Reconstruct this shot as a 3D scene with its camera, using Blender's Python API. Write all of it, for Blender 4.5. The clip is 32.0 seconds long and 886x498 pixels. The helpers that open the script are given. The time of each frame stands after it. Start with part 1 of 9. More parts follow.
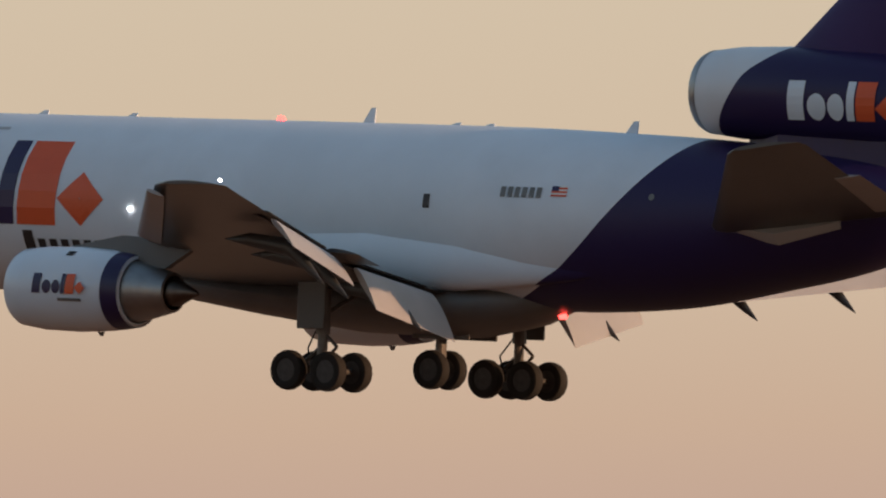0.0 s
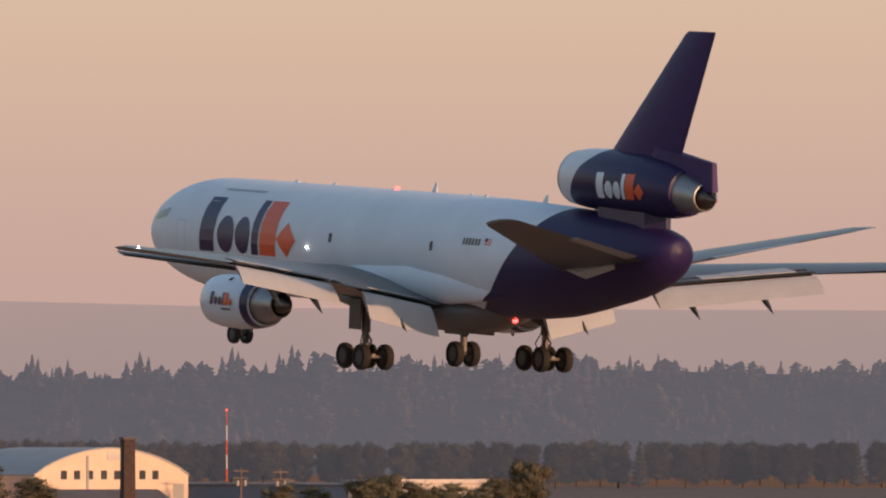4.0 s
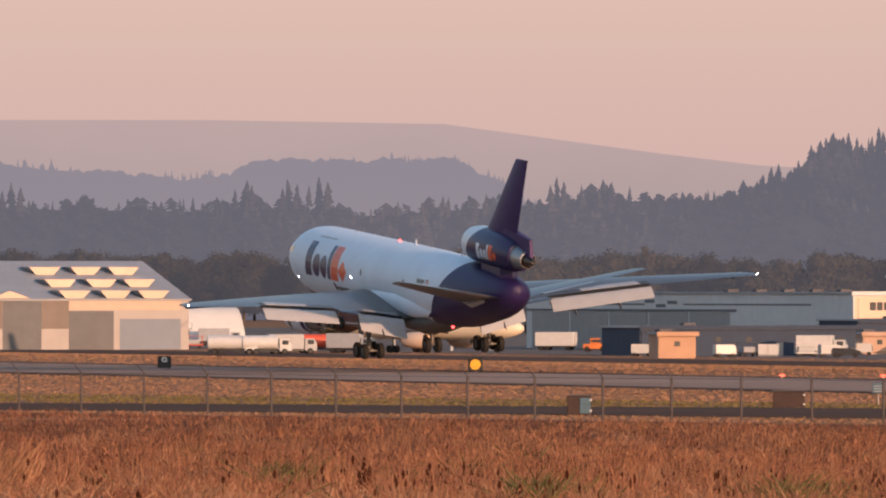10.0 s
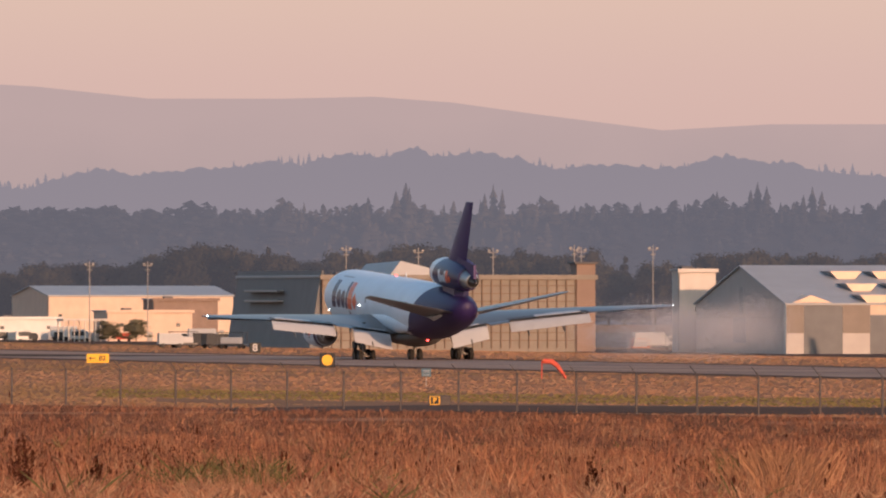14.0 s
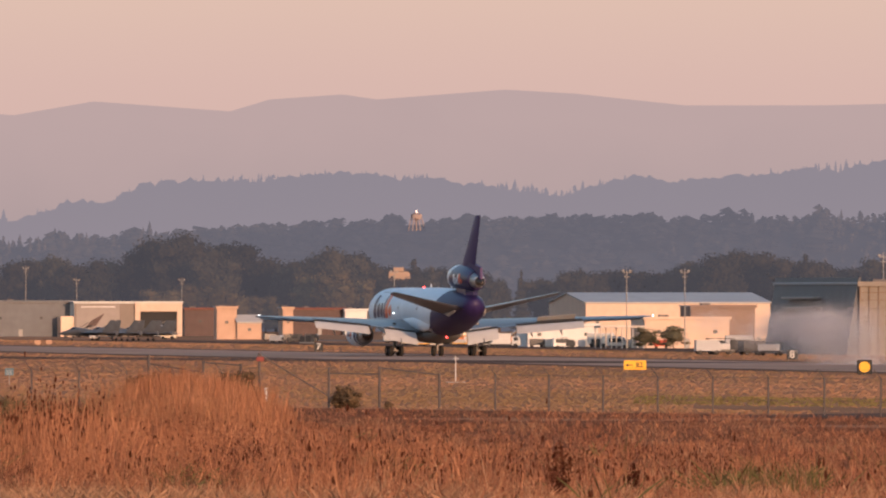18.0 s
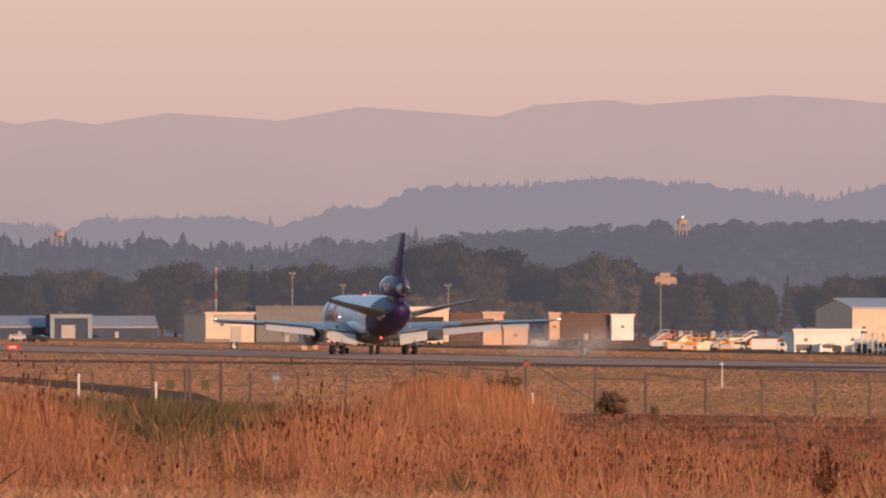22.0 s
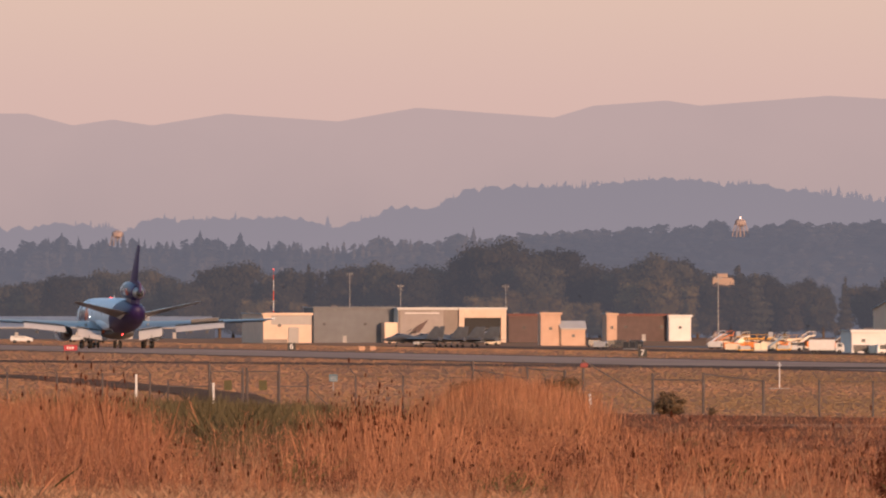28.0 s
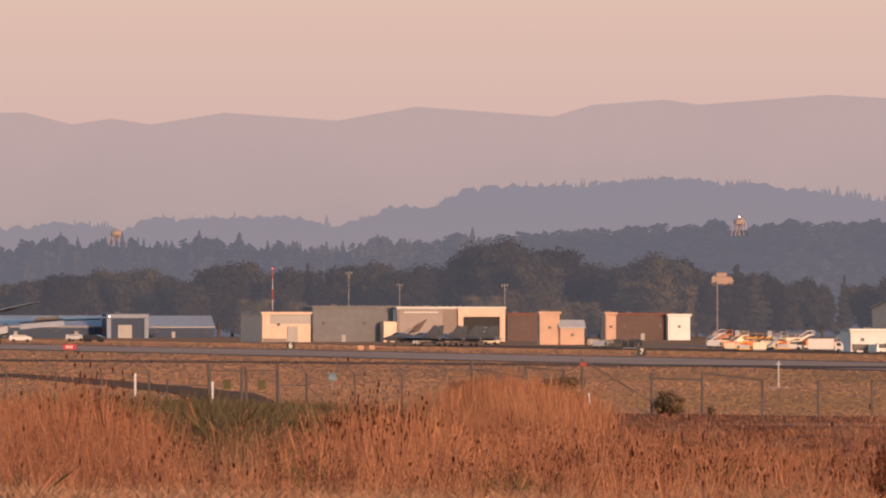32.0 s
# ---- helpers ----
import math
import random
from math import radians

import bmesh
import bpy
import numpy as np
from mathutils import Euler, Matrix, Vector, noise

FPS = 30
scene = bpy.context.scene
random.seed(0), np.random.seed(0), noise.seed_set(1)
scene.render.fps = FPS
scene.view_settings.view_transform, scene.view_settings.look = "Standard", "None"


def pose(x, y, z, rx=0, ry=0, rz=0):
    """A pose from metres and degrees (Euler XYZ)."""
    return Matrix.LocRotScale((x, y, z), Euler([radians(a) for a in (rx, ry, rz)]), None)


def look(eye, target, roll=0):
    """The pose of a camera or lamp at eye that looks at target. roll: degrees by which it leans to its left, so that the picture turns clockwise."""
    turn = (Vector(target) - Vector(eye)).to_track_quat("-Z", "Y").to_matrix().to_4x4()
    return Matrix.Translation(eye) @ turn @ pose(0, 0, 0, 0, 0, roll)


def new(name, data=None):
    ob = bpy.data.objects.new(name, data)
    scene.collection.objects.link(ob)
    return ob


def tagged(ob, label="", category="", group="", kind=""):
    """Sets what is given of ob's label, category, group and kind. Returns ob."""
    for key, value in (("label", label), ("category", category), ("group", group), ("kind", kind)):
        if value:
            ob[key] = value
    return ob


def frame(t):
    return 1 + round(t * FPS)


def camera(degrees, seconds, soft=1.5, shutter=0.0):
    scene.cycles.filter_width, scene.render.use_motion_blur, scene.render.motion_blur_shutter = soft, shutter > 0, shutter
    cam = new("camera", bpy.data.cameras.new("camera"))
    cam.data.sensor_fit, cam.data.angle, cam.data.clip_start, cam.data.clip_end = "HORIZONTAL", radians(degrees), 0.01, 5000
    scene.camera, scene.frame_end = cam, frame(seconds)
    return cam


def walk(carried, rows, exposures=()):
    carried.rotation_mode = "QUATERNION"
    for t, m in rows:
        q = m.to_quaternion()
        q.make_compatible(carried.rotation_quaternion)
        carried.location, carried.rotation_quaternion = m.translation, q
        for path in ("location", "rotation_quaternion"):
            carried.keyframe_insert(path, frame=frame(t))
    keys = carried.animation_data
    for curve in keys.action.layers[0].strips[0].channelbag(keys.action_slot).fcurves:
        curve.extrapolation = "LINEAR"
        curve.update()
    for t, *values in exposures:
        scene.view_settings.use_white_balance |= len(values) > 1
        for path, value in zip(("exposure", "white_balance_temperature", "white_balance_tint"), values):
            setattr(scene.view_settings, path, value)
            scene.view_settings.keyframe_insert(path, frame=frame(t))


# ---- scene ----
# ---- camera: a tripod stand on a low bank beside the airfield ----
EYE = (0.0, 0.0, 6.63)
# seconds, bearing and elevation of the lens axis in degrees (bearing clockwise from +y)
AIM = [
    (0, 42.9024, 2.8957), (0.5, 38.5615, 2.6779), (1, 35.0631, 2.3032), (1.5, 31.8182, 2.0411), (2, 29.5872, 1.7325),
    (2.5, 27.2306, 1.5365), (4.5, 19.2139, 0.8046), (5, 17.8774, 0.6287), (5.5, 16.5966, 0.5260), (6, 15.4578, 0.3938),
    (6.5, 14.3649, 0.2510), (7, 13.3153, 0.2054), (7.5, 12.2836, 0.2011), (8, 11.2118, 0.2074), (8.5, 10.2489, 0.2093),
    (9, 9.5200, 0.2123), (9.5, 8.9494, 0.2166), (10, 8.3956, 0.2189), (10.5, 7.8231, 0.2203), (11, 7.2318, 0.2236),
    (11.5, 6.6300, 0.2281), (12, 6.1084, 0.2295), (12.5, 5.6336, 0.2317), (13, 5.2190, 0.2347), (13.5, 4.8003, 0.2354),
    (14, 4.3493, 0.2405), (14.5, 3.9154, 0.2464), (15, 3.5824, 0.2501), (15.5, 3.2378, 0.2537), (17.5, 1.8959, 0.2697),
    (18, 1.6362, 0.2749), (18.5, 1.3846, 0.2784), (19, 1.1520, 0.2813), (19.5, 0.9687, 0.2871), (20, 0.7833, 0.2925),
    (20.5, 0.5987, 0.2943), (21, 0.4746, 0.2963), (21.5, 0.3855, 0.2977), (22, 0.2904, 0.3022), (22.5, 0.1662, 0.3105),
    (23, 0.0532, 0.3223), (23.5, -0.0064, 0.3200), (24, -0.0089, 0.3173), (24.5, -0.0044, 0.3110), (25, -0.0039, 0.3106),
    (25.5, -0.0037, 0.3106), (27.5, -0.0004, 0.3066), (28, 0.0000, 0.3062), (28.5, -0.0002, 0.3060), (29, -0.0004, 0.3060),
    (29.5, -0.0002, 0.3060), (30, -0.0002, 0.3047), (30.5, 0.0002, 0.3041), (31, 0.0019, 0.3024), (31.5, 0.0025, 0.3020),
    (32, 0.0049, 0.3016),
]


def bearing(az, d, z=0.0):
    """The point d metres from the camera's stand at the bearing az, in degrees."""
    a = radians(az)
    return Vector((d * math.sin(a), d * math.cos(a), z))


def sight(az, el):
    a, e = radians(az), radians(el)
    return Vector(EYE) + 1000 * Vector((math.sin(a) * math.cos(e), math.cos(a) * math.cos(e), math.sin(e)))


cam = camera(4.474, 32.0, soft=2.1)
walk(cam, [(t, look(EYE, sight(a, e))) for t, a, e in AIM],
     exposures=[(0, -0.50, 6550, 8), (1, -0.62, 6500, 9), (2.5, -0.55, 6500, 10), (4.5, -0.26, 6500, 12), (6, -0.14, 6400, 12), (7, 0.22, 6300, 12),
                (8, 0.18, 6220, 12), (9, 0.03, 6170, 12), (11, -0.06, 6170, 12), (13, -0.06, 6170, 12), (32, -0.06, 6170, 12)])

# ---- light: a hazy, low evening sun from behind the right shoulder ----
SUN_AZ, SUN_EL = 155.0, 7.0
world = bpy.data.worlds.new("evening_sky")
scene.world = world
world.use_nodes = True
wn = world.node_tree
wn.nodes.clear()
w_out = wn.nodes.new("ShaderNodeOutputWorld")
w_bg = wn.nodes.new("ShaderNodeBackground")
w_sky = wn.nodes.new("ShaderNodeTexSky")
w_sky.sky_type, w_sky.sun_disc = "NISHITA", False
w_sky.sun_elevation, w_sky.sun_rotation = radians(SUN_EL), radians(SUN_AZ)
w_sky.air_density, w_sky.dust_density, w_sky.ozone_density = 1.0, 2.0, 1.0
w_geo = wn.nodes.new("ShaderNodeTexCoord")
w_sep = wn.nodes.new("ShaderNodeSeparateXYZ")
w_haze = wn.nodes.new("ShaderNodeValToRGB")
w_amt = wn.nodes.new("ShaderNodeValToRGB")
w_mix = wn.nodes.new("ShaderNodeMix")
w_mix.data_type = "RGBA"
w_gain = wn.nodes.new("ShaderNodeMix")
w_gain.data_type, w_gain.blend_type = "RGBA", "MULTIPLY"
w_gain.inputs[0].default_value = 1.0
w_gain.inputs[7].default_value = (0.31, 0.32, 0.34, 1)
# the haze's own colour, from the horizon up to five degrees
r = w_haze.color_ramp
r.elements[0].position, r.elements[0].color = 0.0, (0.65, 0.425, 0.38, 1)
r.elements[1].position, r.elements[1].color = 0.10, (0.95, 0.81, 0.62, 1)
e = r.elements.new(0.02)
e.color = (0.74, 0.50, 0.415, 1)
e = r.elements.new(0.035)
e.color = (0.84, 0.59, 0.435, 1)
e = r.elements.new(0.055)
e.color = (0.91, 0.71, 0.525, 1)
e = r.elements.new(0.17)
e.color = (0.52, 0.50, 0.47, 1)
r = w_amt.color_ramp
r.elements[0].position, r.elements[0].color = 0.10, (1, 1, 1, 1)
r.elements[1].position, r.elements[1].color = 0.32, (0, 0, 0, 1)
for a, b in ((w_geo.outputs["Generated"], w_sep.inputs[0]), (w_sep.outputs["Z"], w_haze.inputs[0]),
             (w_sep.outputs["Z"], w_amt.inputs[0]), (w_sky.outputs[0], w_gain.inputs[6]),
             (w_amt.outputs[0], w_mix.inputs[0]), (w_gain.outputs[2], w_mix.inputs[6]),
             (w_haze.outputs[0], w_mix.inputs[7]), (w_mix.outputs[2], w_bg.inputs[0]),
             (w_bg.outputs[0], w_out.inputs[0])):
    wn.links.new(a, b)
w_bg.inputs[1].default_value = 1.0

sun = new("sun", bpy.data.lights.new("sun", "SUN"))
sun.data.energy, sun.data.angle, sun.data.color = 5.0, radians(0.6), (1.0, 0.55, 0.31)
_s = bearing(SUN_AZ, math.cos(radians(SUN_EL)), math.sin(radians(SUN_EL)))
sun.matrix_world = look(_s * 100, (0, 0, 0))


# ---- materials ----
def mat(name, color, rough=0.8, metal=0.0, vary=0.15, scale=1.0, big=0.0, bump=0.0, alt=None, island=0.0, each=0.0, spec=0.4):
    """A procedural surface: grain of size 1/scale metres, broad patches, a second colour in patches, relief, and a shift for each piece."""
    m = bpy.data.materials.new(name)
    m.use_nodes = True
    nt = m.node_tree
    b = nt.nodes["Principled BSDF"]
    b.inputs["Roughness"].default_value, b.inputs["Metallic"].default_value = rough, metal
    b.inputs["Specular IOR Level"].default_value = spec
    tc = nt.nodes.new("ShaderNodeTexCoord")
    n1 = nt.nodes.new("ShaderNodeTexNoise")
    n1.inputs["Scale"].default_value, n1.inputs["Detail"].default_value = scale, 4
    nt.links.new(tc.outputs["Object"], n1.inputs["Vector"])
    n2 = nt.nodes.new("ShaderNodeTexNoise")
    n2.inputs["Scale"].default_value, n2.inputs["Detail"].default_value = (big or scale / 9), 3
    nt.links.new(tc.outputs["Object"], n2.inputs["Vector"])
    ramp = nt.nodes.new("ShaderNodeValToRGB")
    lo = [c * (1 - vary) for c in color]
    hi = [min(1, c * (1 + vary)) for c in color]
    ramp.color_ramp.elements[0].position, ramp.color_ramp.elements[0].color = 0.3, (*lo, 1)
    ramp.color_ramp.elements[1].position, ramp.color_ramp.elements[1].color = 0.7, (*hi, 1)
    nt.links.new(n1.outputs["Fac"], ramp.inputs[0])
    mix = nt.nodes.new("ShaderNodeMix")
    mix.data_type = "RGBA"
    a2 = alt or [c * (1 - vary * 0.8) for c in color]
    mix.inputs[7].default_value = (*a2, 1)
    r2 = nt.nodes.new("ShaderNodeValToRGB")
    r2.color_ramp.elements[0].position, r2.color_ramp.elements[1].position = 0.42, 0.62
    if not alt:
        r2.color_ramp.elements[1].color = (0.6, 0.6, 0.6, 1)
    nt.links.new(n2.outputs["Fac"], r2.inputs[0])
    nt.links.new(r2.outputs[0], mix.inputs[0])
    nt.links.new(ramp.outputs[0], mix.inputs[6])
    col = mix.outputs[2]
    for amount, node, out in ((island, "ShaderNodeNewGeometry", "Random Per Island"), (each, "ShaderNodeObjectInfo", "Random")):
        if amount:
            src = nt.nodes.new(node)
            mr = nt.nodes.new("ShaderNodeMapRange")
            mr.inputs[3].default_value, mr.inputs[4].default_value = 1 - amount, 1 + amount
            nt.links.new(src.outputs[out], mr.inputs[0])
            hsv = nt.nodes.new("ShaderNodeHueSaturation")
            nt.links.new(mr.outputs[0], hsv.inputs["Value"])
            nt.links.new(col, hsv.inputs["Color"])
            col = hsv.outputs[0]
    nt.links.new(col, b.inputs["Base Color"])
    if bump:
        bp = nt.nodes.new("ShaderNodeBump")
        bp.inputs["Strength"].default_value = bump
        bp.inputs["Distance"].default_value = 0.05
        nt.links.new(n1.outputs["Fac"], bp.inputs["Height"])
        nt.links.new(bp.outputs[0], b.inputs["Normal"])
    return m


def glow(name, color, strength):
    m = bpy.data.materials.new(name)
    m.use_nodes = True
    b = m.node_tree.nodes["Principled BSDF"]
    b.inputs["Base Color"].default_value = (*color, 1)
    b.inputs["Emission Color"].default_value = (*color, 1)
    b.inputs["Emission Strength"].default_value = strength
    return m


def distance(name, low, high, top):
    """Far ridge backdrop: haze painted as glowing colour, low at the foot, high above."""
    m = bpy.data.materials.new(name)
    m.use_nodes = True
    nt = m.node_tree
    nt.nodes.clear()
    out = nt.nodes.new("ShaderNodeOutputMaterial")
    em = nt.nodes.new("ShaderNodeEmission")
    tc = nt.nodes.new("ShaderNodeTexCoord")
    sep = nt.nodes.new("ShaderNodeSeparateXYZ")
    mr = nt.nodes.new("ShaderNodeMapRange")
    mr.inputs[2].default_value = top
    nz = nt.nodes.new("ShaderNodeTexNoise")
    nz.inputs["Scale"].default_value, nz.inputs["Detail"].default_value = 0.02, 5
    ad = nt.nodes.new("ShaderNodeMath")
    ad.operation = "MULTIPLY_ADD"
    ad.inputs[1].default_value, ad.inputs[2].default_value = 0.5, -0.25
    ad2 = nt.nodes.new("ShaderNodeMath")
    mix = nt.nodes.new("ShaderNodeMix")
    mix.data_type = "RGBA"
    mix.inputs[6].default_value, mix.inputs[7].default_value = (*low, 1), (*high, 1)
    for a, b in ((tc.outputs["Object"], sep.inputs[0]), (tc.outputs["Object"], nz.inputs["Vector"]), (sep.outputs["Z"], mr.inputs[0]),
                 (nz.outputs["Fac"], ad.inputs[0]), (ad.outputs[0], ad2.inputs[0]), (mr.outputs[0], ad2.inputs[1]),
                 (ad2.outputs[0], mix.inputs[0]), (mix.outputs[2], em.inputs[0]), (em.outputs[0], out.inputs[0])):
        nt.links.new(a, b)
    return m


M_GRASS = mat("mown_grass_ground", (0.325, 0.180, 0.112), 0.95, vary=0.12, scale=0.25, big=0.02, alt=(0.300, 0.165, 0.098), spec=0.0)
M_MOWN = mat("mown_dry_grass", (0.315, 0.178, 0.112), 0.95, vary=0.08, scale=0.06, big=0.012, alt=(0.280, 0.158, 0.096), island=0.06, spec=0.0)
M_OLIVEGRASS = mat("mown_olive_grass", (0.148, 0.118, 0.052), 0.95, vary=0.1, scale=0.06, big=0.012, island=0.06, spec=0.0)
M_DULLGRASS = mat("mown_dull_grass", (0.215, 0.140, 0.080), 0.95, vary=0.08, scale=0.06, big=0.012, island=0.06, spec=0.0)
M_OLIVE = mat("dull_olive_thicket", (0.105, 0.085, 0.045), 0.9, vary=0.3, scale=0.8, island=0.4, spec=0.1)
M_ASPHALT = mat("worn_asphalt", (0.145, 0.096, 0.075), 1.0, vary=0.2, scale=0.5, big=0.03, spec=0.0)
M_RUNWAY = mat("runway_concrete", (0.43, 0.285, 0.215), 0.95, vary=0.15, scale=0.3, big=0.02, alt=(0.34, 0.23, 0.178), spec=0.0)
M_ROAD = mat("perimeter_road_asphalt", (0.165, 0.10, 0.07), 1.0, vary=0.2, scale=0.5, spec=0.0)
M_APRON = mat("apron_concrete", (0.17, 0.118, 0.094), 0.9, vary=0.2, scale=0.3, big=0.02, spec=0.2)
M_PAINT_W = mat("white_marking_paint", (0.75, 0.74, 0.72), 0.7, vary=0.1, scale=2)
M_SOIL = mat("dry_field_soil", (0.20, 0.095, 0.055), 0.95, vary=0.3, scale=0.6, big=0.05, spec=0.0)
M_WEED = mat("dry_weeds", (0.205, 0.088, 0.056), 0.9, vary=0.3, scale=0.5, big=0.12, alt=(0.245, 0.126, 0.077), island=0.36, spec=0.0)
M_TALL = mat("tall_orange_stalks", (0.32, 0.155, 0.088), 0.9, vary=0.3, scale=0.5, big=0.2, alt=(0.25, 0.110, 0.062), island=0.45, spec=0.0)
M_DARKWEED = mat("dark_dock_weeds", (0.12, 0.05, 0.034), 0.9, vary=0.3, scale=0.6, island=0.45, spec=0.0)
M_STRAW = mat("straw_grass", (0.285, 0.168, 0.106), 0.9, vary=0.25, scale=0.5, island=0.4, spec=0.0)
M_GOLD = mat("golden_grass", (0.265, 0.138, 0.078), 0.9, vary=0.25, scale=0.5, island=0.4, spec=0.0)
M_WEEDG = mat("green_weeds", (0.098, 0.090, 0.040), 0.9, vary=0.25, scale=0.9, island=0.4, spec=0.0)
M_SEED = mat("brown_seed_heads", (0.085, 0.032, 0.020), 0.9, vary=0.2, scale=3, island=0.4, spec=0.0)
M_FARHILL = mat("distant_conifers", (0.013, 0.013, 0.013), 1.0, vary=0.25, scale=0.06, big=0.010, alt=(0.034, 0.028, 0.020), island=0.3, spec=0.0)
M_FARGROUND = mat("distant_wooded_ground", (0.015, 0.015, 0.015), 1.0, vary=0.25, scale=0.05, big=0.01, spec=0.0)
for m_far in (M_FARHILL, M_FARGROUND):      # haze before the backdrop woods, kilometres off, painted in as faint emission
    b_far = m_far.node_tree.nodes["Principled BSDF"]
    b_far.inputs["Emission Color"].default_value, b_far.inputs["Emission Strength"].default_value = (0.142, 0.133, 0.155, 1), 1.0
M_LEAF = mat("dusty_leaves", (0.094, 0.090, 0.062), 0.9, vary=0.2, scale=0.3, big=0.1, alt=(0.110, 0.092, 0.06), island=0.1, each=0.25, spec=0.05)
M_SHRUB = mat("dry_olive_shrub", (0.125, 0.085, 0.050), 0.9, vary=0.3, scale=0.8, island=0.4, spec=0.05)
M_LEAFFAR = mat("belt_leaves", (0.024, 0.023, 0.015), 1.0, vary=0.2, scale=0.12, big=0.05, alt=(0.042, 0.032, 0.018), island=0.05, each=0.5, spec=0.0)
b_far = M_LEAFFAR.node_tree.nodes["Principled BSDF"]      # the far belt's haze is painted in as emission too
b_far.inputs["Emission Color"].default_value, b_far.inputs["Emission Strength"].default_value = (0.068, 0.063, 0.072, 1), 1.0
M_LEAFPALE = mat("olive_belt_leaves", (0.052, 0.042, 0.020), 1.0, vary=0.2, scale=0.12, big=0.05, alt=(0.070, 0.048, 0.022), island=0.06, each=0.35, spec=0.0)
# the olive trees carry the same painted haze glow
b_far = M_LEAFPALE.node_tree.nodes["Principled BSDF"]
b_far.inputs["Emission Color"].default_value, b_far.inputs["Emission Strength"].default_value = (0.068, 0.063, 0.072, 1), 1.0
M_CONIFER = mat("conifer_needles", (0.058, 0.056, 0.045), 0.9, vary=0.2, scale=0.3, island=0.12, each=0.2, spec=0.1)
M_BARK = mat("grey_brown_bark", (0.10, 0.075, 0.055), 0.95, vary=0.3, scale=2)


# ---- mesh building ----
def box(x0, x1, y0, y1, z0, z1):
    v = [(x, y, z) for z in (z0, z1) for y in (y0, y1) for x in (x0, x1)]
    return v, [(0, 2, 3, 1), (4, 5, 7, 6), (0, 1, 5, 4), (2, 6, 7, 3), (0, 4, 6, 2), (1, 3, 7, 5)]


def bbox(x0, x1, y0, y1, z0, z1, c=0.03):
    """A box with chamfered edges."""
    bm = bmesh.new()
    bmesh.ops.create_cube(bm, size=1)
    bmesh.ops.scale(bm, vec=(x1 - x0, y1 - y0, z1 - z0), verts=bm.verts)
    bmesh.ops.translate(bm, vec=((x0 + x1) / 2, (y0 + y1) / 2, (z0 + z1) / 2), verts=bm.verts)
    bmesh.ops.bevel(bm, geom=bm.edges[:], offset=c, segments=1, affect="EDGES")
    bm.verts.index_update()
    g = [tuple(v.co) for v in bm.verts], [tuple(v.index for v in f.verts) for f in bm.faces]
    bm.free()
    return g


def join(*geoms):
    v, f = [], []
    for gv, gf in geoms:
        o = len(v)
        v.extend(gv)
        f.extend(tuple(i + o for i in q) for q in gf)
    return v, f


def loft(rings, caps=True, closed=True):
    n = len(rings[0])
    v = [tuple(p) for r_ in rings for p in r_]
    f = []
    for i in range(len(rings) - 1):
        for j in range(n if closed else n - 1):
            k = (j + 1) % n
            f.append((i * n + j, i * n + k, (i + 1) * n + k, (i + 1) * n + j))
    if caps:
        f.append(tuple(range(n - 1, -1, -1)))
        f.append(tuple((len(rings) - 1) * n + j for j in range(n)))
    return v, f


def rod(p, q, r0, r1=None, n=8):
    """A round bar from p to q."""
    p, q = Vector(p), Vector(q)
    r1 = r0 if r1 is None else r1
    d = (q - p).normalized()
    a = d.orthogonal().normalized()
    b = d.cross(a)
    ang = [2 * math.pi * k / n for k in range(n)]
    return loft([[p + r0 * (math.cos(t) * a + math.sin(t) * b) for t in ang], [q + r1 * (math.cos(t) * a + math.sin(t) * b) for t in ang]])


def tube_x(stations, n=32, y=0.0, caps=True):
    """Rings (x, z, half width, half height) along x."""
    return loft([[(x, y + w * math.sin(2 * math.pi * k / n), z + h * math.cos(2 * math.pi * k / n)) for k in range(n)] for x, z, w, h in stations], caps)


def moved(g, m):
    return [tuple(m @ Vector(p)) for p in g[0]], g[1]


def mesh(name, g, material, smooth=False):
    me = bpy.data.meshes.new(name)
    me.from_pydata(g[0], [], g[1])
    bm = bmesh.new()
    bm.from_mesh(me)
    bmesh.ops.recalc_face_normals(bm, faces=bm.faces)
    bm.to_mesh(me)
    bm.free()
    me.materials.append(material)
    if smooth:
        me.polygons.foreach_set("use_smooth", [True] * len(me.polygons))
        me.set_sharp_from_angle(angle=radians(40))
    return me


def part(name, g, material, parent, label="", smooth=False):
    """One mesh under a thing or a part; g is (verts, faces) or a finished mesh, in the parent's space."""
    ob = new(name, g if isinstance(g, bpy.types.Mesh) else mesh(name, g, material, smooth))
    ob.parent = parent
    if label:
        tagged(ob, label)
    return ob


def thing(name, m, label, category, group="", kind=""):
    ob = new(name)
    ob.matrix_world = m
    return tagged(ob, label, category, group, kind)


def structure(name, g, material, label, category="", smooth=False, kind="structure"):
    return tagged(new(name, mesh(name, g, material, smooth)), label, category or name, kind=kind)


def raw_mesh(name, v, f, material, smooth=False):
    """A large mesh from arrays: v (n,3), f (m,3) or (m,4)."""
    me = bpy.data.meshes.new(name)
    v, f = np.asarray(v, dtype=np.float32), np.asarray(f, dtype=np.int32)
    me.vertices.add(len(v))
    me.vertices.foreach_set("co", v.ravel())
    me.loops.add(f.size)
    me.loops.foreach_set("vertex_index", f.ravel())
    me.polygons.add(len(f))
    me.polygons.foreach_set("loop_start", np.arange(0, f.size, f.shape[1], dtype=np.int32))
    me.materials.append(material)
    me.update(calc_edges=True)
    if smooth:
        me.polygons.foreach_set("use_smooth", [True] * len(f))
    return me
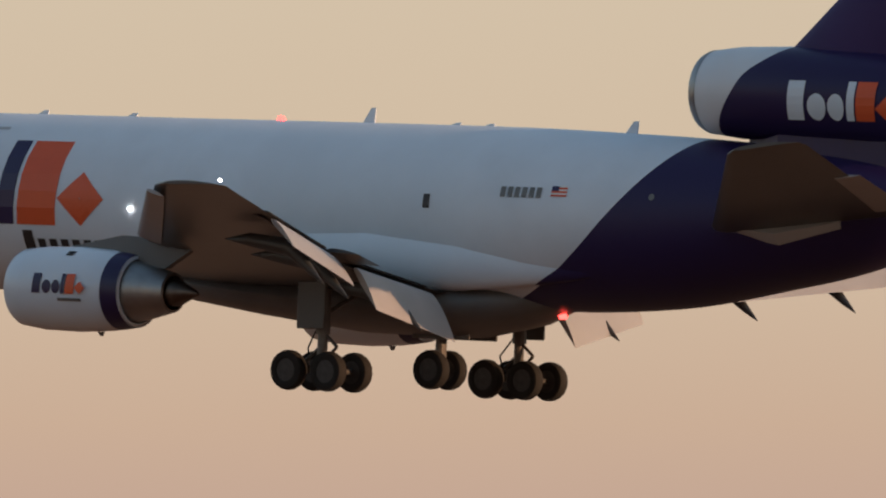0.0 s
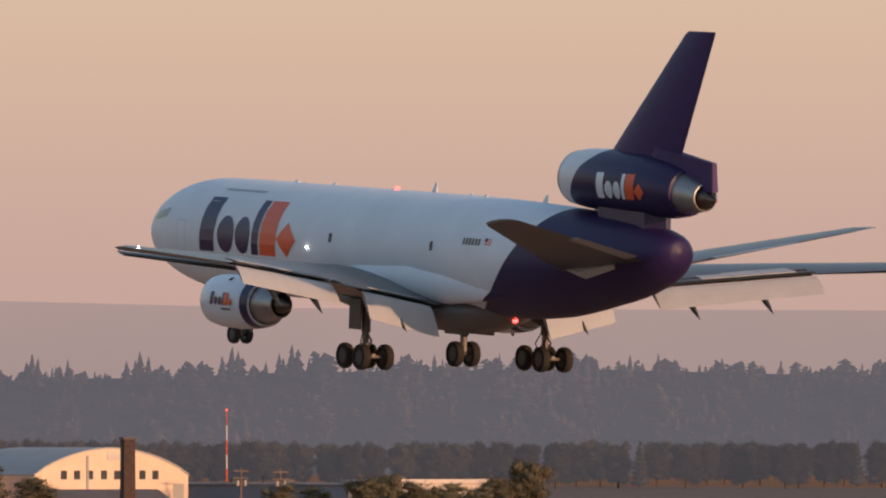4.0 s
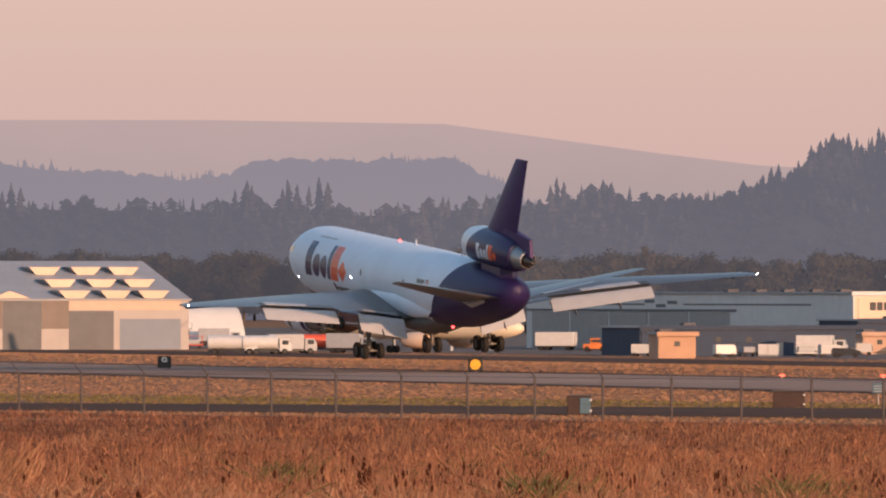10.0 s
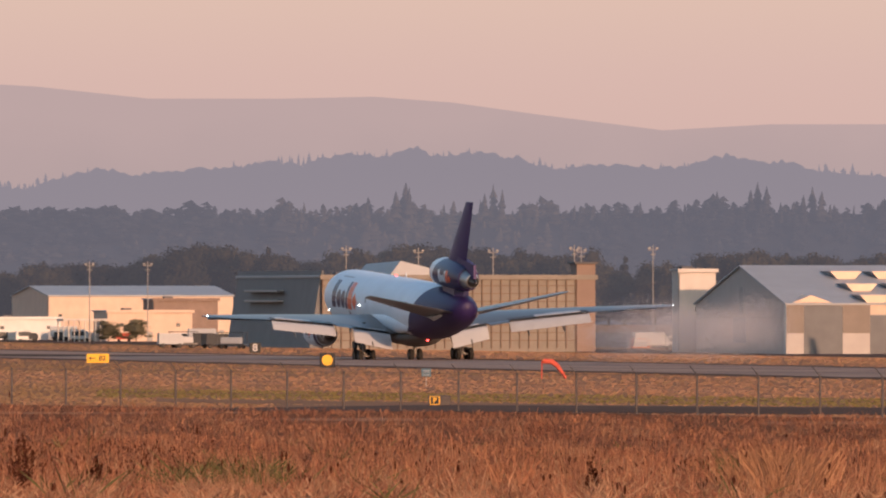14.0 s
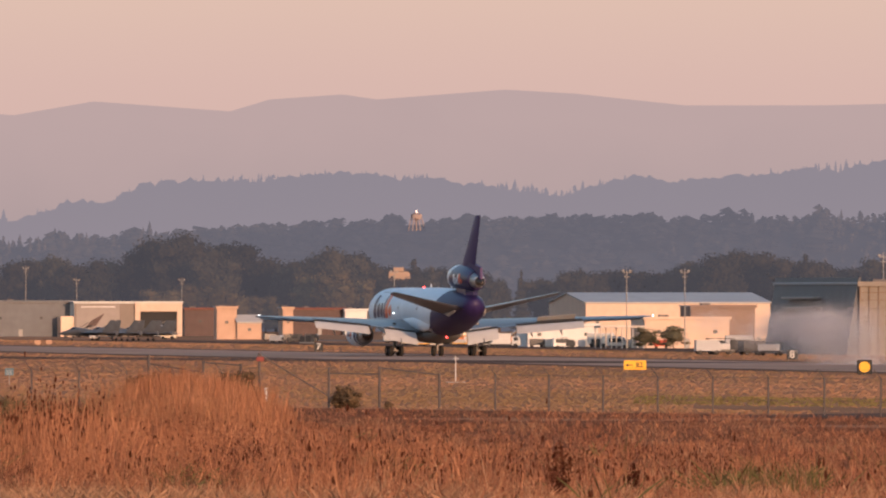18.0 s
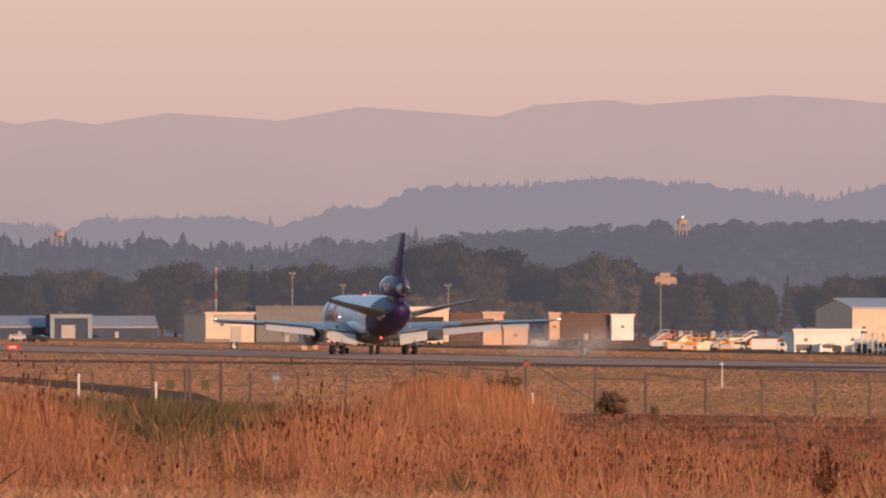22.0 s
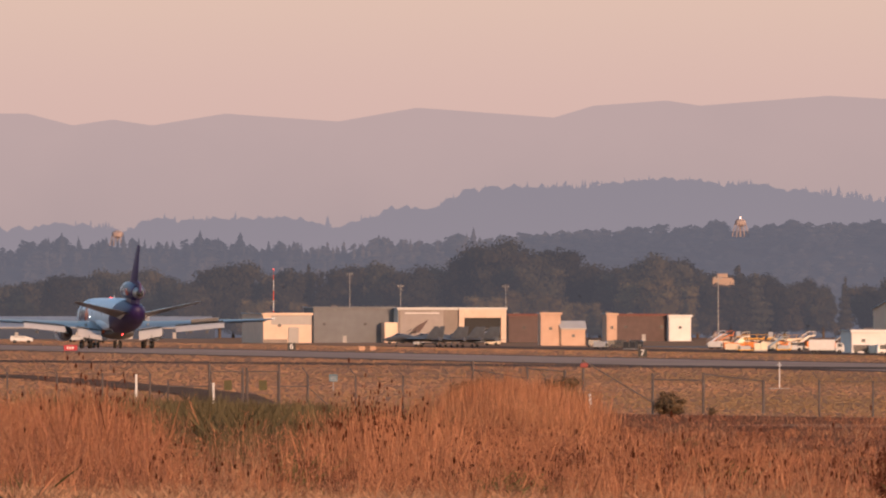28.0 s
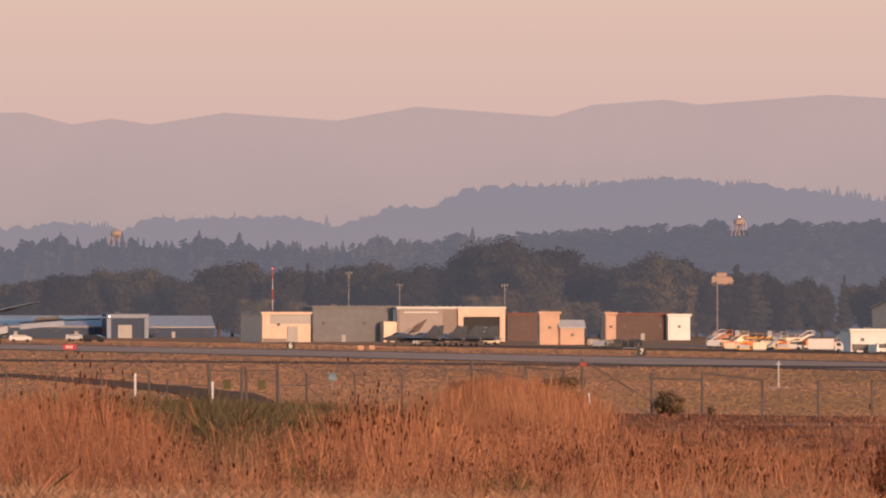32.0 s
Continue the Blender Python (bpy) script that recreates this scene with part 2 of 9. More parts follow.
# ---- the airfield's ground ----
RWY = -10.63            # the runway's bearing
RWY_OFF = 296.0         # its centre line's distance from the camera's stand


def airfield(s, off, z=0.0):
    """A point s metres along the runway's bearing and off metres to its right."""
    a = radians(RWY)
    return Vector((off * math.cos(a) + s * math.sin(a), -off * math.sin(a) + s * math.cos(a), z))


FALLS = [330 + 23 * k for k in range(11)]


def fall(off):
    """How far the ground has dropped, off metres to the right of the stand, across the runway's bearing."""
    k = min(1, max(0, (off - 330) / 230))
    return -3.2 * k * k * (3 - 2 * k)


def strip(s0, s1, o0, o1, z, n=1):
    offs = [o0] + [o for o in FALLS if o0 < o < o1] + [o1]
    k = len(offs)
    v = [tuple(airfield(s, o, z + fall(o))) for s in np.linspace(s0, s1, n + 1) for o in offs]
    return v, [(i * k + j, i * k + j + 1, (i + 1) * k + j + 1, (i + 1) * k + j) for i in range(n) for j in range(k - 1)]


def quad_path(points, width, z):
    """A flat ribbon along points (x, y)."""
    pts = [Vector((*p, 0)) for p in points]
    v, f = [], []
    for i, p in enumerate(pts):
        d = (pts[min(i + 1, len(pts) - 1)] - pts[max(i - 1, 0)]).normalized()
        n = Vector((d.y, -d.x, 0)) * width / 2
        v += [(p.x - n.x, p.y - n.y, z), (p.x + n.x, p.y + n.y, z)]
    return v, [(2 * i, 2 * i + 1, 2 * i + 3, 2 * i + 2) for i in range(len(pts) - 1)]


structure("ground", strip(-1500, 5200, -3500, 3600, 0.0, 40), M_GRASS, "dry tan and olive mown airfield grass", "ground")
structure("runway", strip(-900, 3200, RWY_OFF - 23, RWY_OFF + 13, 0.03, 40), M_RUNWAY, "long grey concrete runway with worn rubber marks", "runway")
structure("shoulder", strip(-900, 660, RWY_OFF - 38, RWY_OFF - 23, 0.022, 20), M_ASPHALT, "dark asphalt shoulder along the runway", "shoulder")
structure("shoulder", strip(660, 3200, RWY_OFF - 28, RWY_OFF - 23, 0.022, 30), M_ASPHALT, "dark asphalt shoulder along the runway", "shoulder")
structure("shoulder", strip(-900, 3200, RWY_OFF + 13, RWY_OFF + 18, 0.022, 40), M_ASPHALT, "dark asphalt shoulder along the runway", "shoulder")
# a paved link slants from the runway's shoulder towards the perimeter road
LINK_AZ, LINK_D = [3.5, 6.16, 8.97, 13.5], [676, 658, 635, 604]
structure("link_road", quad_path([tuple(bearing(a_, float(np.interp(a_, LINK_AZ, LINK_D))).xy) for a_ in np.linspace(3.5, 13.5, 8)], 36, 0.036), M_ASPHALT, "dark asphalt link between runway and perimeter road", "road")
structure("link_road", quad_path([(62, 1256), (24, 1318), (-6, 1372), (-40, 1428), (-110, 1545)], 30, 0.034), M_ASPHALT, "dark asphalt turn-off slanting away from the runway", "road")
structure("taxiway", strip(-500, 3000, 455, 575, 0.02, 40), M_ASPHALT, "dark asphalt taxiway beyond the runway", "taxiway")
structure("apron", strip(1500, 3000, 600, 1500, 0.015, 40), M_APRON, "broad concrete apron before the hangars", "apron")
# the fence line runs slantwise from near right to far left
FENCE_A, FENCE_B = Vector((129 + 100, 464 - 123, 0)), Vector((-13 - 60, 765 + 105, 0))
_n = (FENCE_B - FENCE_A).normalized()
_right = Vector((_n.y, -_n.x, 0))
structure("road", quad_path([tuple((FENCE_A + _right * 22 - _n * 300).xy), tuple((FENCE_A.lerp(FENCE_B, .60) + _right * 22).xy)], 13, 0.025), M_ROAD,
          "narrow dark perimeter road behind the fence", "road")


structure("gate_road", quad_path([(-46, 1150), (-37, 1079), (-29.3, 1005), (-22.5, 935), (-17.5, 880), (-13.4, 764)], 6, 0.066), M_ROAD, "narrow dark road from the gate to the turn-off", "road")


def fence_range(az):
    """How far off the fence stands at a bearing."""
    a = radians(az)
    dx, dy = math.sin(a), math.cos(a)
    e = FENCE_B - FENCE_A
    return (FENCE_A.x * e.y - FENCE_A.y * e.x) / (dx * e.y - dy * e.x)


def field_height(az, u, df):
    """Height of the field at u of the way to the fence, with a low bank that swells to the left."""
    d = u * df
    base = np.maximum(0, EYE[2] - d * (EYE[2] / df + 0.0107 * (1 - u))) - 1.65 * np.maximum(0, 1 - u / .16)
    left = 1 / (1 + np.exp((az - 0.9) * 3.2))
    bank = 0.95 * left * np.exp(-((u - .60) / .2) ** 2) + 0.55 * np.exp(-((az + 2.3) / .6) ** 2 - ((u - .55) / .2) ** 2) + 0.8 * np.exp(-((az - .3) / .35) ** 2 - ((u - .82) / .12) ** 2)
    return base + bank * (u < .985)


def field_z(az, d):
    """The field rises from the fence towards the bank on which the camera stands."""
    df = fence_range(az)
    return float(field_height(np.array([az]), np.array([min(1.0, d / df)]), df)[0]) + 0.012


FIELD_AZ = np.linspace(-9, 56, 131)
FIELD_U = np.concatenate([[.004, .03, .06], np.linspace(0.10, 0.995, 46)])
fv = []
for a in FIELD_AZ:
    for u in FIELD_U:
        q = bearing(a, u * fence_range(a))
        q.z = field_z(a, u * fence_range(a)) + (0.12 * noise.noise(Vector((q.x * .05, q.y * .05, 0))) if u < .97 else 0)
        fv.append(tuple(q))
nu = len(FIELD_U)
structure("field", (fv, [(i * nu + j, (i + 1) * nu + j, (i + 1) * nu + j + 1, i * nu + j + 1) for i in range(len(FIELD_AZ) - 1) for j in range(nu - 1)]), M_SOIL,
          "rough field of dry rust-brown weeds before the fence", "field", True)

# the low bank under the camera's tripod, falling away behind and beside it
mound = []
for r_ in (0, 8, 18, 30, 44, 58, 70):
    k_ = r_ / 70
    mound.append([tuple(bearing(q * 10, r_, 4.93 * (1 - k_ * k_ * (3 - 2 * k_)) - .12)) for q in range(36)])
structure("bank", loft(mound, False), M_SOIL, "low weedy bank that falls away beside the field", "bank", True)

# ---- hills, woods and far mountains ----
PX = 350.29


def crest(table, az):
    return np.interp(az, [p[0] for p in table], [p[1] for p in table])


def ridge(name, d, table, depth, material, label, jag=0.0, seed=1, step=0.02):
    """A ridge at the distance d: rows of (bearing, degrees above the eye's level)."""
    rng = np.random.default_rng(seed)
    az = np.arange(table[0][0], table[-1][0], step)
    el = crest(table, az)
    if jag:
        k = np.ones(9) / 9
        el = el + np.convolve(rng.normal(0, jag * 2, len(az)), k, "same") + rng.normal(0, jag * 0.25, len(az))
    h = EYE[2] + d * np.tan(np.radians(el))
    rows = []
    for fr, zz in ((-1.0, 0.0), (-0.6, 0.35), (-0.25, 0.8), (0.0, 1.0), (0.5, 0.5)):
        dd = d + depth * fr
        rows.append(np.stack([dd * np.sin(np.radians(az)), dd * np.cos(np.radians(az)), np.maximum(h + 3.2, 0) * zz - 3.2], 1))
    v = np.concatenate(rows)
    n = len(az)
    f = [(r_ * n + i, r_ * n + i + 1, (r_ + 1) * n + i + 1, (r_ + 1) * n + i) for r_ in range(4) for i in range(n - 1)]
    return tagged(new(name, raw_mesh(name, v, f, material, True)), label, "hill", kind="structure")


FAR = [(-6, 0.95), (-2.24, .99), (-2.1, .99), (-1.87, .93), (-1.67, .96), (-1.47, .93), (-1.1, .99), (-.53, .95), (-.13, 1.02), (.56, .97), (.76, 1.03),
       (1.13, 1.056), (1.3, 1.03), (1.95, 1.08), (2.3, 1.06), (2.86, 1.0), (3.55, 1.0), (4.0, 1.01), (4.4, .98), (4.83, .92), (5.46, .84), (6.0, .87), (7.2, .87),
       (8.4, .85), (9.5, .70), (10.0, .64), (12, .55), (15, .6), (17.2, .75), (18.0, .75), (20, .7), (25, .68), (26.7, .62), (27.4, .55), (28.2, .48), (31, .42), (45, .42)]
MID = [(-2.4, .41), (-1.6, .42), (-1.2, .48), (-.8, .46), (-.5, .43), (-.1, .52), (.3, .62), (.85, .635), (1.5, .635), (2.0, .59), (2.25, .56), (2.5, .62), (3.0, .61),
         (3.55, .69), (4.05, .735), (4.5, .72), (4.95, .66), (5.4, .645), (5.8, .68), (6.4, .64), (6.95, .57), (7.3, .61), (7.65, .655), (8.1, .67), (8.45, .665), (8.75, .53), (9.0, .3)]
WOODS = [(-2.6, .36), (-1.67, .42), (-1.04, .40), (-.5, .39), (.19, .43), (1.3, .50), (2.2, .51), (3.5, .51), (5.8, .53), (7.3, .51), (8.0, .49), (9.0, .555), (9.6, .57), (10.2, .57), (11.0, .4),
         (17.0, .42), (18.4, .43), (19.0, .45), (19.6, .45), (20.0, .48), (20.9, .49), (21.4, .50), (23, .46), (25.0, .35), (26.4, .49), (27.2, .46), (28.0, .37), (29, .41), (30.5, .42), (36, .42)]
BUTTE = [(9.6, .3), (10.06, .58), (10.35, .76), (10.7, .74), (10.95, .88), (11.4, .94), (11.8, .96), (12.1, .99), (12.5, 1.02), (12.8, 1.19), (13.2, 1.21), (13.6, 1.24),
         (14.1, 1.25), (14.5, 1.23), (14.85, 1.15), (15.2, 1.06), (15.5, .98), (15.9, .97), (16.4, 1.02), (16.65, .95), (16.95, .77), (17.2, .63), (17.45, .49), (17.7, .45), (18.4, .40), (19.2, .2)]
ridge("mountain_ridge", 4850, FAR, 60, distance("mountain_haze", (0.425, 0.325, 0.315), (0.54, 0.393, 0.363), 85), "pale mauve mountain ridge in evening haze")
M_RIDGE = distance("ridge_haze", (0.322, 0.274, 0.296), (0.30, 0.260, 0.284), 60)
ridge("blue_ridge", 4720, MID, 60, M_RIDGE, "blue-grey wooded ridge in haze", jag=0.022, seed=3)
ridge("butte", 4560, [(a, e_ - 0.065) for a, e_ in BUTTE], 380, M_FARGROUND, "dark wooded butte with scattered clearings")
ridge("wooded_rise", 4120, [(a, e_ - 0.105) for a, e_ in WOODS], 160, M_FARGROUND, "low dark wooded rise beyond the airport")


def conifer_batch(spots, seed, slim=0.36):
    """Ragged conifers and rounder trees as one mesh: spots are (x, y, z, height, width)."""
    rng = np.random.default_rng(seed)
    s = np.asarray(spots)
    n = len(s)
    V, F, base = [], [], 0
    spire = (rng.random((n, 1)) < slim)
    lean = rng.normal(0, .12, (n, 2)) * s[:, 4:5]
    for zr, wr, zround, wround in ((0.06, 1.0, .05, .95), (0.24, 0.86, .20, 1.25), (0.42, 0.66, .36, 1.3), (0.58, 0.48, .52, 1.05), (0.74, 0.30, .66, .7)):
        zr, wr = np.where(spire, zr, zround), np.where(spire, wr, wround)
        k = 7
        ang = rng.uniform(0, 2 * np.pi, (n, 1)) + np.arange(k) * 2 * np.pi / k
        rad = s[:, 4:5] * wr * rng.uniform(0.5, 1.2, (n, k))
        ring = np.stack([s[:, 0:1] + lean[:, 0:1] * zr + rad * np.cos(ang), s[:, 1:2] + rad * np.sin(ang), s[:, 2:3] + s[:, 3:4] * (zr + rng.uniform(-.05, .05, (n, k)))], 2)
        tip = np.where(spire, np.minimum(1, zr + .3), zr + .2)[:, 0]
        off = np.where(spire[:, 0], 0, s[:, 4] * rng.normal(0, .3, n))
        top = np.stack([s[:, 0] + lean[:, 0] + off, s[:, 1], s[:, 2] + s[:, 3] * tip], 1)[:, None]
        V.append(np.concatenate([ring, top], 1).reshape(-1, 3))
        o = base + np.arange(n)[:, None] * (k + 1)
        F.append(np.stack([np.stack([o[:, 0] + j, o[:, 0] + (j + 1) % k, o[:, 0] + k], 1) for j in range(k)], 1).reshape(-1, 3))
        base += n * (k + 1)
    return np.concatenate(V), np.concatenate(F)


def forest(name, table, d, depth, count, size, seed, label, drop, stout=1.0):
    """Conifers and rounder trees over the slope of a ridge, thickest on its crest."""
    rng = np.random.default_rng(seed)
    az = rng.uniform(table[0][0] + 0.05, table[-1][0] - 0.05, count)
    fr = -np.abs(rng.beta(0.75, 1.6, count)) * 0.95
    crest_h = EYE[2] + d * np.tan(np.radians(crest(table, az) - drop))
    prof = np.interp(fr, [-1, -.6, -.25, 0], [0, .35, .8, 1])
    free = (np.abs(az - 1.502) > .05) & (np.abs(az + 1.644) > .05) | (fr < -.45)
    az, fr, crest_h, prof, count = az[free], fr[free], crest_h[free], prof[free], int(free.sum())
    dd = d + depth * fr
    swell = 0.85 + 0.3 * np.sin(az * 11 + 2 * np.sin(az * 3.7)) + 0.2 * np.sin(az * 29 + seed)
    h = size * rng.uniform(0.42, 1.05, count) * np.clip(swell, .6, 1.3) * np.where(rng.random(count) < 0.05, 1.25, 1)
    even = np.interp(az, [-.6, .4, 2.7, 3.6], [0, .8, .8, 0])             # an even canopy where the rise lies farthest
    h = h * (1 - even) + size * rng.uniform(.64, .8, count) * even
    w = h * rng.uniform(0.25, 0.5, count) * stout * (1 + .9 * even)
    s = np.stack([dd * np.sin(np.radians(az)), dd * np.cos(np.radians(az)), np.maximum(crest_h + 3.2, 0) * prof - 4.2, h, w], 1)
    v, f = conifer_batch(s, seed, np.clip(.2 - .25 * even, 0, 1)[:, None])
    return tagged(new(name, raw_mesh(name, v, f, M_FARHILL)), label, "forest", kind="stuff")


def skyline_trees(name, table, d, count, h0, h1, seed, label, drop, material=M_FARHILL):
    """Single tall trees that stand out along a crest."""
    rng = np.random.default_rng(seed)
    az = rng.uniform(table[0][0] + 0.05, table[-1][0] - 0.05, count)
    az = az[np.sin(az * 9 + 2 * np.sin(az * 4)) + rng.normal(0, .9, count) > 0]
    if d < 4500:
        az = az[(az > 3 + rng.uniform(0, .6, len(az))) | (az < .2)]
    n = len(az)
    top = EYE[2] + d * np.tan(np.radians(crest(table, az) - drop))
    h = h0 + (h1 - h0) * rng.beta(1.2, 2.2, n)
    dd = d - rng.uniform(0, 30, n)
    v, f = conifer_batch(np.stack([dd * np.sin(np.radians(az)), dd * np.cos(np.radians(az)), top - 3, h, h * rng.uniform(.16, .27, n)], 1), seed, .8)
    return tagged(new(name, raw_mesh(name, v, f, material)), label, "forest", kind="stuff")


skyline_trees("crest_trees", BUTTE, 4560, 150, 6.0, 12.0, 15, "tall ragged trees along the butte's crest", 0.065)
skyline_trees("crest_trees", WOODS, 4120, 1050, 5.0, 10.5, 16, "tall trees along the wooded rise", 0.105)
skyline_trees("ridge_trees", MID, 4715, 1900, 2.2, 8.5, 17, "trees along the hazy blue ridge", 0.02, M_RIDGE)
# single conifers against the sky: bearing, tip's degrees above the eye's level
TALL_TREES = [(15.74, 1.108), (15.85, 1.123), (16.10, 1.10), (16.39, 1.083), (16.49, 1.055), (16.62, 1.02), (16.77, .925), (17.17, .74), (10.89, .944), (11.05, .958), (10.6, .838), (10.44, .81),
              (10.05, .638), (12.07, 1.024), (12.79, 1.235), (12.86, 1.244), (13.18, 1.262), (11.77, 1.015), (11.47, 1.0), (14.5, 1.28), (14.87, 1.18), (14.15, 1.296), (13.69, 1.235), (8.97, .588), (9.21, .574), (7.77, .588),
              (7.62, .574), (5.94, .585), (6.22, .56), (4.15, .58), (4.6, .57), (7.4, .57), (18.75, .475), (19.3, .485), (19.75, .51), (20.05, .52)]
rng = np.random.default_rng(77)
spots = []
for a_, e_ in TALL_TREES:
    for k in range(3):
        d_ = (4540 if 10 < a_ < 18 else 4105) - 6 * k
        h_ = rng.uniform(12, 16) * (1, .8, .66)[k]
        q = bearing(a_ + (0, .035, -.045)[k] * rng.uniform(.6, 1.3), d_, EYE[2] + d_ * math.tan(radians(e_ - (0, .025, .045)[k])) - h_)
        spots.append((q.x, q.y, q.z, h_, h_ * rng.uniform(.22, .32)))
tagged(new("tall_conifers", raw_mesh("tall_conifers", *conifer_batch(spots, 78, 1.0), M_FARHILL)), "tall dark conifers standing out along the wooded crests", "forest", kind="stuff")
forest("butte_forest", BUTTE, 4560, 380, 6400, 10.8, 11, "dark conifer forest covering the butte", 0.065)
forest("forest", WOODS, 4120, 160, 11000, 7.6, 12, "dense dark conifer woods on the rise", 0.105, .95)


# ---- short grass between the pavements ----
def mown_grass(n, az0, az1, el0, el1, h0, h1, seed, tone=0):
    """Low upright tufts, spread evenly over the picture of the flat airfield between two dips below the horizon."""
    rng = np.random.default_rng(seed)
    a = np.radians(rng.uniform(az0, az1, n))
    e = FENCE_B - FENCE_A
    foot = np.degrees(EYE[2] * (np.sin(a) * e.y - np.cos(a) * e.x) / (FENCE_A.x * e.y - FENCE_A.y * e.x))
    el = np.radians(el0 + (np.minimum(foot * 1.02, el1) - el0) * rng.uniform(0, 1, n))
    d = EYE[2] / np.tan(el)
    ra = radians(RWY)
    x, y = d * np.sin(a), d * np.cos(a)
    off = x * math.cos(ra) - y * math.sin(ra)
    s = x * math.sin(ra) + y * math.cos(ra)
    road = (Vector(FENCE_A) + _right * 22).dot(_right)
    fr = x * _right.x + y * _right.y
    deg = np.degrees(a)
    link = (deg > 3.5) & (deg < 13.5) & (np.abs(d - np.interp(deg, LINK_AZ, LINK_D)) < 19)
    free = ~link & (off > RWY_OFF + 18.5) | ~link & (off < RWY_OFF - np.where(s < 660, 38.5, 28.5))
    free &= ((np.abs(fr - road) > 7) | (deg < 2.9)) & (fr > road - 21.5) & ((off < 455) | (off > 575)) & ((off < 600) | (s < 1500)) & (off < 900)
    side = fr - road + 3 * np.sin(s * .006) + 2 * np.sin(s * .019) + rng.normal(0, 1.2, n)
    broad_ = np.exp(-((deg - 2.0) / 1.25) ** 2)
    share = .25 + .15 * np.sin(fr * .05 + 1.5 * np.sin(s * .004)) + broad_ * (.45 + .3 * np.sin(fr * .045 + .8 + .6 * np.sin(s * .003)))
    green_ = (side > 9) & (side < 44) & (deg > 2.6) & (rng.random(n) < .9)
    dull_ = ~green_ & (rng.random(n) < share)
    free &= (~green_ & ~dull_, green_, dull_)[tone]
    x, y, off, d = x[free], y[free], off[free], d[free]
    n = len(x)
    k = np.clip((off - 330) / 230, 0, 1)
    z = -3.2 * k * k * (3 - 2 * k)
    t_ = rng.uniform(-.9, .9, n) - np.arctan2(x, y)
    w_ = d / 1000 * rng.uniform(.06, .26, n)
    h_ = rng.uniform(h0, h1, n)
    cx, cy, nx, ny = np.cos(t_) * w_, np.sin(t_) * w_, rng.normal(0, .03, n), rng.normal(0, .03, n)
    j = rng.uniform(-.5, .5, n)
    v = np.stack([np.stack([x - cx, y - cy, z - .02], 1), np.stack([x + cx, y + cy, z - .02], 1),
                  np.stack([x + cx * (.4 + j) + nx, y + cy * (.4 + j) + ny, z + h_], 1), np.stack([x - cx * (.6 - j) + nx, y - cy * (.6 - j) + ny, z + h_ * rng.uniform(.5, 1, n)], 1)], 1)
    return v.reshape(-1, 3), np.arange(n * 4).reshape(-1, 4)


for tone, (m_, tall, words) in enumerate(((M_MOWN, .06, "short dry orange-tan grass between fence and runway"), (M_OLIVEGRASS, .10, "short olive grass in a band beside the perimeter road"),
                                          (M_DULLGRASS, .07, "short dull brown-olive grass in soft bands"))):
    tagged(new("mown_grass", raw_mesh("mown_grass", *mown_grass(320000, -3.2, 23, .13, .95, tall * .45, tall, 51, tone), m_)), words, "grass", kind="stuff")


# ---- the landing cargo jet ----
M_WHITE = mat("white_aircraft_paint", (0.67, 0.74, 0.81), 0.28, vary=0.05, scale=0.6, big=0.12, spec=0.5)
M_PURPLE = mat("deep_purple_paint", (0.022, 0.0125, 0.066), 0.38, vary=0.1, scale=0.6, spec=0.5)
M_FIN = mat("purple_fin_paint", (0.046, 0.022, 0.098), 0.5, vary=0.1, scale=0.6, spec=0.2)
M_ORANGE = mat("orange_red_paint", (0.72, 0.11, 0.035), 0.35, vary=0.05, scale=1)
M_WINGGREY = mat("grey_wing_paint", (0.078, 0.081, 0.084), 0.30, vary=0.08, scale=0.8, big=0.15)
M_FLAP = mat("pale_grey_flap_paint", (0.38, 0.385, 0.395), 0.4, vary=0.06, scale=0.8)
M_METAL = mat("bare_engine_metal", (0.36, 0.35, 0.34), 0.42, 0.9, vary=0.15, scale=2)
M_HOT = mat("heat_stained_metal", (0.16, 0.13, 0.11), 0.45, 1.0, vary=0.25, scale=3)
M_TYRE = mat("black_tyre_rubber", (0.02, 0.018, 0.017), 0.85, vary=0.2, scale=4, bump=0.2)
M_HUB = mat("dusty_wheel_hub", (0.06, 0.055, 0.055), 0.5, 0.5, vary=0.2, scale=6)
M_STRUT = mat("grey_gear_strut", (0.17, 0.16, 0.15), 0.45, 0.4, vary=0.15, scale=4)
M_GROOVE = mat("faint_skin_groove", (0.40, 0.43, 0.46), 0.5, vary=0.1, scale=1)
# grey belly paint, darkened for shade beneath the wing and on gear doors
M_BELLY = mat("shaded_belly_grey", (0.13, 0.128, 0.125), 0.45, vary=0.12, scale=0.8, big=0.2)
M_DARK = mat("dark_opening", (0.015, 0.015, 0.017), 0.7, vary=0.2, scale=2)
M_GLASS = mat("dark_cockpit_glass", (0.02, 0.025, 0.03), 0.06, vary=0.1, scale=1, spec=0.8)
L_WHITE = glow("white_lamp", (1.0, 0.97, 0.92), 18)
L_RED = glow("red_beacon_lamp", (1.0, 0.06, 0.05), 9)


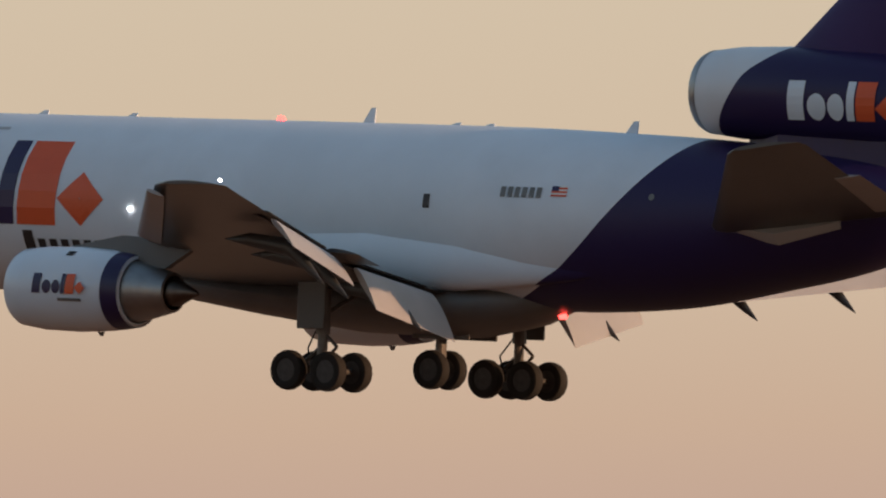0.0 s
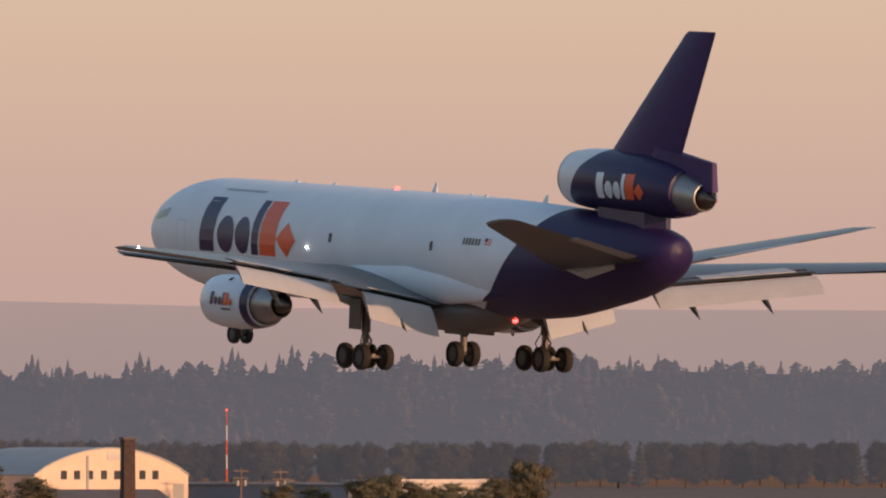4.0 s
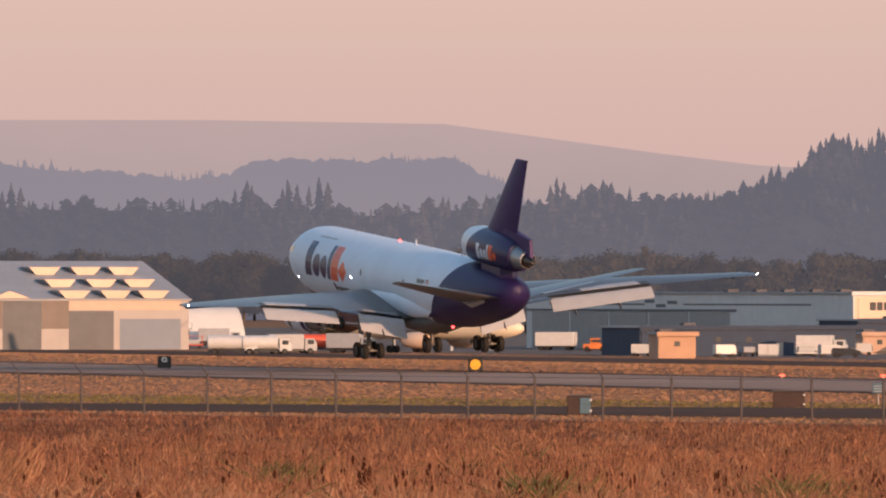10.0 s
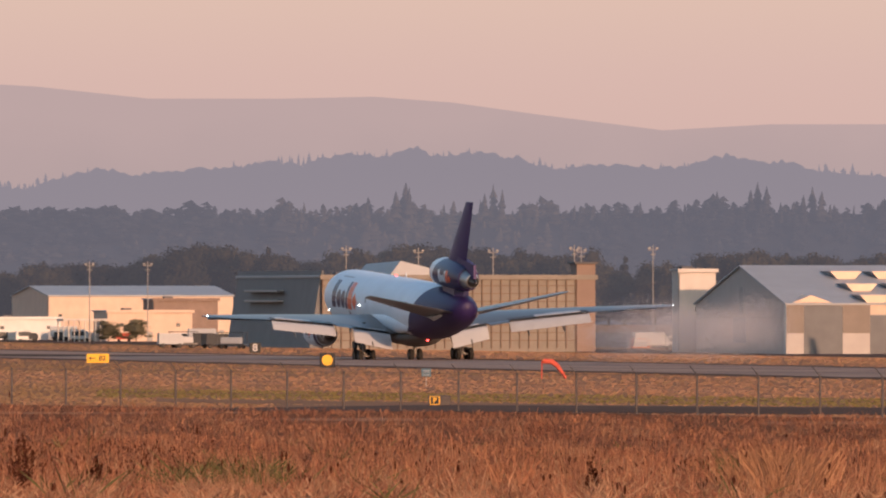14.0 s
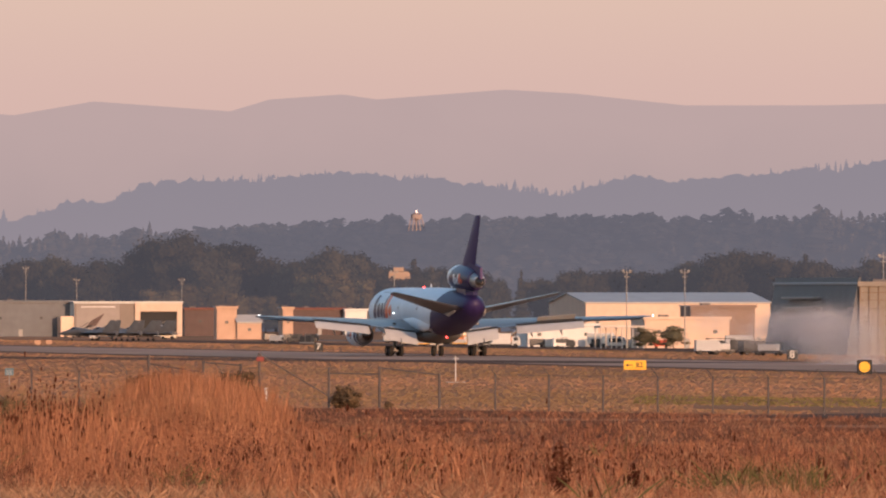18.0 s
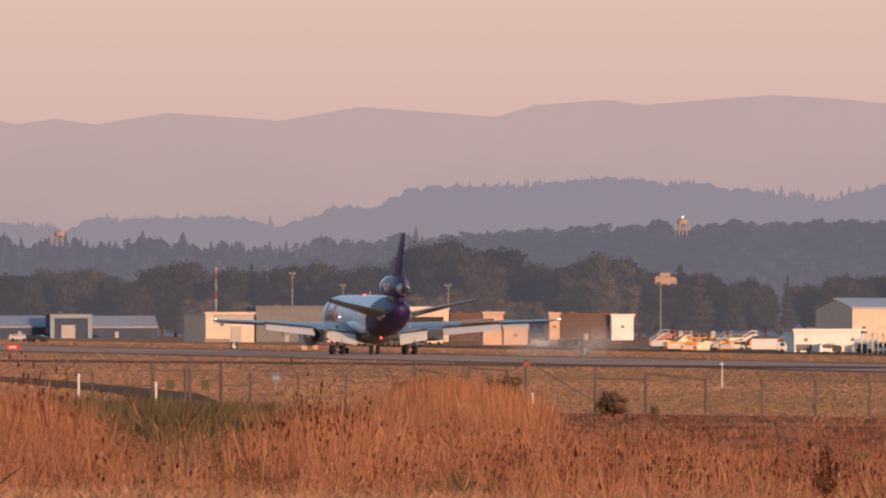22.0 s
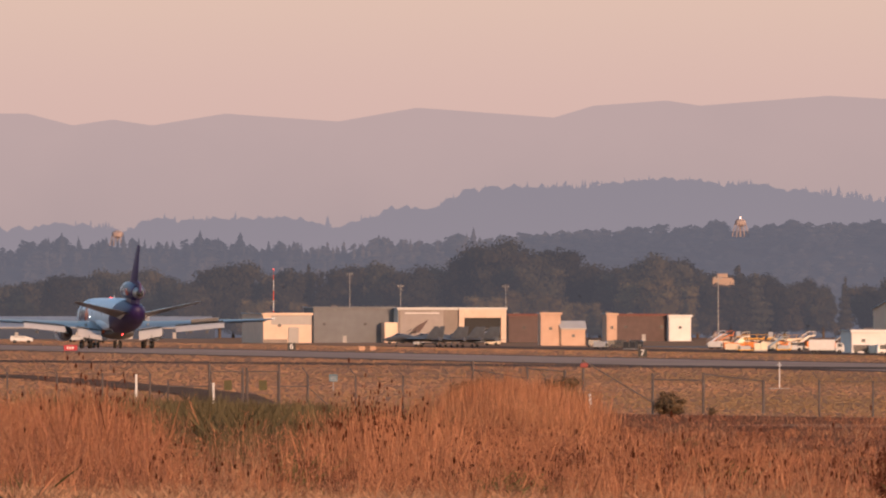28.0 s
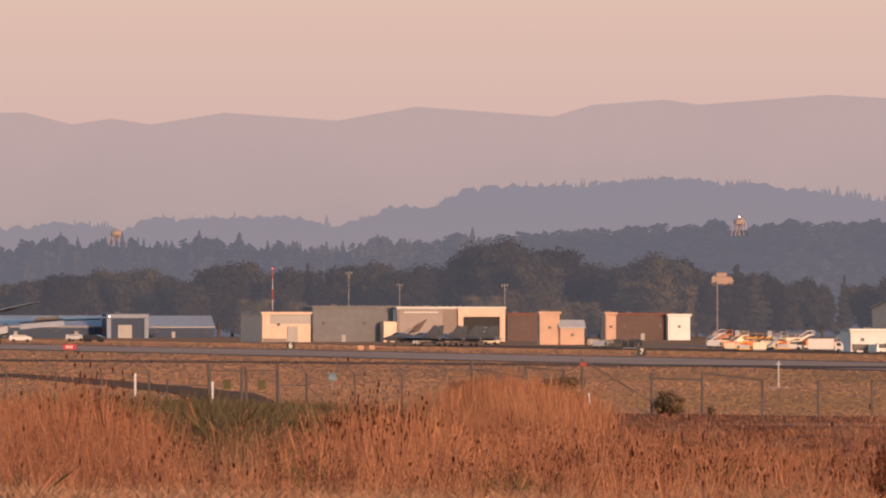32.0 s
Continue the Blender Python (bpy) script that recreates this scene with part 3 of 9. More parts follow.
def two_tone(name, first, second, line, rough):
    """Two paints, parted by a curve: the second lies aft of x = line(z), rows of (z, x)."""
    m = mat(name, first, rough, vary=0.04, scale=0.6, big=0.12, spec=0.3)
    nt = m.node_tree
    b = nt.nodes["Principled BSDF"]
    src = b.inputs["Base Color"].links[0].from_socket
    tc = nt.nodes.new("ShaderNodeTexCoord")
    sep = nt.nodes.new("ShaderNodeSeparateXYZ")
    nt.links.new(tc.outputs["Object"], sep.inputs[0])
    cv = nt.nodes.new("ShaderNodeFloatCurve")
    mz, mx = nt.nodes.new("ShaderNodeMapRange"), nt.nodes.new("ShaderNodeMapRange")
    z0, z1 = line[0][0], line[-1][0]
    x0, x1 = min(p[1] for p in line), max(p[1] for p in line)
    mz.inputs[1].default_value, mz.inputs[2].default_value = z0, z1
    c = cv.mapping.curves[0]
    c.points[0].location, c.points[1].location = (0, (line[0][1] - x0) / (x1 - x0)), (1, (line[-1][1] - x0) / (x1 - x0))
    for z, x in line[1:-1]:
        c.points.new((z - z0) / (z1 - z0), (x - x0) / (x1 - x0))
    cv.mapping.update()
    mx.inputs[3].default_value, mx.inputs[4].default_value = x0, x1
    lt = nt.nodes.new("ShaderNodeMath")
    lt.operation = "LESS_THAN"
    mix = nt.nodes.new("ShaderNodeMix")
    mix.data_type = "RGBA"
    mix.inputs[7].default_value = (*second, 1)
    for p, q in ((sep.outputs["Z"], mz.inputs[0]), (mz.outputs[0], cv.inputs["Value"]), (cv.outputs[0], mx.inputs[0]), (sep.outputs["X"], lt.inputs[0]),
                 (mx.outputs[0], lt.inputs[1]), (lt.outputs[0], mix.inputs[0]), (src, mix.inputs[6]), (mix.outputs[2], b.inputs["Base Color"])):
        nt.links.new(p, q)
    return m


M_HULL = two_tone("white_hull_purple_tail", (0.67, 0.74, 0.81), (0.022, 0.0125, 0.066),
                  [(2.5, -3.7), (3.0, -5.6), (3.6, -7.0), (4.5, -8.4), (5.6, -9.6), (7.0, -10.9), (8.7, -12.3)], 0.46)
M_TAILPOD = two_tone("white_lip_purple_nacelle", (0.70, 0.73, 0.76), (0.022, 0.0125, 0.066), [(8.2, -12.3), (9.0, -12.9), (9.9, -13.55), (10.5, -13.97), (10.9, -14.48), (11.6, -15.4)], 0.36)

HULL = [(30.45, 5.48, .06, .06), (30.15, 5.49, .62, .62), (29.4, 5.53, 1.3, 1.28), (28.0, 5.60, 2.0, 2.0), (26.2, 5.64, 2.5, 2.56), (24.1, 5.63, 2.86, 2.90),
        (22.0, 5.60, 2.99, 2.99), (20.0, 5.60, 3.01, 3.01), (14, 5.60, 3.01, 3.01), (8, 5.60, 3.01, 3.01), (2, 5.60, 3.01, 3.01), (-4.5, 5.58, 3.01, 3.01),
        (-8.0, 5.55, 2.97, 2.95), (-11.5, 5.63, 2.8, 2.76), (-15.0, 5.85, 2.45, 2.34), (-18.0, 6.05, 2.0, 1.9), (-20.2, 6.27, 1.45, 1.32), (-21.0, 6.42, 1.05, .95), (-21.4, 6.52, .6, .6), (-21.55, 6.55, .12, .15)]


def smooth_rows(rows, n=4):
    """More stations along a body, on a smooth curve through the given ones."""
    a = np.array(rows)
    out = []
    for i in range(len(a) - 1):
        p0, p1, p2, p3 = a[max(i - 1, 0)], a[i], a[i + 1], a[min(i + 2, len(a) - 1)]
        for k in range(n):
            t_ = k / n
            h0 = abs(p2[0] - p1[0])
            m1 = (p2 - p0) / max(abs(p2[0] - p0[0]), 1e-6) * h0 if i else (p2 - p1)
            m2 = (p3 - p1) / max(abs(p3[0] - p1[0]), 1e-6) * h0 if i < len(a) - 2 else (p2 - p1)
            q = (2 * t_ ** 3 - 3 * t_ ** 2 + 1) * p1 + (t_ ** 3 - 2 * t_ ** 2 + t_) * m1 + (3 * t_ ** 2 - 2 * t_ ** 3) * p2 + (t_ ** 3 - t_ ** 2) * m2
            q[0] = p1[0] + (p2[0] - p1[0]) * t_
            out.append(tuple(float(c) for c in q))
    return out + [tuple(rows[-1])]


HULL = smooth_rows(HULL)


def airfoil(le, chord, z, thick, n=10, drop=0.0):
    """A wing section at one span station: points round it, (x, z)."""
    top, bot = [], []
    for k in range(n + 1):
        u = 0.5 * (1 - math.cos(math.pi * k / n))
        yt = 5 * thick * (0.2969 * math.sqrt(u) - 0.126 * u - 0.3516 * u * u + 0.2843 * u ** 3 - 0.1015 * u ** 4)
        camber = 0.02 * 4 * u * (1 - u)
        top.append((le - u * chord, z - u * drop + (camber + yt) * chord))
        bot.append((le - u * chord, z - u * drop + (camber - yt) * chord))
    return top + bot[-2:0:-1]


def wing_loft(stations):
    """Rows of (y, leading edge x, chord, z, thickness ratio, fall from nose to trailing edge)."""
    return loft([[(x, y, z) for x, z in airfoil(le, c, zz, th, 10, *fall_)] for y, le, c, zz, th, *fall_ in stations])


def fin_loft(stations):
    """Rows of (z, leading edge x, chord, thickness ratio)."""
    return loft([[(x, w, z) for x, w in airfoil(le, c, 0, th)] for z, le, c, th in stations])


def flip(g, s):
    return g if s > 0 else ([(x, -y, z) for x, y, z in g[0]], [tuple(reversed(q)) for q in g[1]])


def wing_le(y):
    return float(np.interp(y, [0, 3, 25], [11.8, 9.5, -8.8]))


def wing_te(y):
    return float(np.interp(y, [0, 3, 7.4, 9.4, 17.2, 25], [-2.9, -2.95, -2.9, -3.5, -7.2, -11.5]))


def wing_z(y):
    """Height of the trailing edge."""
    return float(np.interp(y, [0, 3, 7.3, 9.4, 17.2, 25], [2.9, 3.05, 3.8, 4.15, 5.12, 5.85]))


def wing_zl(y):
    """Height of the leading edge."""
    return float(np.interp(y, [0, 3, 9, 17, 25], [3.7, 3.95, 4.6, 5.25, 5.8]))


def wing_top(y, q):
    """Height of the upper skin, q metres before the trailing edge."""
    return wing_z(y) + (.09 + (wing_zl(y) - wing_z(y)) / (wing_le(y) - wing_te(y))) * q


def tyre(r_, w):
    prof = [(r_ * 0.58, w * .42), (r_ * .8, w * .5), (r_ * .94, w * .42), (r_, w * .2), (r_, -w * .2), (r_ * .94, -w * .42), (r_ * .8, -w * .5), (r_ * .58, -w * .42)]
    n = 20
    return loft([[(a * math.cos(2 * math.pi * k / n), b, a * math.sin(2 * math.pi * k / n)) for k in range(n)] for a, b in prof], caps=False)


TYRE, HUBS = mesh("tyre", tyre(0.66, 0.46), M_TYRE, True), mesh("hub", rod((0, -.17, 0), (0, .17, 0), 0.385, n=16), M_HUB)
NTYRE, NHUB = mesh("nose_tyre", tyre(0.51, 0.36), M_TYRE, True), mesh("nose_hub", rod((0, -.13, 0), (0, .13, 0), 0.30, n=16), M_HUB)


def wheel(x, y, z, gear, big=True):
    w = part("wheel", TYRE if big else NTYRE, None, gear)
    w.location = (x, y, z)
    part("hub", HUBS if big else NHUB, None, w, "dusty metal wheel hub")
    return w


def hull_side(x, z, s=1, out=0.02):
    """The point on the hull's side at x and height z."""
    xs = [h[0] for h in reversed(HULL)]
    zc, w, h = (np.interp(x, xs, [q[i] for q in reversed(HULL)]) for i in (1, 2, 3))
    k = max(-0.98, min(0.98, (z - zc) / h))
    return x, s * (w * math.sqrt(1 - k * k) + out), z


def decal(outline, s=1, nx=6, nz=6, out=0.025):
    """A flat painted shape laid on the hull's curve: a four-cornered outline of (x, z), bottom front, bottom rear, top rear, top front."""
    a, b, c, d = outline
    v = []
    for j in range(nz + 1):
        for i in range(nx + 1):
            u, w = i / nx, j / nz
            x = (a[0] * (1 - u) + b[0] * u) * (1 - w) + (d[0] * (1 - u) + c[0] * u) * w
            z = (a[1] * (1 - u) + b[1] * u) * (1 - w) + (d[1] * (1 - u) + c[1] * u) * w
            v.append(hull_side(x, z, s, out))
    n = nx + 1
    return v, [(j * n + i, j * n + i + 1, (j + 1) * n + i + 1, (j + 1) * n + i) for j in range(nz) for i in range(nx)]


def rect(x, z, w, h, s=1, out=0.025, lean=0.0):
    return decal([(x, z), (x - w, z), (x - w - lean, z + h), (x - lean, z + h)], s, out=out)


def aft(stations, n=32, y=0.0, caps=True):
    """The wing engine's rings, at their place along the hull."""
    return tube_x([(x + .75, z, w, h) for x, z, w, h in stations], n, y, caps)


def pod_side(x, z, s, yc, zc, r_):
    """The point on the outer side of a round nacelle."""
    k = max(-.98, min(.98, (z - zc) / r_))
    return x, s * (yc + r_ * math.sqrt(1 - k * k)), z


def plain_shape(side, x, z, w, h, kind):
    """One plain painted shape of a mark, laid on a curved side: a slab, a disc or a lozenge that begins at x and reaches aft."""
    if kind == "disc":
        rim = [(.5 - .5 * math.cos(q), .5 + .5 * math.sin(q)) for q in np.linspace(0, 2 * math.pi, 25)[:-1]]
    elif kind == "lozenge":
        rim = [(q, .5 + .5 * t_) for q, t_ in ((0, 0), (.25, .5), (.5, 1), (.75, .5), (1, 0), (.75, -.5), (.5, -1), (.25, -.5))]
    else:
        rim = [(0, q / 5) for q in range(6)] + [(1, 1 - q / 5) for q in range(6)]
        rim = [(u + .06 * v_ * (h / w), v_) for u, v_ in rim]
        n = len(rim) // 2
        v = [side(x - u * w, z + v_ * h) for u, v_ in rim[:n] + rim[:n - 1:-1]]
        return v, [(k, k + 1, n + k + 1, n + k) for k in range(n - 1)]
    rings = [[side(x - (.5 + (u - .5) * k) * w, z + (.5 + (v_ - .5) * k) * h) for u, v_ in rim] for k in (.02, .35, .7, 1)]
    return loft(rings, caps=False)


def painted_mark(side, x0, z0, length, tall, first, second, parent):
    """A mark of plain shapes in two colours, no letters: shares of its length and height."""
    for u, w, h, kind, m in ((0, .15, 1.0, "slab", first), (.19, .17, .68, "disc", first), (.375, .15, .68, "disc", first), (.54, .07, 1.0, "slab", first),
                             (.625, .165, 1.0, "slab", second), (.80, .20, .64, "lozenge", second)):
        part("painted_shape", plain_shape(side, x0 - u * length, z0, w * length, h * tall, kind), m, parent)


def cargo_jet():
    flex, gears, brakes = [], [], []
    j = thing("cargo_jet", Matrix.Identity(4), "white three-engined cargo jet with purple tail, gear and flaps lowered", "airplane")
    body = part("fuselage", tube_x(HULL, 48), M_HULL, j, "white fuselage with a purple rear swept up in a curve", True)
    for k in range(3):
        for s in (1, -1):
            part("cockpit_window", rect(27.6 - k * 0.66, 6.2 + 0.09 * k, 0.58, 0.5, s, lean=0.3), M_GLASS, body, "dark cockpit window pane")
    part("door_outline", join(rect(23.9, 4.3, .03, 2.0), rect(22.9, 4.3, .03, 2.0), rect(23.9, 6.3, 1.03, .03)), M_GROOVE, body)
    for x in (7.82, -2.33):
        for s in (1, -1):
            part("exit_window", rect(x, 5.78, 0.26, 0.46, s), M_HUB, body, "small dark exit door window")
    part("cargo_door_groove", rect(20.6, 8.0, 4.2, .10), M_GROOVE, body)
    # painted mark: plain purple and orange-red shapes, no letters
    for s in (1, -1):
        painted_mark(lambda x, z: hull_side(x, z, s, .025), 21.3, 4.79, 10.1, 2.85, M_PURPLE, M_ORANGE, body)
        for k in range(6):
            part("lettering_bar", rect(-5.45 - .29 * k, 6.22, .2, .34, s), M_STRUT, body)
        flag = part("flag", rect(-7.5, 6.28, .62, .34, s), M_PAINT_W, body, "small painted flag in red, white and blue")
        part("flag_field", rect(-7.5, 6.45, .28, .17, s, .03), M_PURPLE, flag)
        for k in range(3):
            part("flag_stripe", rect(-7.5 if k < 2 else -7.78, 6.28 + .12 * k, .62 if k < 2 else .34, .06, s, .03), M_ORANGE, flag)
        part("lettering_bar", rect(14.8, 3.95, .42, .65, s), M_HUB, body)
        for k in range(6):
            part("lettering_bar", rect(14.2 - .5 * k, 3.95, .32, .38, s), M_HUB, body)
    for x, h in ((2.4, .5), (-8.5, .4), (16.5, .14), (12.6, .12), (-1.2, .08), (-2.6, .08)):
        z = float(np.interp(x, [q[0] for q in reversed(HULL)], [q[1] + q[3] for q in reversed(HULL)]))
        part("antenna", loft([[(x + .25, -.03, z - .05), (x - .25, -.03, z - .05), (x - .25, .03, z - .05), (x + .25, .03, z - .05)],
                              [(x - .1, -.015, z + h), (x - .3, -.015, z + h), (x - .3, .015, z + h), (x - .1, .015, z + h)]]), M_WHITE, body)
    # reaches forward to darken the hull where the wing shades it
    part("belly_fairing", tube_x([(11.5, 3.3, .3, .2), (9.0, 3.05, 1.9, .62), (6.0, 2.85, 2.5, .8), (2, 2.6, 2.6, .98), (-2.5, 2.58, 2.6, 1.0), (-4.8, 2.8, 1.9, .78), (-7.2, 3.1, .3, .2)], 24), M_BELLY, j, smooth=True)
    for z, x in ((8.66, 6.12), (2.42, -6.03)):
        part("beacon", tube_x([(x + .18, z, .02, .02), (x + .09, z, .11, .11), (x - .09, z, .11, .11), (x - .18, z, .02, .02)], 10), L_RED, j, "red anti-collision beacon", True)
    for s in (1, -1):
        rows_ = [(y, wing_le(y), wing_le(y) - wing_te(y), wing_zl(y), th, wing_zl(y) - wing_z(y)) for y, th in ((0, .12), (3, .12), (5.2, .115), (7.4, .108), (9.4, .10), (17.2, .09), (24.6, .09))]
        w = part("wing", flip(wing_loft(rows_ + [(25.2, wing_le(25.2) - .5, 2.1, 5.84, .05)]), s), M_WINGGREY, j, "grey swept wing", True)
        flex.append((w, s))
        part("wing_root_fairing", flip(tube_x([(12.0, 4.0, .05, .05), (9.0, 4.0, .55, .7), (5, 4.1, .85, 1.0), (0, 4.15, .95, 1.1), (-3.5, 4.05, .72, .95), (-6.0, 4.0, .42, .7), (-8.4, 4.0, .2, .4), (-10.5, 4.1, .03, .05)], 24, y=2.22), s), M_HULL, j, smooth=True)
        for y0, y1, ch, ang in ((3.3, 7.3, 1.95, 54), (9.5, 17.2, 1.5, 42)):
            rings = []
            for y in (y0, y1):
                c, sn = math.cos(radians(ang)), math.sin(radians(ang))
                k = ch * (1.0 if y == y0 else 0.86)
                xt, zt = wing_te(y) - .05, wing_z(y) - .12
                rings.append([(xt + (px - 0) * c - pz * -sn * -1, y, zt + px * sn + pz * c) for px, pz in airfoil(0, k, 0, .13)])
            part("flap", flip(loft(rings), s), M_FLAP, w, "lowered pale grey flap", True)
            rings = []
            for y in (y0, y1):
                k = ch * 0.3
                rings.append([(wing_te(y) + .7 + px, y, wing_z(y) + px * .25 + pz) for px, pz in airfoil(0, k, 0, .12)])
            part("flap_vane", flip(loft(rings), s), M_WINGGREY, w, smooth=True)
        for y0, y1 in ((3.3, 7.3), (9.5, 17.2)):
            for q in (.0, .75):
                part("flap_gap", flip(loft([[(wing_te(y) + .05 + q, y, wing_top(y, q) + .05), (wing_te(y) + .24 + q, y, wing_top(y, q) + .07), (wing_te(y) + .24 + q, y, wing_top(y, q) + .12), (wing_te(y) + .05 + q, y, wing_top(y, q) + .10)] for y in (y0, y1)]), s), M_DARK, w, "dark gap before the flap")
        part("inboard_aileron", flip(loft([[(wing_te(y) + px, y, wing_z(y) + .02 + px * .08 + pz) for px, pz in airfoil(.1, 1.3, 0, .1)] for y in (7.4, 9.4)]), s), M_WINGGREY, w, smooth=True)
        for k_ in range(7):
            y_, wide = (3.6 + k_ * .75, .7) if k_ < 4 else (12.2 + 1.47 * (k_ - 4), 1.42)
            mid = [(wing_te(y) + 1.55, s * y, wing_top(y, 1.55) + .06) for y in (y_, y_ + wide)]
            g = loft([[(wing_te(y) + q, y, wing_top(y, q) + .05) for q in (.55, 1.55)] + [(wing_te(y) + q, y, wing_top(y, q) + .10) for q in (1.55, .55)] for y in (y_, y_ + wide)])
            sp = part("spoiler_panel", flip(g, s), M_FLAP, w)
            if k_ > 3:
                brakes.append((sp, Vector(mid[0]), (Vector(mid[1]) - Vector(mid[0])).normalized(), s))
        for y in (5.4, 11.2, 14.6):
            x = wing_te(y)
            part("flap_track_fairing", flip(moved(tube_x([(x + 2.6, 0, .02, .02), (x + 1.6, 0, .14, .22), (x, -.2, .14, .30), (x - .9, -.85, .10, .2), (x - 1.45, -1.3, .02, .02)], 10), pose(0, y, wing_z(y) - .45)), s), M_WINGGREY, w, smooth=True)
        for y0, y1 in ((3.6, 7.0), (9.2, 24.3)):
            rings = []
            for y in (y0, y1):
                k = 1.15 if y < 10 else 0.8
                rings.append([(wing_le(y) + .3 + px * .9, y, wing_zl(y) - .12 + px * -.3 * -1 * .9 + pz) for px, pz in airfoil(0, k, 0, .14)])
            part("slat", flip(loft(rings), s), M_FLAP, w, "lowered leading-edge slat", True)
        tipx, tipz = wing_te(25) + .05, wing_z(25) + .12
        part("wingtip_light", flip(tube_x([(tipx + .08, tipz, .02, .02), (tipx, tipz, .06, .06), (tipx - .08, tipz, .02, .02)], 8, y=25.1), s), L_WHITE, w, "white wingtip lamp", True)
        part("landing_light", flip(tube_x([(10.1, 5.42, .01, .01), (10.0, 5.42, .06, .06), (9.9, 5.42, .01, .01)], 10, y=3.06), s), L_WHITE, j, "bright landing lamp", True)
        part("nose_light", flip(tube_x([(24.26, 4.3, .01, .01), (24.2, 4.3, .05, .05), (24.14, 4.3, .01, .01)], 8, y=2.55), s), L_WHITE, j, "small white nose lamp", True)
        # wing engine
        n = part("nacelle", flip(aft([(9.00, 2.62, .98, .98), (9.47, 2.62, 1.12, 1.12), (9.60, 2.62, 1.2, 1.2), (9.47, 2.62, 1.28, 1.28), (8.66, 2.62, 1.38, 1.38), (7.20, 2.62, 1.41, 1.41),
                                         (5.84, 2.62, 1.34, 1.34), (4.81, 2.62, 1.18, 1.18), (4.77, 2.62, 1.08, 1.08), (5.41, 2.62, .95, .95)], 32, y=7.85, caps=False), s),
                 M_WHITE, j, "white engine nacelle with a small painted mark", True)
        part("nacelle_band", flip(aft([(5.45, 2.62, 1.295, 1.295), (5.1, 2.62, 1.242, 1.242), (4.82, 2.62, 1.2, 1.2)], 32, y=7.85, caps=False), s), M_PURPLE, n, "dark purple rear band", True)
        part("core_cowl", flip(aft([(5.92, 2.62, 1.0, 1.0), (4.75, 2.62, 1.02, 1.02), (3.35, 2.62, .66, .66), (3.32, 2.62, .58, .58), (3.9, 2.62, .52, .52)], 28, y=7.85, caps=False), s), M_METAL, n, "bare metal core cowl", True)
        part("exhaust_plug", flip(aft([(4.0, 2.62, .50, .50), (3.1, 2.62, .44, .44), (2.3, 2.62, .06, .06)], 20, y=7.85), s), M_HOT, n, "heat-stained exhaust plug", True)
        part("fan_face", flip(aft([(8.49, 2.62, 1.05, 1.05), (8.40, 2.62, 1.05, 1.05)], 24, y=7.85), s), M_DARK, n)
        part("pylon", flip(loft([[(9.0, 7.75, 3.6), (4.4, 7.7, 3.4), (4.4, 8.0, 3.4), (9.0, 7.95, 3.6)], [(8.4, 7.8, 4.05), (3.4, 7.72, 4.0), (3.4, 7.98, 4.0), (8.4, 7.9, 4.05)], [(6.3, 7.8, 4.45), (2.4, 7.78, 4.3), (2.4, 7.92, 4.3), (6.3, 7.9, 4.45)]]), s), M_BELLY, n, "grey engine pylon")
        painted_mark(lambda x, z: pod_side(x, z, s, 7.85, 2.62, 1.425), 8.98, 2.44, 2.25, .66, M_PURPLE, M_ORANGE, n)
        part("lettering_bar", plain_shape(lambda x, z: pod_side(x, z, s, 7.85, 2.62, 1.42), 7.9, 2.2, 1.0, .1, "slab"), M_STRUT, n)
        part("cowl_vent", plain_shape(lambda x, z: pod_side(x, z, s, 7.85, 2.62, 1.425), 8.0, 3.72, .3, .14, "slab"), M_DARK, n)
        part("drain_mast", flip(loft([[(7.2, 7.8, 1.25), (6.95, 7.8, 1.25), (6.95, 7.9, 1.25), (7.2, 7.9, 1.25)], [(7.1, 7.83, 1.1), (7.0, 7.83, 1.1), (7.0, 7.87, 1.1), (7.1, 7.87, 1.1)]]), s), M_STRUT, n)
        # horizontal tail
        def trim(g):
            return [(x, y, z - (x + 19.0) * 0.12) for x, y, z in g[0]], g[1]

        part("tailplane", flip(trim(wing_loft([(0.3, -12.2, 8.2, 5.7, .1), (1.8, -13.2, 7.4, 5.95, .1), (10.2, -19.85, 3.05, 7.5, .09), (10.65, -20.4, 2.5, 7.57, .05)])), s), M_WINGGREY, j, "grey tailplane", True)
        part("elevator", flip(trim(wing_loft([(2.3, -20.0, 1.3, 6.02, .1), (6.4, -21.3, 1.0, 6.77, .1)])), s), M_FLAP, j, "pale grey elevator section", True)
        part("root_seal", flip(loft([[(-12.9, 2.2, 5.62), (-13.1, 2.5, 5.55), (-13.2, 2.25, 5.35)], [(-15.0, 2.15, 5.9), (-15.0, 2.6, 5.4), (-15.0, 2.2, 5.12)], [(-16.2, 2.1, 5.95), (-16.2, 2.55, 5.3), (-16.2, 2.15, 4.95)],
                                     [(-18.4, 1.8, 6.0), (-18.4, 2.0, 5.75), (-18.4, 1.85, 5.55)]]), s), M_FLAP, j, "pale seal plate at the tailplane's root")
        part("tail_window", plain_shape(lambda x, z: hull_side(x, z, s, .02), -11.33, 6.25, .22, .22, "disc"), M_STRUT, body)
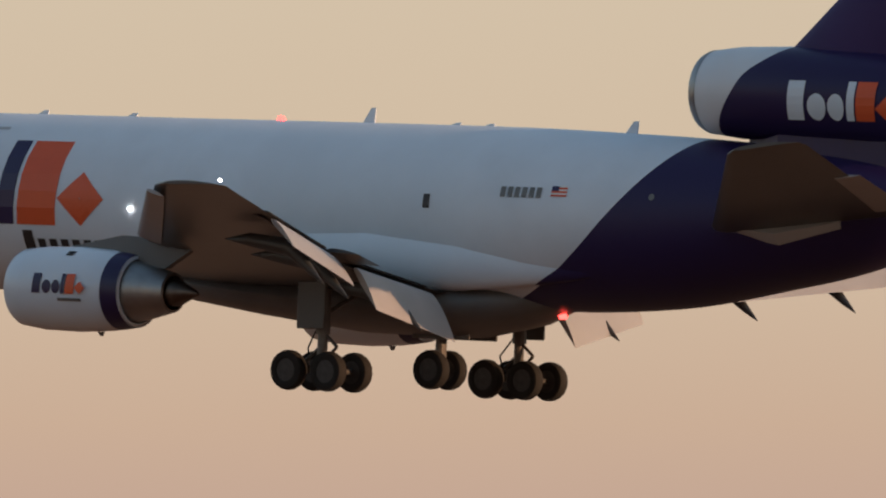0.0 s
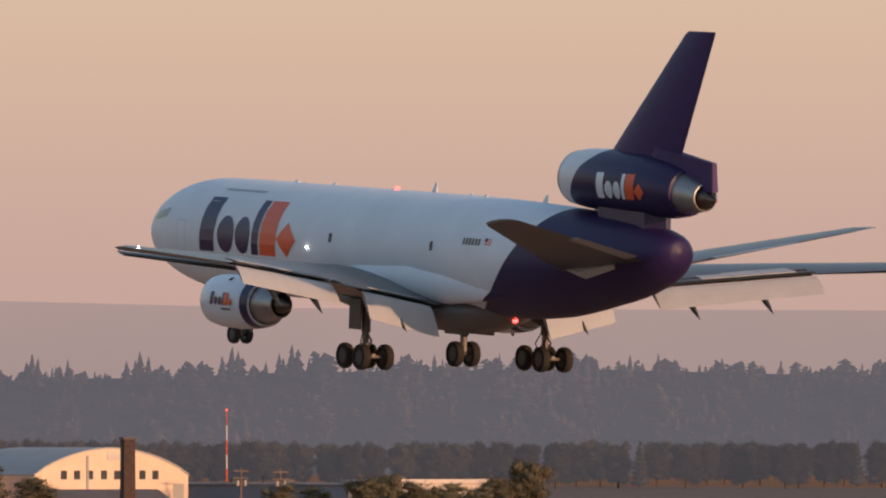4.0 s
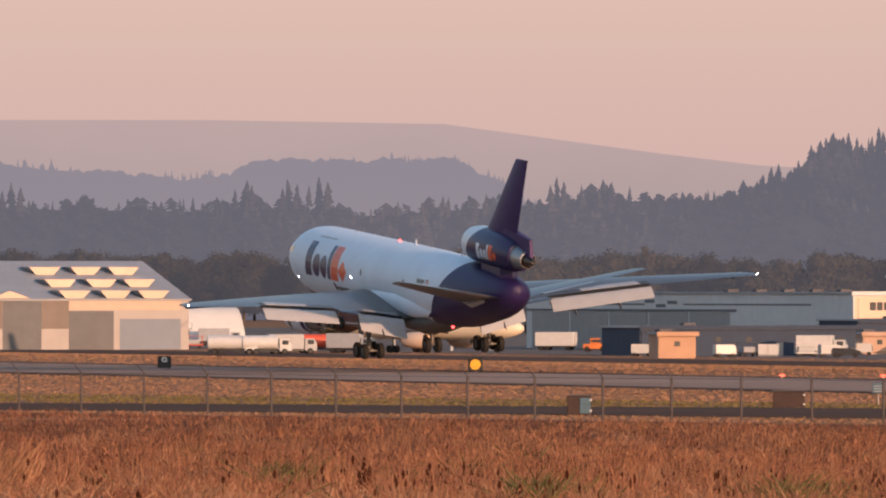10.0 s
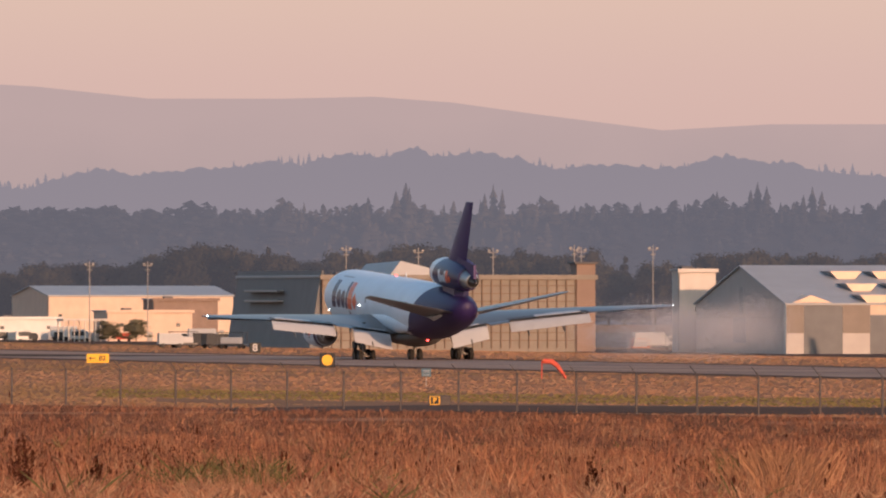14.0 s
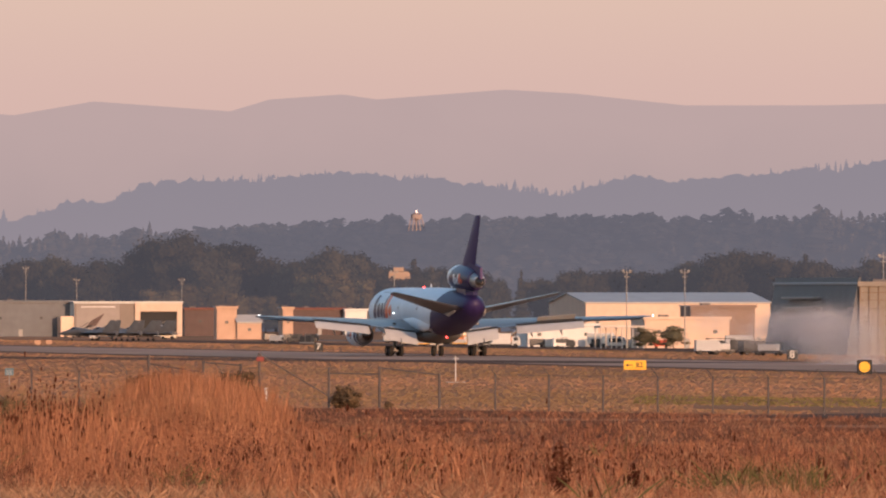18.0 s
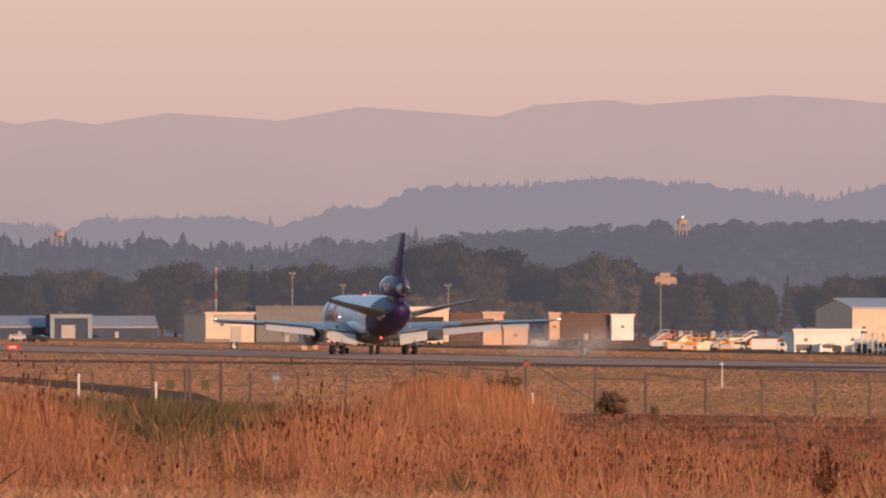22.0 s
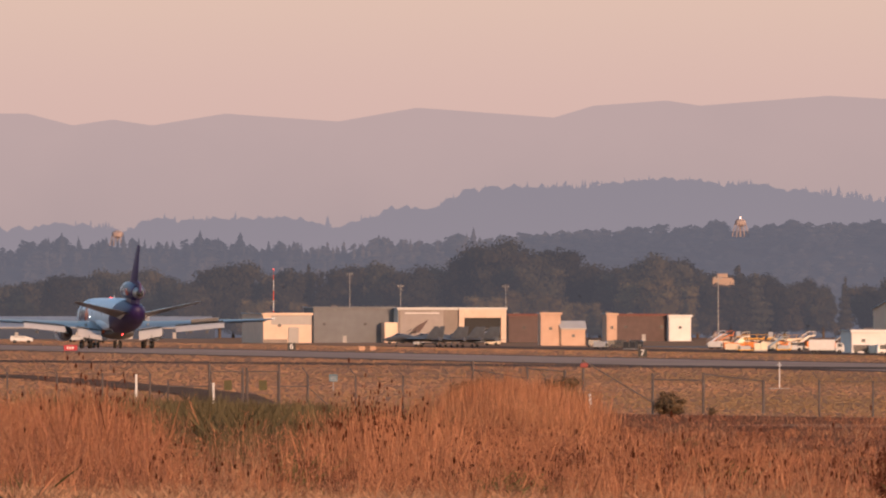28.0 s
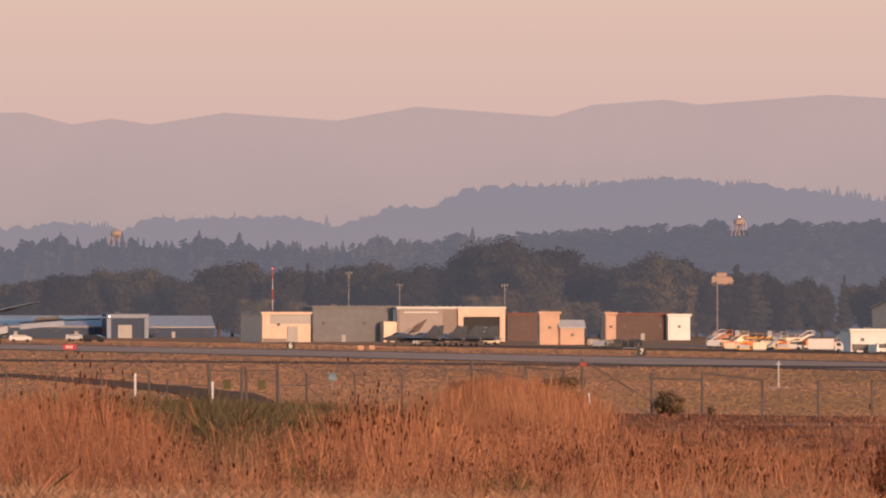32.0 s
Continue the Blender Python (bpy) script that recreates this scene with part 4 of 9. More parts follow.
    # tail engine and fin
    pod = part("tail_nacelle", tube_x([(-12.4, 9.9, 1.05, 1.05), (-11.85, 9.9, 1.2, 1.2), (-11.7, 9.9, 1.29, 1.29), (-11.85, 9.9, 1.36, 1.36), (-13.0, 9.9, 1.5, 1.5), (-15.4, 9.87, 1.58, 1.58), (-18.6, 9.75, 1.56, 1.56),
                                       (-20.8, 9.58, 1.40, 1.40), (-22.0, 9.48, 1.16, 1.16), (-22.05, 9.48, 1.0, 1.0)], 36, caps=False), M_TAILPOD, j, "purple tail engine nacelle with a white intake", True)
    part("intake_face", tube_x([(-13.0, 9.9, 1.2, 1.2), (-13.2, 9.9, 1.2, 1.2)], 24), M_DARK, pod)
    part("nozzle", tube_x([(-21.5, 9.5, 1.04, 1.04), (-22.05, 9.47, 1.03, 1.03), (-23.6, 9.32, .68, .68), (-23.62, 9.32, .62, .62), (-23.0, 9.38, .58, .58)], 28, caps=False), M_METAL, pod, "bare metal exhaust nozzle", True)
    part("exhaust_plug", tube_x([(-22.9, 9.38, .54, .54), (-23.7, 9.3, .46, .46), (-24.68, 9.2, .05, .05)], 20), M_HOT, pod, "heat-stained exhaust plug", True)
    part("intake_lip", tube_x([(-11.98, 9.9, 1.385, 1.385), (-11.84, 9.9, 1.37, 1.37), (-11.67, 9.9, 1.29, 1.29), (-11.84, 9.9, 1.19, 1.19)], 36, caps=False), M_METAL, pod, "bare metal intake lip", True)
    for s in (1, -1):
        painted_mark(lambda x, z: pod_side(x, z, s, 0, float(np.interp(-x, [15, 18.6, 20.8], [9.87, 9.75, 9.58])), float(np.interp(-x, [15, 18.6, 20.8], [1.60, 1.59, 1.43]))), -15.8, 9.02, 4.35, 1.27, M_WHITE, M_ORANGE, pod)
    part("tail_pylon", loft([[(-13.2, -.05, 7.4), (-15, -.8, 7.4), (-19.3, -.75, 7.3), (-20.1, 0, 7.2), (-19.3, .75, 7.3), (-15, .8, 7.4), (-13.2, .05, 7.4)],
                             [(-13.4, -.05, 9.0), (-15, -.85, 9.0), (-19.2, -.8, 8.6), (-20.0, 0, 8.4), (-19.2, .8, 8.6), (-15, .85, 9.0), (-13.4, .05, 9.0)]]), M_PURPLE, j)
    fin = part("fin", fin_loft([(10.7, -14.1, 7.1, .11), (11.6, -15.1, 6.33, .11), (17.35, -21.25, 2.72, .1), (17.5, -21.5, 2.5, .06)]), M_FIN, j, "deep purple swept fin", True)
    part("rudder_fairing", loft([[(-18.8, -.5, 9.9), (-19.6, -.5, 9.6), (-24.5, -.16, 9.62), (-24.5, .16, 9.62), (-19.6, .5, 9.6), (-18.8, .5, 9.9)],
                                 [(-18.8, -.34, 11.6), (-19.6, -.36, 11.66), (-24.35, -.13, 11.05), (-24.35, .13, 11.05), (-19.6, .36, 11.66), (-18.8, .34, 11.6)]]), M_FIN, fin)
    # landing gear
    for s in (1, -1):
        g = part("main_gear", join(rod((-.2, 5.34 * s, 4.2), (-.25, 5.34 * s, 1.9), .24, n=12), rod((-.25, 5.34 * s, 1.9), (-.25, 5.34 * s, .8), .17, n=12), bbox(-1.15, .65, 5.34 * s - .13, 5.34 * s + .13, .62, .86),
                                   rod((-.2, 5.34 * s, 2.3), (1.4, 4.0 * s, 3.4), .1), rod((.57, 5.34 * s, .9), (-.2, 5.34 * s, 1.5), .06)), M_STRUT, j, "grey main landing gear with four wheels")
        gears.append((g, -.42))
        part("torque_link", join(rod((-.25, 5.34 * s, 2.0), (-.85, 5.34 * s, 1.5), .055, n=6), rod((-.85, 5.34 * s, 1.5), (-.3, 5.34 * s, .95), .055, n=6)), M_STRUT, g)
        part("side_brace", rod((-.22, 5.34 * s, 2.5), (-.3, 3.6 * s, 3.3), .09, n=8), M_STRUT, g)
        part("brake_hose", join(rod((.0, 5.34 * s, 2.1), (.45, 5.2 * s, 1.45), .03, n=5), rod((.45, 5.2 * s, 1.45), (.3, 5.34 * s, .8), .03, n=5)), M_DARK, g)
        for x in (-1.07, .57):
            part("axle", rod((x, 5.34 * s - .75, .69), (x, 5.34 * s + .75, .69), .09), M_STRUT, g)
            for q in (-.69, .69):
                wheel(x, 5.34 * s + q, .68, g)
        part("gear_door", bbox(-.8, .35, 5.98 * s - .05, 5.98 * s + .05, 2.05, 3.6), M_BELLY, g, "grey gear leg door")
    g = part("centre_gear", join(rod((-1.05, 0, 3.0), (-1.05, 0, .8), .19, n=12), rod((-1.05, -.6, .7), (-1.05, .6, .7), .09), rod((-1.05, 0, 1.7), (-3.2, 0, 2.9), .09)), M_STRUT, j, "grey centre landing gear with two wheels")
    gears.append((g, -.2))
    for q in (-.48, .48):
        wheel(-1.05, q, .68, g)
    for q in (-.75, .75):
        part("gear_door", bbox(-2.8, -.4, q - .04, q + .04, 1.7, 2.7), M_BELLY, g, "grey gear bay door")
    g = part("nose_gear", join(rod((21.65, 0, 3.2), (21.8, 0, .55), .14, n=12), rod((21.8, -.5, .53), (21.8, .5, .53), .07), rod((21.75, 0, 1.6), (23.2, 0, 2.9), .07), rod((21.75, -.5, 1.9), (21.75, .5, 1.9), .05)),
             M_STRUT, j, "grey nose gear with two wheels")
    gears.append((g, -.13))
    for q in (-.38, .38):
        wheel(21.8, q, .52, g, False)
    for q in (-.7, .7):
        part("gear_door", bbox(22.0, 22.7, q - .04, q + .04, 1.95, 2.9), M_BELLY, g, "grey nose gear door")
    return j, flex, gears, brakes


jet, jet_wings, jet_gears, jet_spoilers = cargo_jet()
# ---- the airport beyond the runway ----
M_CREAM = mat("cream_sheet_metal", (0.68, 0.50, 0.37), 0.6, vary=0.08, scale=0.4, big=0.06)
M_WHITEWALL = mat("white_wall_paint", (0.52, 0.46, 0.41), 0.7, vary=0.09, scale=0.4, big=0.06)
M_HANGAR = mat("dull_hangar_sheet", (0.40, 0.36, 0.335), 0.65, vary=0.08, scale=0.4, big=0.06)
M_GREYWALL = mat("grey_sheet_metal", (0.60, 0.585, 0.56), 0.6, vary=0.07, scale=0.4, big=0.06)
M_MILGREY = mat("pale_grey_wall", (0.50, 0.50, 0.47), 0.7, vary=0.07, scale=0.4, big=0.06)
M_BLUEWALL = mat("blue_grey_wall", (0.20, 0.23, 0.28), 0.65, vary=0.08, scale=0.4, big=0.06)
M_DARKWALL = mat("dark_grey_wall", (0.13, 0.13, 0.135), 0.65, vary=0.1, scale=0.4)
M_TAN = mat("tan_wall", (0.44, 0.265, 0.170), 0.75, vary=0.08, scale=0.5)
M_TANPANEL = mat("tan_acoustic_panels", (0.21, 0.182, 0.152), 0.75, vary=0.12, scale=0.5, big=0.08)
M_BRICK = mat("red_brown_wall", (0.100, 0.068, 0.062), 0.85, vary=0.15, scale=0.5)
# dark blue holds the shade on store, terminal and shed fronts
M_STORE = mat("shaded_blue_wall", (0.024, 0.042, 0.08), 0.7, vary=0.1, scale=0.4)
# evening sun and haze tint put into these two wall colours
M_SALMON = mat("sun_tinted_cream_wall", (0.58, 0.43, 0.33), 0.7, vary=0.1, scale=0.4, big=0.06)
M_PEACH = mat("sun_tinted_block_wall", (0.46, 0.305, 0.22), 0.75, vary=0.1, scale=0.4, big=0.06)
M_TAUPE = mat("taupe_front_sheet", (0.20, 0.165, 0.14), 0.7, vary=0.1, scale=0.4, big=0.06)
M_FADEBRICK = mat("faded_brick_red_trim", (0.15, 0.060, 0.048), 0.85, vary=0.15, scale=0.5)
# bluish grey that imitates a shaded wall on a sunlit front
M_SHADEFRONT = mat("shaded_grey_sheet", (0.135, 0.140, 0.150), 0.75, vary=0.12, scale=0.4, big=0.06)
M_MURAL = mat("faded_mural_paint", (0.27, 0.235, 0.215), 0.75, vary=0.08, scale=0.5)
M_DARKBRICK = mat("sooty_brown_brick", (0.06, 0.038, 0.032), 0.9, vary=0.2, scale=1.5)
M_RUSTTAN = mat("rusty_tan_paint", (0.24, 0.13, 0.065), 0.8, vary=0.2, scale=2)
M_UMBER = mat("dull_brown_wall", (0.22, 0.155, 0.125), 0.8, vary=0.12, scale=0.5)
M_SLATEJET = mat("dark_slate_jet_paint", (0.085, 0.09, 0.10), 0.6, vary=0.12, scale=0.8)
M_ROOF = mat("grey_roofing", (0.34, 0.34, 0.345), 0.6, vary=0.08, scale=0.3, big=0.05)
M_DARKROOF = mat("dark_roofing", (0.11, 0.10, 0.10), 0.8, vary=0.12, scale=0.4)
M_DOORS = mat("grey_door_steel", (0.30, 0.285, 0.27), 0.6, vary=0.06, scale=0.5)
M_PANE = mat("dark_window_pane", (0.05, 0.055, 0.06), 0.15, vary=0.2, scale=1)
M_GALV = mat("galvanised_steel", (0.30, 0.28, 0.26), 0.55, 0.5, vary=0.15, scale=2)
M_RUSTY = mat("weathered_post_steel", (0.092, 0.076, 0.072), 0.7, 0.3, vary=0.2, scale=3)
M_POLE = mat("weathered_pole_wood", (0.17, 0.12, 0.09), 0.9, vary=0.2, scale=2)
M_REDPAINT = mat("faded_red_paint", (0.55, 0.09, 0.05), 0.5, vary=0.1, scale=1)
M_WHITEV = mat("white_vehicle_paint", (0.56, 0.55, 0.53), 0.35, vary=0.05, scale=1)
M_CREAMV = mat("cream_vehicle_paint", (0.70, 0.58, 0.42), 0.4, vary=0.05, scale=1)
M_GREYV = mat("grey_vehicle_paint", (0.33, 0.34, 0.36), 0.4, vary=0.06, scale=1)
M_DARKCAR = mat("dark_vehicle_paint", (0.035, 0.036, 0.04), 0.35, vary=0.1, scale=1)
M_YELLOW = mat("yellow_vehicle_paint", (0.70, 0.36, 0.05), 0.45, vary=0.08, scale=1)
M_ORANGEV = mat("orange_vehicle_paint", (0.66, 0.20, 0.05), 0.5, vary=0.08, scale=1)
M_SOCK = mat("faded_red_sock_fabric", (0.52, 0.085, 0.05), 0.8, vary=0.1, scale=3)
M_SIGNBLACK = mat("black_sign_face", (0.02, 0.02, 0.02), 0.5, vary=0.1, scale=3)
M_SIGNYELLOW = mat("yellow_sign_face", (0.80, 0.43, 0.03), 0.45, vary=0.06, scale=3)
M_SIGNRED = mat("crimson_sign_face", (0.34, 0.022, 0.035), 0.5, vary=0.08, scale=3)
M_SIGNBLUE = mat("pale_blue_sign_face", (0.07, 0.13, 0.17), 0.5, vary=0.08, scale=3)
L_APPROACH = glow("red_field_lamp", (1.0, 0.10, 0.05), 3.5)
L_TOWER = glow("warm_tower_glow", (1.0, 0.66, 0.48), 4)


def ground_z(x, y):
    """The airfield falls gently away beyond the runway."""
    a = radians(RWY)
    k = min(1, max(0, (x * math.cos(a) - y * math.sin(a) - 330) / 230))
    return -3.2 * k * k * (3 - 2 * k)


def spot(az, d):
    p = bearing(az, d)
    p.z = ground_z(p.x, p.y)
    return p


def meet(corner, heading, az):
    """How far from the corner, along a heading, the wall reaches the bearing az."""
    h, b = radians(heading), radians(az)
    hx, hy, bx, by = math.sin(h), math.cos(h), math.sin(b), math.cos(b)
    return abs((corner.x * by - corner.y * bx) / (hy * bx - hx * by))


def slab(p0, p1, thick, z0, z1):
    """An upright wall from p0 to p1 (x, y), its thickness laid inwards on its left."""
    a, b = Vector((*p0, 0)), Vector((*p1, 0))
    d = (b - a).normalized()
    n = Vector((-d.y, d.x, 0)) * thick
    v = []
    for z in (z0, z1):
        v += [(q.x, q.y, z) for q in (a, b, b + n, a + n)]
    return v, [(0, 1, 2, 3), (4, 7, 6, 5), (0, 4, 5, 1), (1, 5, 6, 2), (2, 6, 7, 3), (3, 7, 4, 0)]


def gable_hangar(az_l, az_c, az_r, d, eave, ridge, form, wall, label, windows=False, extra=""):
    """A building on the runway's grid. Local x runs along the sunlit wall, y along the shaded one."""
    c = spot(az_c, d)
    depth = min(160, max(4.0, meet(c, RWY, az_l)))
    if az_c - az_l < 0.03:
        depth = max(depth, min(18, 0.7 * meet(c, RWY + 90, az_r)))
    width = max(3.0, meet(c, RWY + 90, az_r))
    b = thing("hangar" if eave > 5 else "shed", Matrix.Translation(c) @ pose(0, 0, 0, 0, 0, -RWY), label, "building")
    w, l, t = width, depth, 0.25
    part("wall", slab((0, 0), (w, 0), t, -0.5, eave), wall, b)
    side = wall if extra != "ribs" else M_SLATEJET
    part("wall", slab((0, l), (0, 0.26), t, -0.5, eave if extra != "ribs" else ridge), side, b, "shaded side wall")
    part("wall", slab((w, 0.26), (w, l), t, -0.5, eave), wall, b)
    part("wall", slab((w - .26, l), (0.26, l), t, -0.5, eave), wall, b)
    o = 0.35
    rise = ridge - eave
    if form == "flat":
        part("roof", bbox(-o, w + o, -o, l + o, eave + 0.004, eave + 0.35, 0.05), M_ROOF, b)
        part("roof_trim", join(bbox(-o - .05, w + o + .05, -o - .09, -o - .01, eave - .25, eave + .42, .02)), wall if wall != M_BRICK else M_FADEBRICK, b)
        n = max(1, int(w * l / 900))
        for k in range(min(n, 5)):
            part("roof_vent", bbox(w * (k + .6) / (n + 1) - 1, w * (k + .6) / (n + 1) + 1, l * .4, l * .4 + 2.0, eave + .34, eave + .8, .08), M_DARKROOF, b)
    elif form == "gable_r":
        prof = [(-o, eave - .12), (w / 2, ridge), (w + o, eave - .12), (w + o, eave + .16), (w / 2, ridge + .3), (-o, eave + .16)]
        part("roof", loft([[(x, y, z) for x, z in prof] for y in (-o, l + o)]), M_ROOF, b)
        for y in (0.0, l - t):
            part("gable", loft([[(x, yy, z) for x, z in ((0, eave), (w, eave), (w / 2, ridge))] for yy in (y, y + t)]), wall, b)
    elif form == "gable_l":
        prof = [(-o, eave - .12), (l / 2, ridge), (l + o, eave - .12), (l + o, eave + .16), (l / 2, ridge + .3), (-o, eave + .16)]
        part("roof", loft([[(x, y, z) for y, z in prof] for x in (-o, w + o)]), M_BLUEWALL if wall == M_STORE else M_DARKROOF if wall == M_TAN or eave < 3.9 and wall not in (M_GREYWALL, M_HANGAR) else M_ROOF, b)
        for x in (0.0, w - t):
            part("gable", loft([[(xx, y, z) for y, z in ((0, eave), (l, eave), (l / 2, ridge))] for xx in (x, x + t)]), wall, b)
    else:
        span = w if form == "arch_r" else l
        prof, gab = [], []
        for k in range(17):
            u = -1 + k / 8
            z = eave + rise * math.cos(u * math.pi / 2) ** 0.8 if abs(u) < 1 else eave
            prof.append((span / 2 * (1 + u * 1.01), z + .22))
            gab.append((span / 2 * (1 + u), z))
        under = [(q, z - .22) for q, z in reversed(prof)]
        if form == "arch_r":
            part("roof", loft([[(q, y, z) for q, z in prof + under] for y in (-.15, l + o)]), M_ROOF, b, "curved grey roof")
            part("gable", loft([[(q, y, z) for q, z in gab] for y in (0.0, t)]), wall, b)
        else:
            part("roof", loft([[(x, q, z) for q, z in prof + under] for x in (-.15, w + o)]), M_GREYWALL, b, "curved grey fabric roof")
            part("gable", loft([[(x, q, z) for q, z in gab] for x in (0.0, t)]), wall, b)

    def front(name, x0, x1, z0, z1, m, lab="", out=0.05):
        return part(name, bbox(x0, x1, -out, 0.02, z0, z1, .012), m, b, lab)

    def flank(name, y0, y1, z0, z1, m, lab="", out=0.05):
        return part(name, bbox(-out, 0.02, y0, y1, z0, z1, .012), m, b, lab)

    if windows:
        for q in (.19, .275, .36, .45, .535, .70, .785):
            win = front("window", w * q - .5, w * q + .5, eave - .5, eave + .75, M_PANE, "small dark window", .04)
            part("window_frame", bbox(w * q - .6, w * q + .6, -.08, -.01, eave - .62, eave - .5, .01), M_WHITEWALL, win)
        front("sign_panel", w * .47, w * .57, eave + 2.2, eave + 3.3, M_WHITEWALL, "blank white sign panel", .12)
        front("downpipe", w * .335, w * .35, .2, eave + rise * .75, M_DOORS, out=.14)
        front("door", w * .90, w * .97, 0, eave * .8, M_DOORS, "grey side door", .05)
    if extra == "big":
        for k in range(5):
            flank("door_leaf", l * (.36 + .125 * k) + .1, l * (.36 + .125 * k) + l * .12, .1, eave * .68, M_DOORS, "tall grey sliding door leaf", .12)
        flank("door_rail", l * .34, l, eave * .69, eave * .73, M_DARKWALL, out=.2)
        flank("sign_bar", l * .12, l * .5, eave * .80, eave * .83, M_DARKWALL)
        flank("sign_bar", l * .62, l * .76, eave * .80, eave * .83, M_DARKWALL)
        for q, zz in ((.52, .88), (.555, .82), (.59, .9)):
            flank("sign_shape", l * q, l * (q + .03), eave * (zz - .06), eave * zz, M_DARKWALL)
        for k in range(6):
            x0 = w * (.08 + .155 * k)
            win = front("window", x0, x0 + w * .1, eave * .72, eave * .86, M_PANE, "band of small dark panes")
            for q in (.33, .66):
                part("mullion", bbox(x0 + w * .1 * q - .08, x0 + w * .1 * q + .08, -.08, -.03, eave * .72, eave * .86, .01), M_CREAM, win)
        for k in range(7):
            front("pilaster", w * (.03 + .155 * k) - .25, w * (.03 + .155 * k) + .25, 0, eave * .95, M_CREAM, "cream pilaster", .2)
        front("wall_band", .3, w - .3, .1, eave * .95, M_CREAM, "cream front wall cladding", .03)
        part("roof_tower", join(rod((w * .25, 4, eave), (w * .25, 4, eave + 2.6), .7, n=10), bbox(w * .25 - 1.3, w * .25 + 1.3, 2.7, 5.3, eave + 2.6, eave + 3.1)), M_WHITEWALL, b)
    if extra == "ribs":
        n = int(w / 1.3)
        for k in range(n + 1):
            front("rib", w * k / n - .08, w * k / n + .08, 0, eave + .15, M_POLE, out=.2)
        for q in range(1, 9):
            front("rail", 0.2, w - .2, eave * q / 9 - .06, eave * q / 9 + .06, M_POLE, out=.12)
        part("buttress", loft([[(-1.8, .5, -.5), (0, .5, -.5), (-.02, .5, ridge)], [(-1.8, l, -.5), (0, l, -.5), (-.02, l, ridge)]]), M_DARKWALL, b, "dark sloping outer baffle")
        for zz in (.62, .75):
            part("vent_hood", bbox(-1.6, -.6, l * .4, l * .8, ridge * (zz - .03), ridge * zz, .05), M_GALV, b)
        part("roof_cowl", loft([[(w * .36, y, eave + .36), (w * .62, y, eave + .36), (w * .40, y, eave + (2.4 if y < l * .5 else 2.0))] for y in (l * .35, l * .75)]), M_ROOF, b, "grey wedge-shaped roof cowl")
        part("end_tower", bbox(w - 2.6, w + .1, -.35, 3.0, -.5, eave + 1.9, .06), M_UMBER, b, "dull brown end tower of the enclosure")
        part("tower_cap", bbox(w - 2.9, w + .4, -.6, 3.3, eave + 1.904, eave + 2.2, .05), M_DARKROOF, b)
        part("top_edge", bbox(.3, w - 2.7, -.32, -.22, eave - .1, eave + .3, .02), M_POLE, b)
    if extra == "monitors":
        slope = rise / (l / 2)
        for f0 in (0.0, .30, .63):
            for x0, x1 in ((.36, .515), (.565, .715), (.75, .905)):
                xa, xb, y0 = w * x0, w * x1, l / 2 * f0
                z0, h_ = eave + slope * y0 + .28, rise * .21
                y1, q = y0 + h_ / slope, .22 * w * (x1 - x0)
                m_ = part("roof_monitor", ([(xa + q, y0, z0), (xb - q, y0, z0), (xa, y0, z0 + h_), (xb, y0, z0 + h_), (xa, y1, z0 + h_), (xb, y1, z0 + h_)],
                                           [(0, 1, 3, 2), (2, 3, 5, 4), (0, 2, 4), (1, 5, 3), (0, 4, 5, 1)]), M_ROOF, b, "wedge-shaped roof light with a pale front")
                part("roof_light_pane", ([(xa + q, y0 - .05, z0), (xb - q, y0 - .05, z0), (xb, y0 - .05, z0 + h_ - .05), (xa, y0 - .05, z0 + h_ - .05)], [(0, 1, 2, 3)]), M_CREAM, m_)
        # sunlit band under the eave painted lighter; panels below are darker
        for x0, x1, z0, z1 in ((.0, .085, .42, 1.0), (.275, .41, .42, 1.0), (.41, .96, .80, .99)):
            front("front_cladding", w * x0 + .05, w * x1 - .05, eave * z0, eave * z1, M_TAUPE if z0 < .5 else M_SALMON, "sheet cladding with evening light put into its colour", .08)
        part("bay_gable", loft([[(w * .03, y, eave + .3), (w * .22, y, eave + .3), (w * .12, y, eave + .3 + slope * l * .10)] for y in (-.06, l * .11)]), M_CREAM, b, "small gable over the bay")
        # flat dark panels painted for the shaded recesses in the front
        front("door_opening", w * .085, w * .275, 0, eave * .98, M_DARKWALL, "dark panel for the shaded door recess", .06)
        front("door_opening", w * .41, w * .63, 0, eave * .78, M_DARKWALL, "dark panel for the shaded hangar doorway", .06)
        front("door_opening", w * .66, w * .96, 0, eave * .62, M_BLUEWALL, "blue-grey hangar door", .06)
        flank("door", l * .44, l * .58, eave * .22, eave * .72, M_BLUEWALL, "dark tall doorway")
        flank("window", l * .47, l * .51, eave * .8, eave * 1.35, M_DOORS)
        flank("door_rail", l * .15, l * .9, eave * .72, eave * .75, M_DOORS)
        flank("corner_trim", .05, 1.2, 0, eave, M_MILGREY)
    if extra == "annex":
        front("upper_sheet", w * .16, w - .05, eave * .64, eave - .3, M_DOORS, "dull grey upper sheet wall")
        front("store_box", w * .52, w * .73, 0, eave * .55, M_DOORS, "grey door leaf", .4)
        front("window", w * .30, w * .37, eave * .56, eave * .66, M_PANE, "small dark window", .08)
        front("plinth", .1, w * .5, 0, eave * .13, M_TAUPE, "darker plinth", .06)
    if extra == "portal":
        front("portal_beam", 0, w, eave * .84, eave, M_BLUEWALL, "pale grey portal beam", .5)
        for q in (0, .9):
            front("portal_post", w * q, w * (q + .1), 0, eave * .83, M_BLUEWALL, out=.5)
